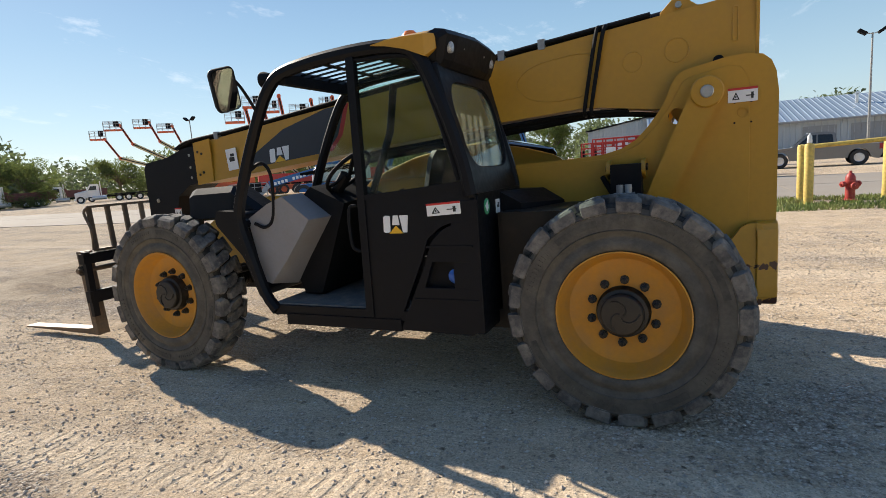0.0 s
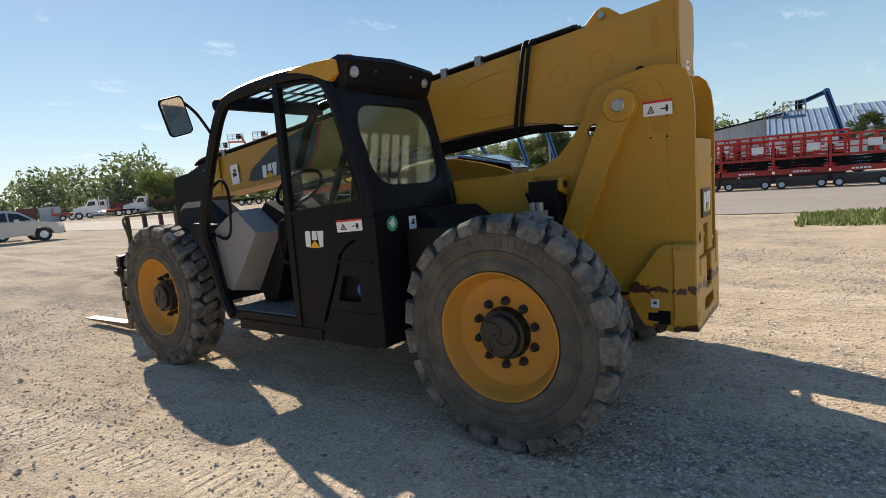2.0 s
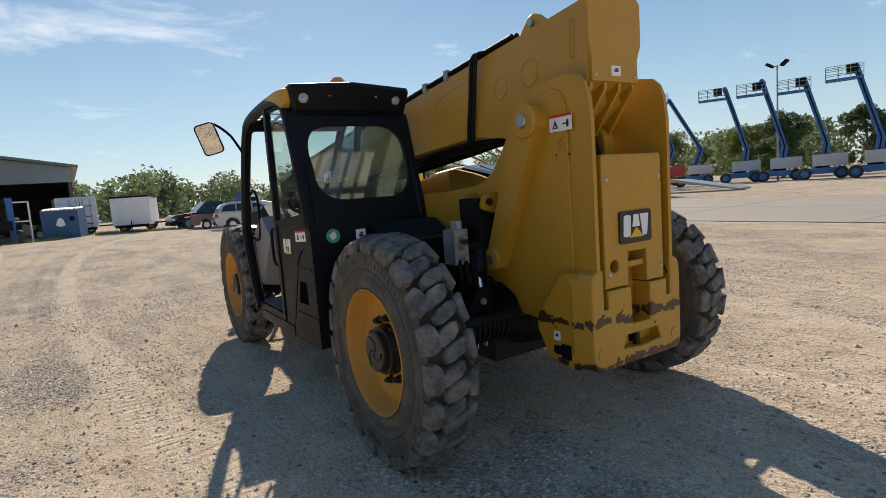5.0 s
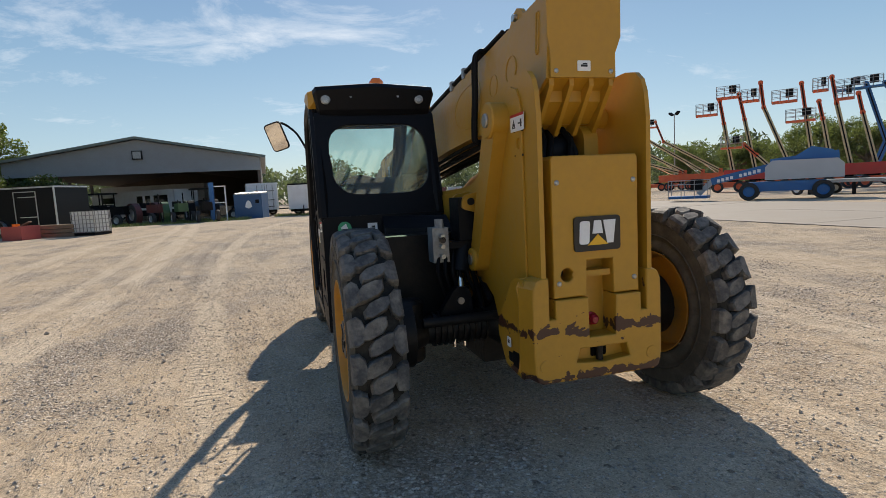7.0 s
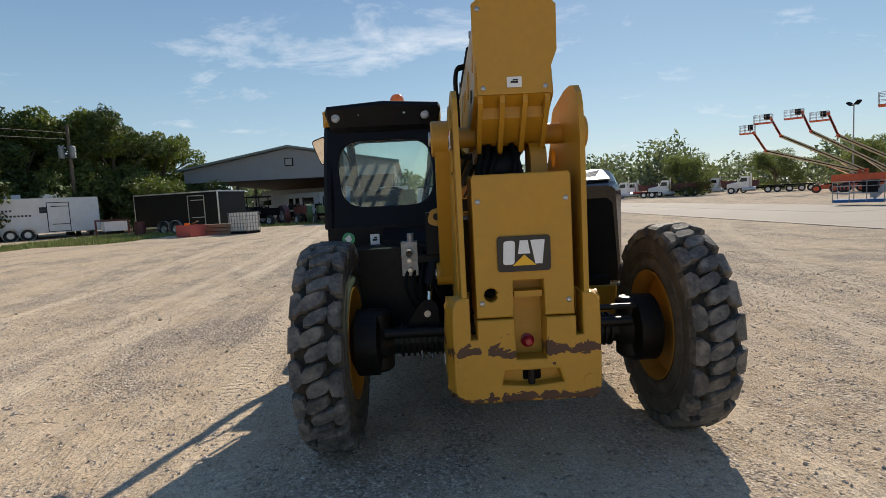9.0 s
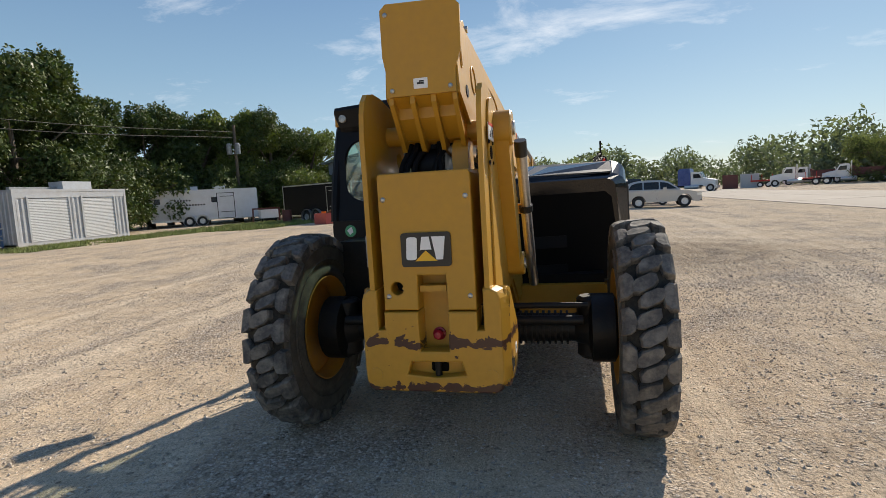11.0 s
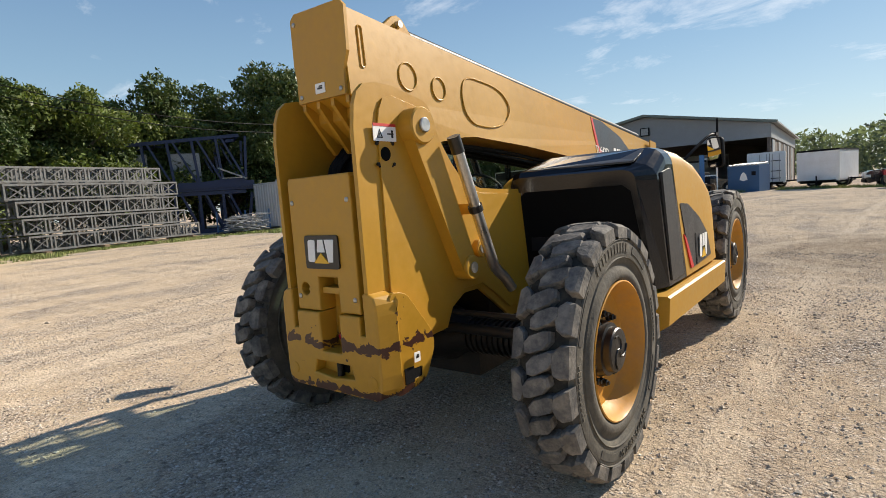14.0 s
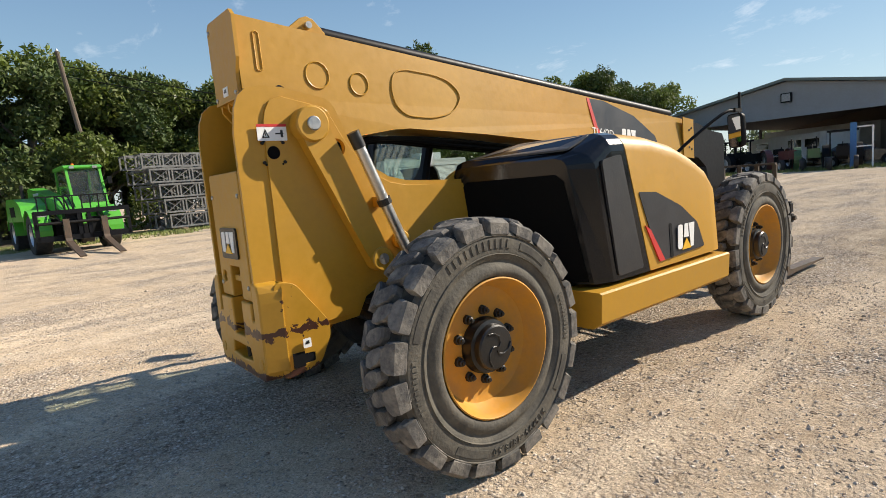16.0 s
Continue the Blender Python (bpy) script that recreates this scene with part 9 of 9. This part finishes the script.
BR = thing("burn_barrel", "rusty brown steel barrel by the trailers", "barrel", pose(-28.8, -17.4, 0.28))
part("drum", lathe([(0, 0), (0.3, 0), (0.3, 0.3), (0.31, 0.31), (0.3, 0.32), (0.3, 0.6), (0.31, 0.61), (0.3, 0.62), (0.3, 0.9), (0.28, 0.9), (0.28, 0.1), (0, 0.1)], "z", 20), DARKRED, BR, smooth=True)
PALS = thing("pallet_stack", "low stack of weathered timbers beside the tote", "timber stack", pose(-26.6, -11.9, 0.28, 0, 0, 64))
for k in range(3):
    for j in range(3):
        part("timber", box(-1.1, 1.1, -0.4 + j * 0.3, -0.18 + j * 0.3, k * 0.2, k * 0.2 + 0.17), WOOD, PALS)
WB = thing("tool_box", "white steel box on the trailer tongue", "box", pose(-34.6, -22.2, 0.28, 0, 0, 135))
part("body", box(-0.7, 0.7, -0.4, 0.4, 0.3, 0.95), TRAILW, WB, bevel=0.03)
part("stand", box(-0.5, 0.5, -0.3, 0.3, 0, 0.3), MATTEBLACK, WB)
FR = thing("goal_stand", "rusty red pipe stand below the oak trees", "stand", pose(-31.6, -20.6, 0.28, 0, 0, 130))
for u in (-0.9, 0.9):
    part("frame_leg", box(u - 0.05, u + 0.05, -0.05, 0.05, 0, 1.1), DARKRED, FR)
part("frame_bar", box(-0.85, 0.85, -0.05, 0.05, 1.0, 1.1), DARKRED, FR)


def blue_bin():
    B = thing("waste_bin", "blue steel waste container with a ribbed pale lid", "waste bin", pose(-37.95, -5.12, 0.18, 0, 0, 76))
    part("body", box(0, 1.95, 0, 1.6, 0.05, 1.80), BINBLUE, B, bevel=0.03)
    for k in range(8):
        part("lid_rib", tube([(0.12 + 0.24 * k, -0.05, 1.83), (0.12 + 0.24 * k, 1.65, 1.91)], 0.07, 8), GALV, B)
    part("lid_edge", box(-0.03, 1.93, -0.04, 1.64, 1.74, 1.81), BINBLUE, B)
    part("mark", prism([(0.75, 0.9), (1.0, 0.8), (1.25, 0.9), (1.15, 1.25), (1.0, 1.38), (0.85, 1.25)], "y", -0.006, 0.0), DECALWHITE, B, "white emblem shape")
    part("side_pocket", box(1.5, 1.75, -0.03, 0.02, 1.15, 1.4), MATTEBLACK, B)


blue_bin()


def old_tractor(x, y, turn, paint, label, canopy=False):
    T = thing("tractor", label, "tractor", pose(x, y, ground_z(x, y), 0, 0, turn), "tractors in front of the barn")
    part("bonnet", box(0.2, 1.7, -0.3, 0.3, 0.75, 1.3), paint, T, bevel=0.08)
    part("gearbox", box(-0.9, 0.4, -0.25, 0.25, 0.55, 0.95), MATTEBLACK, T, bevel=0.05)
    part("seat", box(-0.75, -0.35, -0.25, 0.25, 1.1, 1.45), MATTEBLACK, T, bevel=0.06)
    part("steering_column", tube([(0.15, 0, 1.2), (-0.1, 0, 1.55)], 0.03, 8), MATTEBLACK, T)
    for s in (-1, 1):
        far_wheel(T, -0.6, s * 0.75, 0.68, 0.36)
        far_wheel(T, 1.4, s * 0.6, 0.38, 0.22)
        part("mudguard", lathe([(0.74, -0.2), (0.77, -0.2), (0.77, 0.2), (0.74, 0.2)], "y", 22, (-0.6, s * 0.75, 0.7), closed=True), paint, T)
    if canopy:
        for u in (-0.9, 0.1):
            for s in (-1, 1):
                part("canopy_post", box(u - 0.03, u + 0.03, s * 0.6 - 0.03, s * 0.6 + 0.03, 0.9, 2.15), MATTEBLACK, T)
        part("canopy", box(-1.1, 0.3, -0.75, 0.75, 2.15, 2.25), MATTEBLACK, T, bevel=0.03)
    else:
        part("exhaust_stack", tube([(1.0, 0.15, 1.3), (1.0, 0.15, 2.0)], 0.04, 8), MATTEBLACK, T)
    return T


old_tractor(-39.0, -13.4, 60, MATTEBLACK, "small dark tractor with a canopy parked at the barn", True)
old_tractor(-38.2, -10.6, 40, DARKRED, "old dark red tractor parked at the barn")
old_tractor(-37.2, -8.6, 20, OLDGREEN, "old green tractor parked at the barn")
old_tractor(-36.6, -6.9, 15, MATTEBLACK, "dark compact tractor with blue cab frame", True)
BF = thing("cab_frame", "blue and white tractor cab frame standing by the barn", "cab frame", pose(-36.6, -6.4, 0.26, 0, 0, 15))
part("blue_post", box(-0.1, 0.25, -0.15, 0.15, 0.0, 2.6), LIFTBLUE, BF)
for z in (1.2, 2.3):
    part("white_bar", box(0.0, 0.1, 0.15, 0.9, z, z + 0.07), WHITE, BF)
part("white_post", box(0.0, 0.1, 0.85, 0.93, 0.0, 2.35), WHITE, BF)
sedan(-40.2, -6.9, 100)["label"] = "dark saloon car half hidden beside the barn"


# ---- stacked lattice trusses ----
def lattice(parent, L, W, Hh, n, material, at, t=0.07, name="truss_section"):
    """One open lattice section: four chords with posts and diagonals."""
    bm = bmesh.new()
    for y in (0, W):
        for z in (t / 2, Hh - t / 2):
            beam((0, y, z), (L, y, z), t, t, bm)
    for k in range(n + 1):
        x = L * k / n
        for y in (0, W):
            beam((x, y, t), (x, y, Hh - t), t * 0.8, t * 0.8, bm)
        for z in (t / 2, Hh - t / 2):
            beam((x, 0, z), (x, W, z), t * 0.8, t * 0.8, bm)
        if k < n:
            x1 = L * (k + 1) / n
            a, b = (x, x1) if k % 2 == 0 else (x1, x)
            for y in (0, W):
                beam((a, y, t), (b, y, Hh - t), t * 0.6, t * 0.6, bm)
            beam((a, 0, Hh - t / 2), (b, W, Hh - t / 2), t * 0.5, t * 0.5, bm)
    return part(name, bm, material, parent, at=at)


def ladder_truss(parent, L, W, Hh, bay, material, at, t=0.07):
    """Rental truss: light chords, pairs of posts at every bay and a cross of thin braces in each."""
    bm = bmesh.new()
    for y in (0, W):
        for z in (t / 2, Hh - t / 2):
            beam((0, y, z), (L, y, z), t, t, bm)
    n = int(L / bay)
    for k in range(n + 1):
        x = min(L - t / 2, max(t / 2, L * k / n))
        for dx in ((0.0,) if k in (0, n) else (-0.07, 0.07)):
            for y in (0, W):
                beam((x + dx, y, t), (x + dx, y, Hh - t), t * 0.9, t * 0.9, bm)
            beam((x + dx, 0, Hh - t / 2), (x + dx, W, Hh - t / 2), t * 0.7, t * 0.7, bm)
        if k < n:
            x1 = L * (k + 1) / n
            for y in (0, W):
                beam((x + 0.1, y, t), (x1 - 0.1, y, Hh - t), t * 0.45, t * 0.45, bm)
                beam((x1 - 0.1, y + 0.03, t), (x + 0.1, y + 0.03, Hh - t), t * 0.45, t * 0.45, bm)
    return part("truss_section", bm, material, parent, at=at)


ang = math.degrees(math.atan2(-1.4, -8.2))
GT = thing("truss_stack", "stack of weathered grey steel lattice trusses on timbers", "truss stack", pose(-3.5, -24.0, 0.28, 0, 0, ang))
rt2 = random.Random(12)
for k in range(5):
    for j, (v, dx) in enumerate(((0.0, 0.0), (-0.8, 0.35))):
        ladder_truss(GT, (7.7, 7.2, 7.0, 7.3, 6.9)[k] - 0.3 * j, 0.62, 0.6, 0.82, TRUSSGREY,
                     pose(-0.2 * k + dx + rt2.uniform(-0.08, 0.08), -0.62 + v + 0.1 * rt2.random(), 0.12 + k * 0.66 + 0.02 * j, 0, 0, rt2.uniform(-0.8, 0.8)))
for u in (0.8, 3.0, 5.2, 7.2):
    part("timber", box(u - 0.1, u + 0.1, -1.7, 0.35, 0.0, 0.12), WOOD, GT)


# blue frames: a long braced frame lying tilted on a short one
def braced_frame(parent, L, W, Hh, n, at, t=0.13, lean=0.9):
    bm = bmesh.new()
    for y in (0, -W):
        for z in (t / 2, Hh - t / 2):
            beam((0, y, z), (L, y, z), t, t * 1.3, bm)
        for k in range(n + 1):
            x = L * k / n
            beam((x, y, t), (x + (0.0 if k else -0.35), y, Hh - t), t, t, bm)
            if k < n:
                beam((x + 0.08, y, t), (x + lean, y, Hh - t), t * 0.8, t * 0.8, bm)
    for k in range(2 * n + 1):
        x = L * k / (2 * n)
        beam((x, 0, Hh - t / 2), (x, -W, Hh - t / 2), t * 0.6, t * 0.6, bm)
        if k % 2 == 0:
            beam((x, 0, t / 2), (x, -W, t / 2), t * 0.8, t * 0.8, bm)
    return part("braced_frame", bm, TRUSSBLUE, parent, at=at)


BT = thing("truss_stack", "stack of dark blue painted steel frames with ladders", "truss stack", pose(-15.7, -26.2, 0.28, 0, 0, -26.2))
braced_frame(BT, 3.7, 2.3, 2.3, 3, pose(0.1, 0.0, 0.02), 0.16, 0.9)
part("deck_beam", box(-0.3, 4.6, -2.5, 0.15, 2.36, 2.5), TRUSSBLUE, BT)
part("deck_rail", box(-0.4, 3.6, 0.02, 0.2, 2.5, 2.86), TRUSSBLUE, BT)
part("deck_rail", box(-0.4, 3.6, -2.4, -2.2, 2.5, 2.86), TRUSSBLUE, BT)
braced_frame(BT, 7.5, 2.3, 2.6, 6, pose(0.0, 0.0, 2.9, 0, 4.5, 0), 0.14, 0.95)
part("support_post", box(6.9, 7.1, -2.3, 0.0, 0.0, 2.35), TRUSSBLUE, BT)
for u in (2.3, 5.0):
    part("grating_panel", box(u, u + 1.5, -1.25, -1.2, 2.95, 4.6), GALV, BT, "grey grating panel")
LD = part("ladder", box(0.15, 1.3, 0.10, 0.14, 3.0, 3.05), GALV, BT, "light steel ladder")
for v in (0.1, 0.45):
    part("ladder_rail", beam((0.0, v, 2.95), (1.5, v, 3.6), 0.05, 0.05), GALV, BT)
for k in range(6):
    part("rung", beam((0.15 + 0.23 * k, 0.1, 3.02 + 0.1 * k), (0.15 + 0.23 * k, 0.45, 3.02 + 0.1 * k), 0.035, 0.035), GALV, BT)
PP = thing("scrap_pipes", "tangled heap of light steel pipes in a rack", "pipe heap", pose(-13.3, -22.9, 0.28, 0, 0, 158))
for k in range(46):
    z = rt2.uniform(0.12, 0.85)
    u, v = rt2.uniform(-0.4, 0.4), rt2.uniform(-0.4, 0.4)
    hl = rt2.uniform(0.5, 1.0)
    part("pipe", tube(curve_pts([(u - hl, v, z + rt2.uniform(-0.1, 0.1)), (u, v + rt2.uniform(-0.25, 0.25), z + rt2.uniform(-0.1, 0.15)), (u + hl, v + rt2.uniform(-0.3, 0.3), max(0.12, z + rt2.uniform(-0.3, 0.25)))], 3), 0.024, 6), GALV, PP)
for u in (-1.3, 0.1, 1.3):
    part("rack_post", box(u - 0.04, u + 0.04, 0.42, 0.5, 0, 1.15), BINBLUE, PP, "blue rack post")
part("rack_rail", box(-1.3, 1.3, 0.43, 0.49, 0.15, 0.22), BINBLUE, PP)
part("rack_base", box(-1.4, 1.4, -0.5, 0.5, 0, 0.1), MATTEBLACK, PP)
BM = thing("steel_beam", "rusty steel beam lying on the gravel", "beam", pose(5.2, -18.6, 0.28, 0, 0, 152))
part("beam_body", prism([(-0.1, 0), (0.1, 0), (0.1, 0.03), (0.02, 0.03), (0.02, 0.17), (0.1, 0.17), (0.1, 0.2), (-0.1, 0.2), (-0.1, 0.17), (-0.02, 0.17), (-0.02, 0.03), (-0.1, 0.03)], "x", 0.0, 3.2), DARKRED, BM)


# ---- small green telehandler, nose towards the yard ----
def green_handler():
    T = thing("telehandler", "small lime green telehandler with wide black fork carriage", "telehandler", pose(0.02, -19.36, 0.24, 0, 0, 96.5))
    T.scale = (1.1, 1.1, 1.1)
    part("chassis", box(-2.2, 1.9, -0.55, 0.55, 0.42, 0.95), MATTEBLACK, T, bevel=0.05)
    for u in (-1.55, 1.4):
        for s in (-1, 1):
            far_wheel(T, u, s * 0.86, 0.56, 0.4)
    cab = part("cab", prism([(-0.75, 0.8), (-0.78, 1.36), (0.96, 1.36), (1.02, 1.2), (1.0, 0.8)], "y", 0.12, 1.08), LIME, T, "green cab with big windows", bevel=0.04)
    for y in (0.16, 1.04):
        part("pillar", beam((0.94, y, 1.34), (0.60, y, 2.42), 0.07, 0.07), LIME, cab)
        part("pillar", beam((-0.74, y, 1.34), (-0.72, y, 2.42), 0.07, 0.07), LIME, cab)
        part("side_window", prism([(-0.70, 1.38), (-0.69, 2.38), (0.56, 2.38), (0.89, 1.38)], "y", y - 0.006, y + 0.006), CABGLASS, cab)
    part("windscreen", prism([(0.925, 1.37), (0.592, 2.40), (0.60, 2.40), (0.935, 1.37)], "y", 0.2, 1.0), CABGLASS, cab)
    part("rear_window", box(-0.745, -0.735, 0.2, 1.0, 1.38, 2.40), CABGLASS, cab)
    part("roof_panel", prism(soften([(-0.82, 2.40), (-0.80, 2.50), (0.55, 2.52), (0.70, 2.46), (0.68, 2.40)], 0.03, 2), "y", 0.1, 1.1), LIME, cab, bevel=0.03)
    part("seat", prism(soften([(-0.45, 1.2), (-0.6, 1.95), (-0.45, 1.97), (-0.3, 1.45), (0.05, 1.42), (0.05, 1.2)], 0.05, 3), "y", 0.38, 0.82), MATTEBLACK, cab, bevel=0.03)
    part("steering_wheel", tube([(0.45 + 0.06 * math.sin(a), 0.6 + 0.19 * math.cos(a), 1.62 + 0.17 * math.sin(a)) for a in [k * math.pi / 8 for k in range(16)]], 0.018, 6, closed=True), MATTEBLACK, cab)
    part("steering_column", beam((0.8, 0.6, 1.3), (0.45, 0.6, 1.62), 0.08, 0.08), MATTEBLACK, cab)
    part("wiper_arm", tube([(0.965, 0.62, 1.38), (0.90, 0.74, 1.62)], 0.012, 5), MATTEBLACK, cab)
    part("beacon", lathe([(0.05, 2.50), (0.05, 2.58), (0.03, 2.61), (0, 2.62)], "z", 12, (-0.1, 0.5, 0)), ORANGE, cab)
    for y in (0.3, 0.9):
        part("work_light", box(0.66, 0.72, y - 0.06, y + 0.06, 2.41, 2.48), LAMPGLASS, cab, bevel=0.01)
    boom = part("boom", prism(soften([(-2.2, 1.62), (-2.2, 1.95), (-1.9, 1.98), (1.3, 1.52), (2.15, 1.15), (2.3, 0.9), (2.15, 0.7), (1.4, 1.15)], 0.06, 3), "y", -0.42, -0.02), LIME, T, "green boom", bevel=0.04)
    part("boom_head", prism(soften([(1.35, 0.75), (1.2, 1.5), (1.55, 1.58), (1.95, 1.3), (2.1, 0.75)], 0.06, 3), "y", -0.02, 0.16), LIME, boom, bevel=0.02)
    part("lettering_bar", box(-1.3, -0.5, -0.428, -0.418, 1.70, 1.78), WHITE, boom)
    ENG = part("engine_cover", prism(soften([(-1.9, 0.95), (-1.9, 1.52), (-1.6, 1.66), (-0.2, 1.62), (0.55, 1.40), (0.75, 0.95)], 0.09, 4), "y", -1.08, -0.46), LIME, T, bevel=0.05, seg=3)
    part("cover_grille", box(-1.2, -0.4, -1.09, -1.07, 1.1, 1.4), MATTEBLACK, ENG, bevel=0.01)
    part("exhaust_stack", tube([(-0.9, -0.75, 1.6), (-0.9, -0.75, 2.05)], 0.05, 10), HUBBLK, ENG)
    for u in (-1.55, 1.4):
        for v in (-0.87, 0.87):
            arc = [(u + 0.68 * math.cos(radians(g)), 0.58 + 0.68 * math.sin(radians(g))) for g in range(-5, 171, 12)]
            arc += [(u + 0.64 * math.cos(radians(g)), 0.58 + 0.64 * math.sin(radians(g))) for g in range(170, -6, -12)]
            part("mudguard", prism(arc, "y", v - 0.22, v + 0.22), LIME, T)
    part("side_panel", prism([(-0.7, 0.72), (-0.7, 1.1), (0.9, 1.1), (0.9, 0.72)], "y", 0.6, 1.06), LIME, T, bevel=0.03)
    for v in (-0.85, 0.85):
        part("headlight", box(2.02, 2.10, v - 0.1, v + 0.1, 1.05, 1.2), LAMPGLASS, T, bevel=0.02)
        part("lamp_bracket", beam((1.6, v, 1.1), (2.04, v, 1.12), 0.05, 0.05), MATTEBLACK, T)
    MI = part("mirror", box(0.92, 0.96, 1.14, 1.26, 1.9, 2.12), MATTEBLACK, T, bevel=0.02)
    part("mirror_arm", tube([(0.8, 1.04, 1.95), (0.94, 1.18, 2.0)], 0.015, 6), MATTEBLACK, MI)
    for k, v in enumerate((-0.34, -0.24, -0.14)):
        part("boom_hose", tube(curve_pts([(1.2, v, 1.6), (1.7, v, 1.5 + 0.05 * k), (2.2, v, 1.25), (2.4, v, 0.9)], 5), 0.022, 6), MATTEBLACK, T)
    # fork carriage, tipped a little forward
    CA = part("carriage", box(2.55, 2.65, -1.1, 1.1, 0.38, 0.52), BLACK, T, "wide black carriage", bevel=0.01)
    part("carriage_bar", box(2.55, 2.66, -1.12, 1.12, 1.08, 1.20), BLACK, CA, bevel=0.01)
    part("carriage_shaft", tube([(2.70, -1.08, 0.86), (2.70, 1.08, 0.86)], 0.04, 10), GREASE, CA)
    for v in (-1.09, -0.12, 0.12, 1.09):
        part("carriage_post", box(2.55, 2.65, v - 0.045, v + 0.045, 0.40, 1.18), BLACK, CA, bevel=0.008)
    for k in range(11):
        v = -1.0 + 0.2 * k
        part("backrest_bar", box(2.58, 2.61, v - 0.014, v + 0.014, 1.19, 1.56), BLACK, CA)
    part("backrest_rail", box(2.575, 2.615, -1.03, 1.03, 1.545, 1.58), BLACK, CA)
    part("carriage_arm", prism([(2.1, 0.5), (2.56, 0.42), (2.56, 1.15), (2.1, 1.1)], "y", -0.42, -0.02), BLACK, CA, bevel=0.02)
    for v in (-0.36, 0.62):
        part("carriage_brace", beam((2.6, v, 0.5), (2.6, v - 0.3, 1.1), 0.03, 0.04), BLACK, CA)
    for v in (-0.45, 0.45):
        part("fork", prism([(2.68, 0.32), (2.72, 0.28), (4.05, -0.02), (4.06, 0.01), (2.82, 0.36), (2.78, 0.44), (2.76, 0.95), (2.67, 0.95)], "y", v - 0.075, v + 0.075), FORKRUST, CA, "worn brown steel fork")


green_handler()
PO = thing("utility_pole", "leaning dark wooden utility pole among the trees", "pole", pose(-1.6, -26.4, 0.28, 0, 0, 0))
part("pole", tube([(0.0, 0, 0), (-0.15, 0, 4), (0.3, 0, 8.2)], [0.14, 0.12, 0.09], 10), BARK, PO, smooth=True)
part("insulator", lathe([(0.03, 0), (0.06, 0.03), (0.03, 0.1), (0, 0.12)], "z", 10, (0.3, 0, 8.2)), WHITE, PO)
P2 = thing("utility_pole", "wooden utility pole with two grey transformers in front of the oaks", "pole", pose(-37.0, -26.2, 0.28))
part("pole", tube([(0, 0, 0), (0, 0, 8.0)], [0.15, 0.1], 10), BARK, P2, smooth=True)
for v in (-0.4, 0.4):
    part("transformer", lathe([(0, 0), (0.2, 0), (0.2, 0.8), (0.12, 0.88), (0, 0.88)], "z", 14, (0.3, v, 5.6)), GALV, P2, smooth=True)
WI = thing("power_line", "two thin dark power lines in front of the trees", "power line")
for dz in (0.0, 0.45):
    part("wire", tube(curve_pts([(-1.3, -26.4, 7.9 - dz), (-10, -24.8, 6.3 - dz), (-20, -25.4, 6.4 - dz), (-37.0, -26.2, 7.7 - dz)], 8), 0.02, 5), MATTEBLACK, WI)
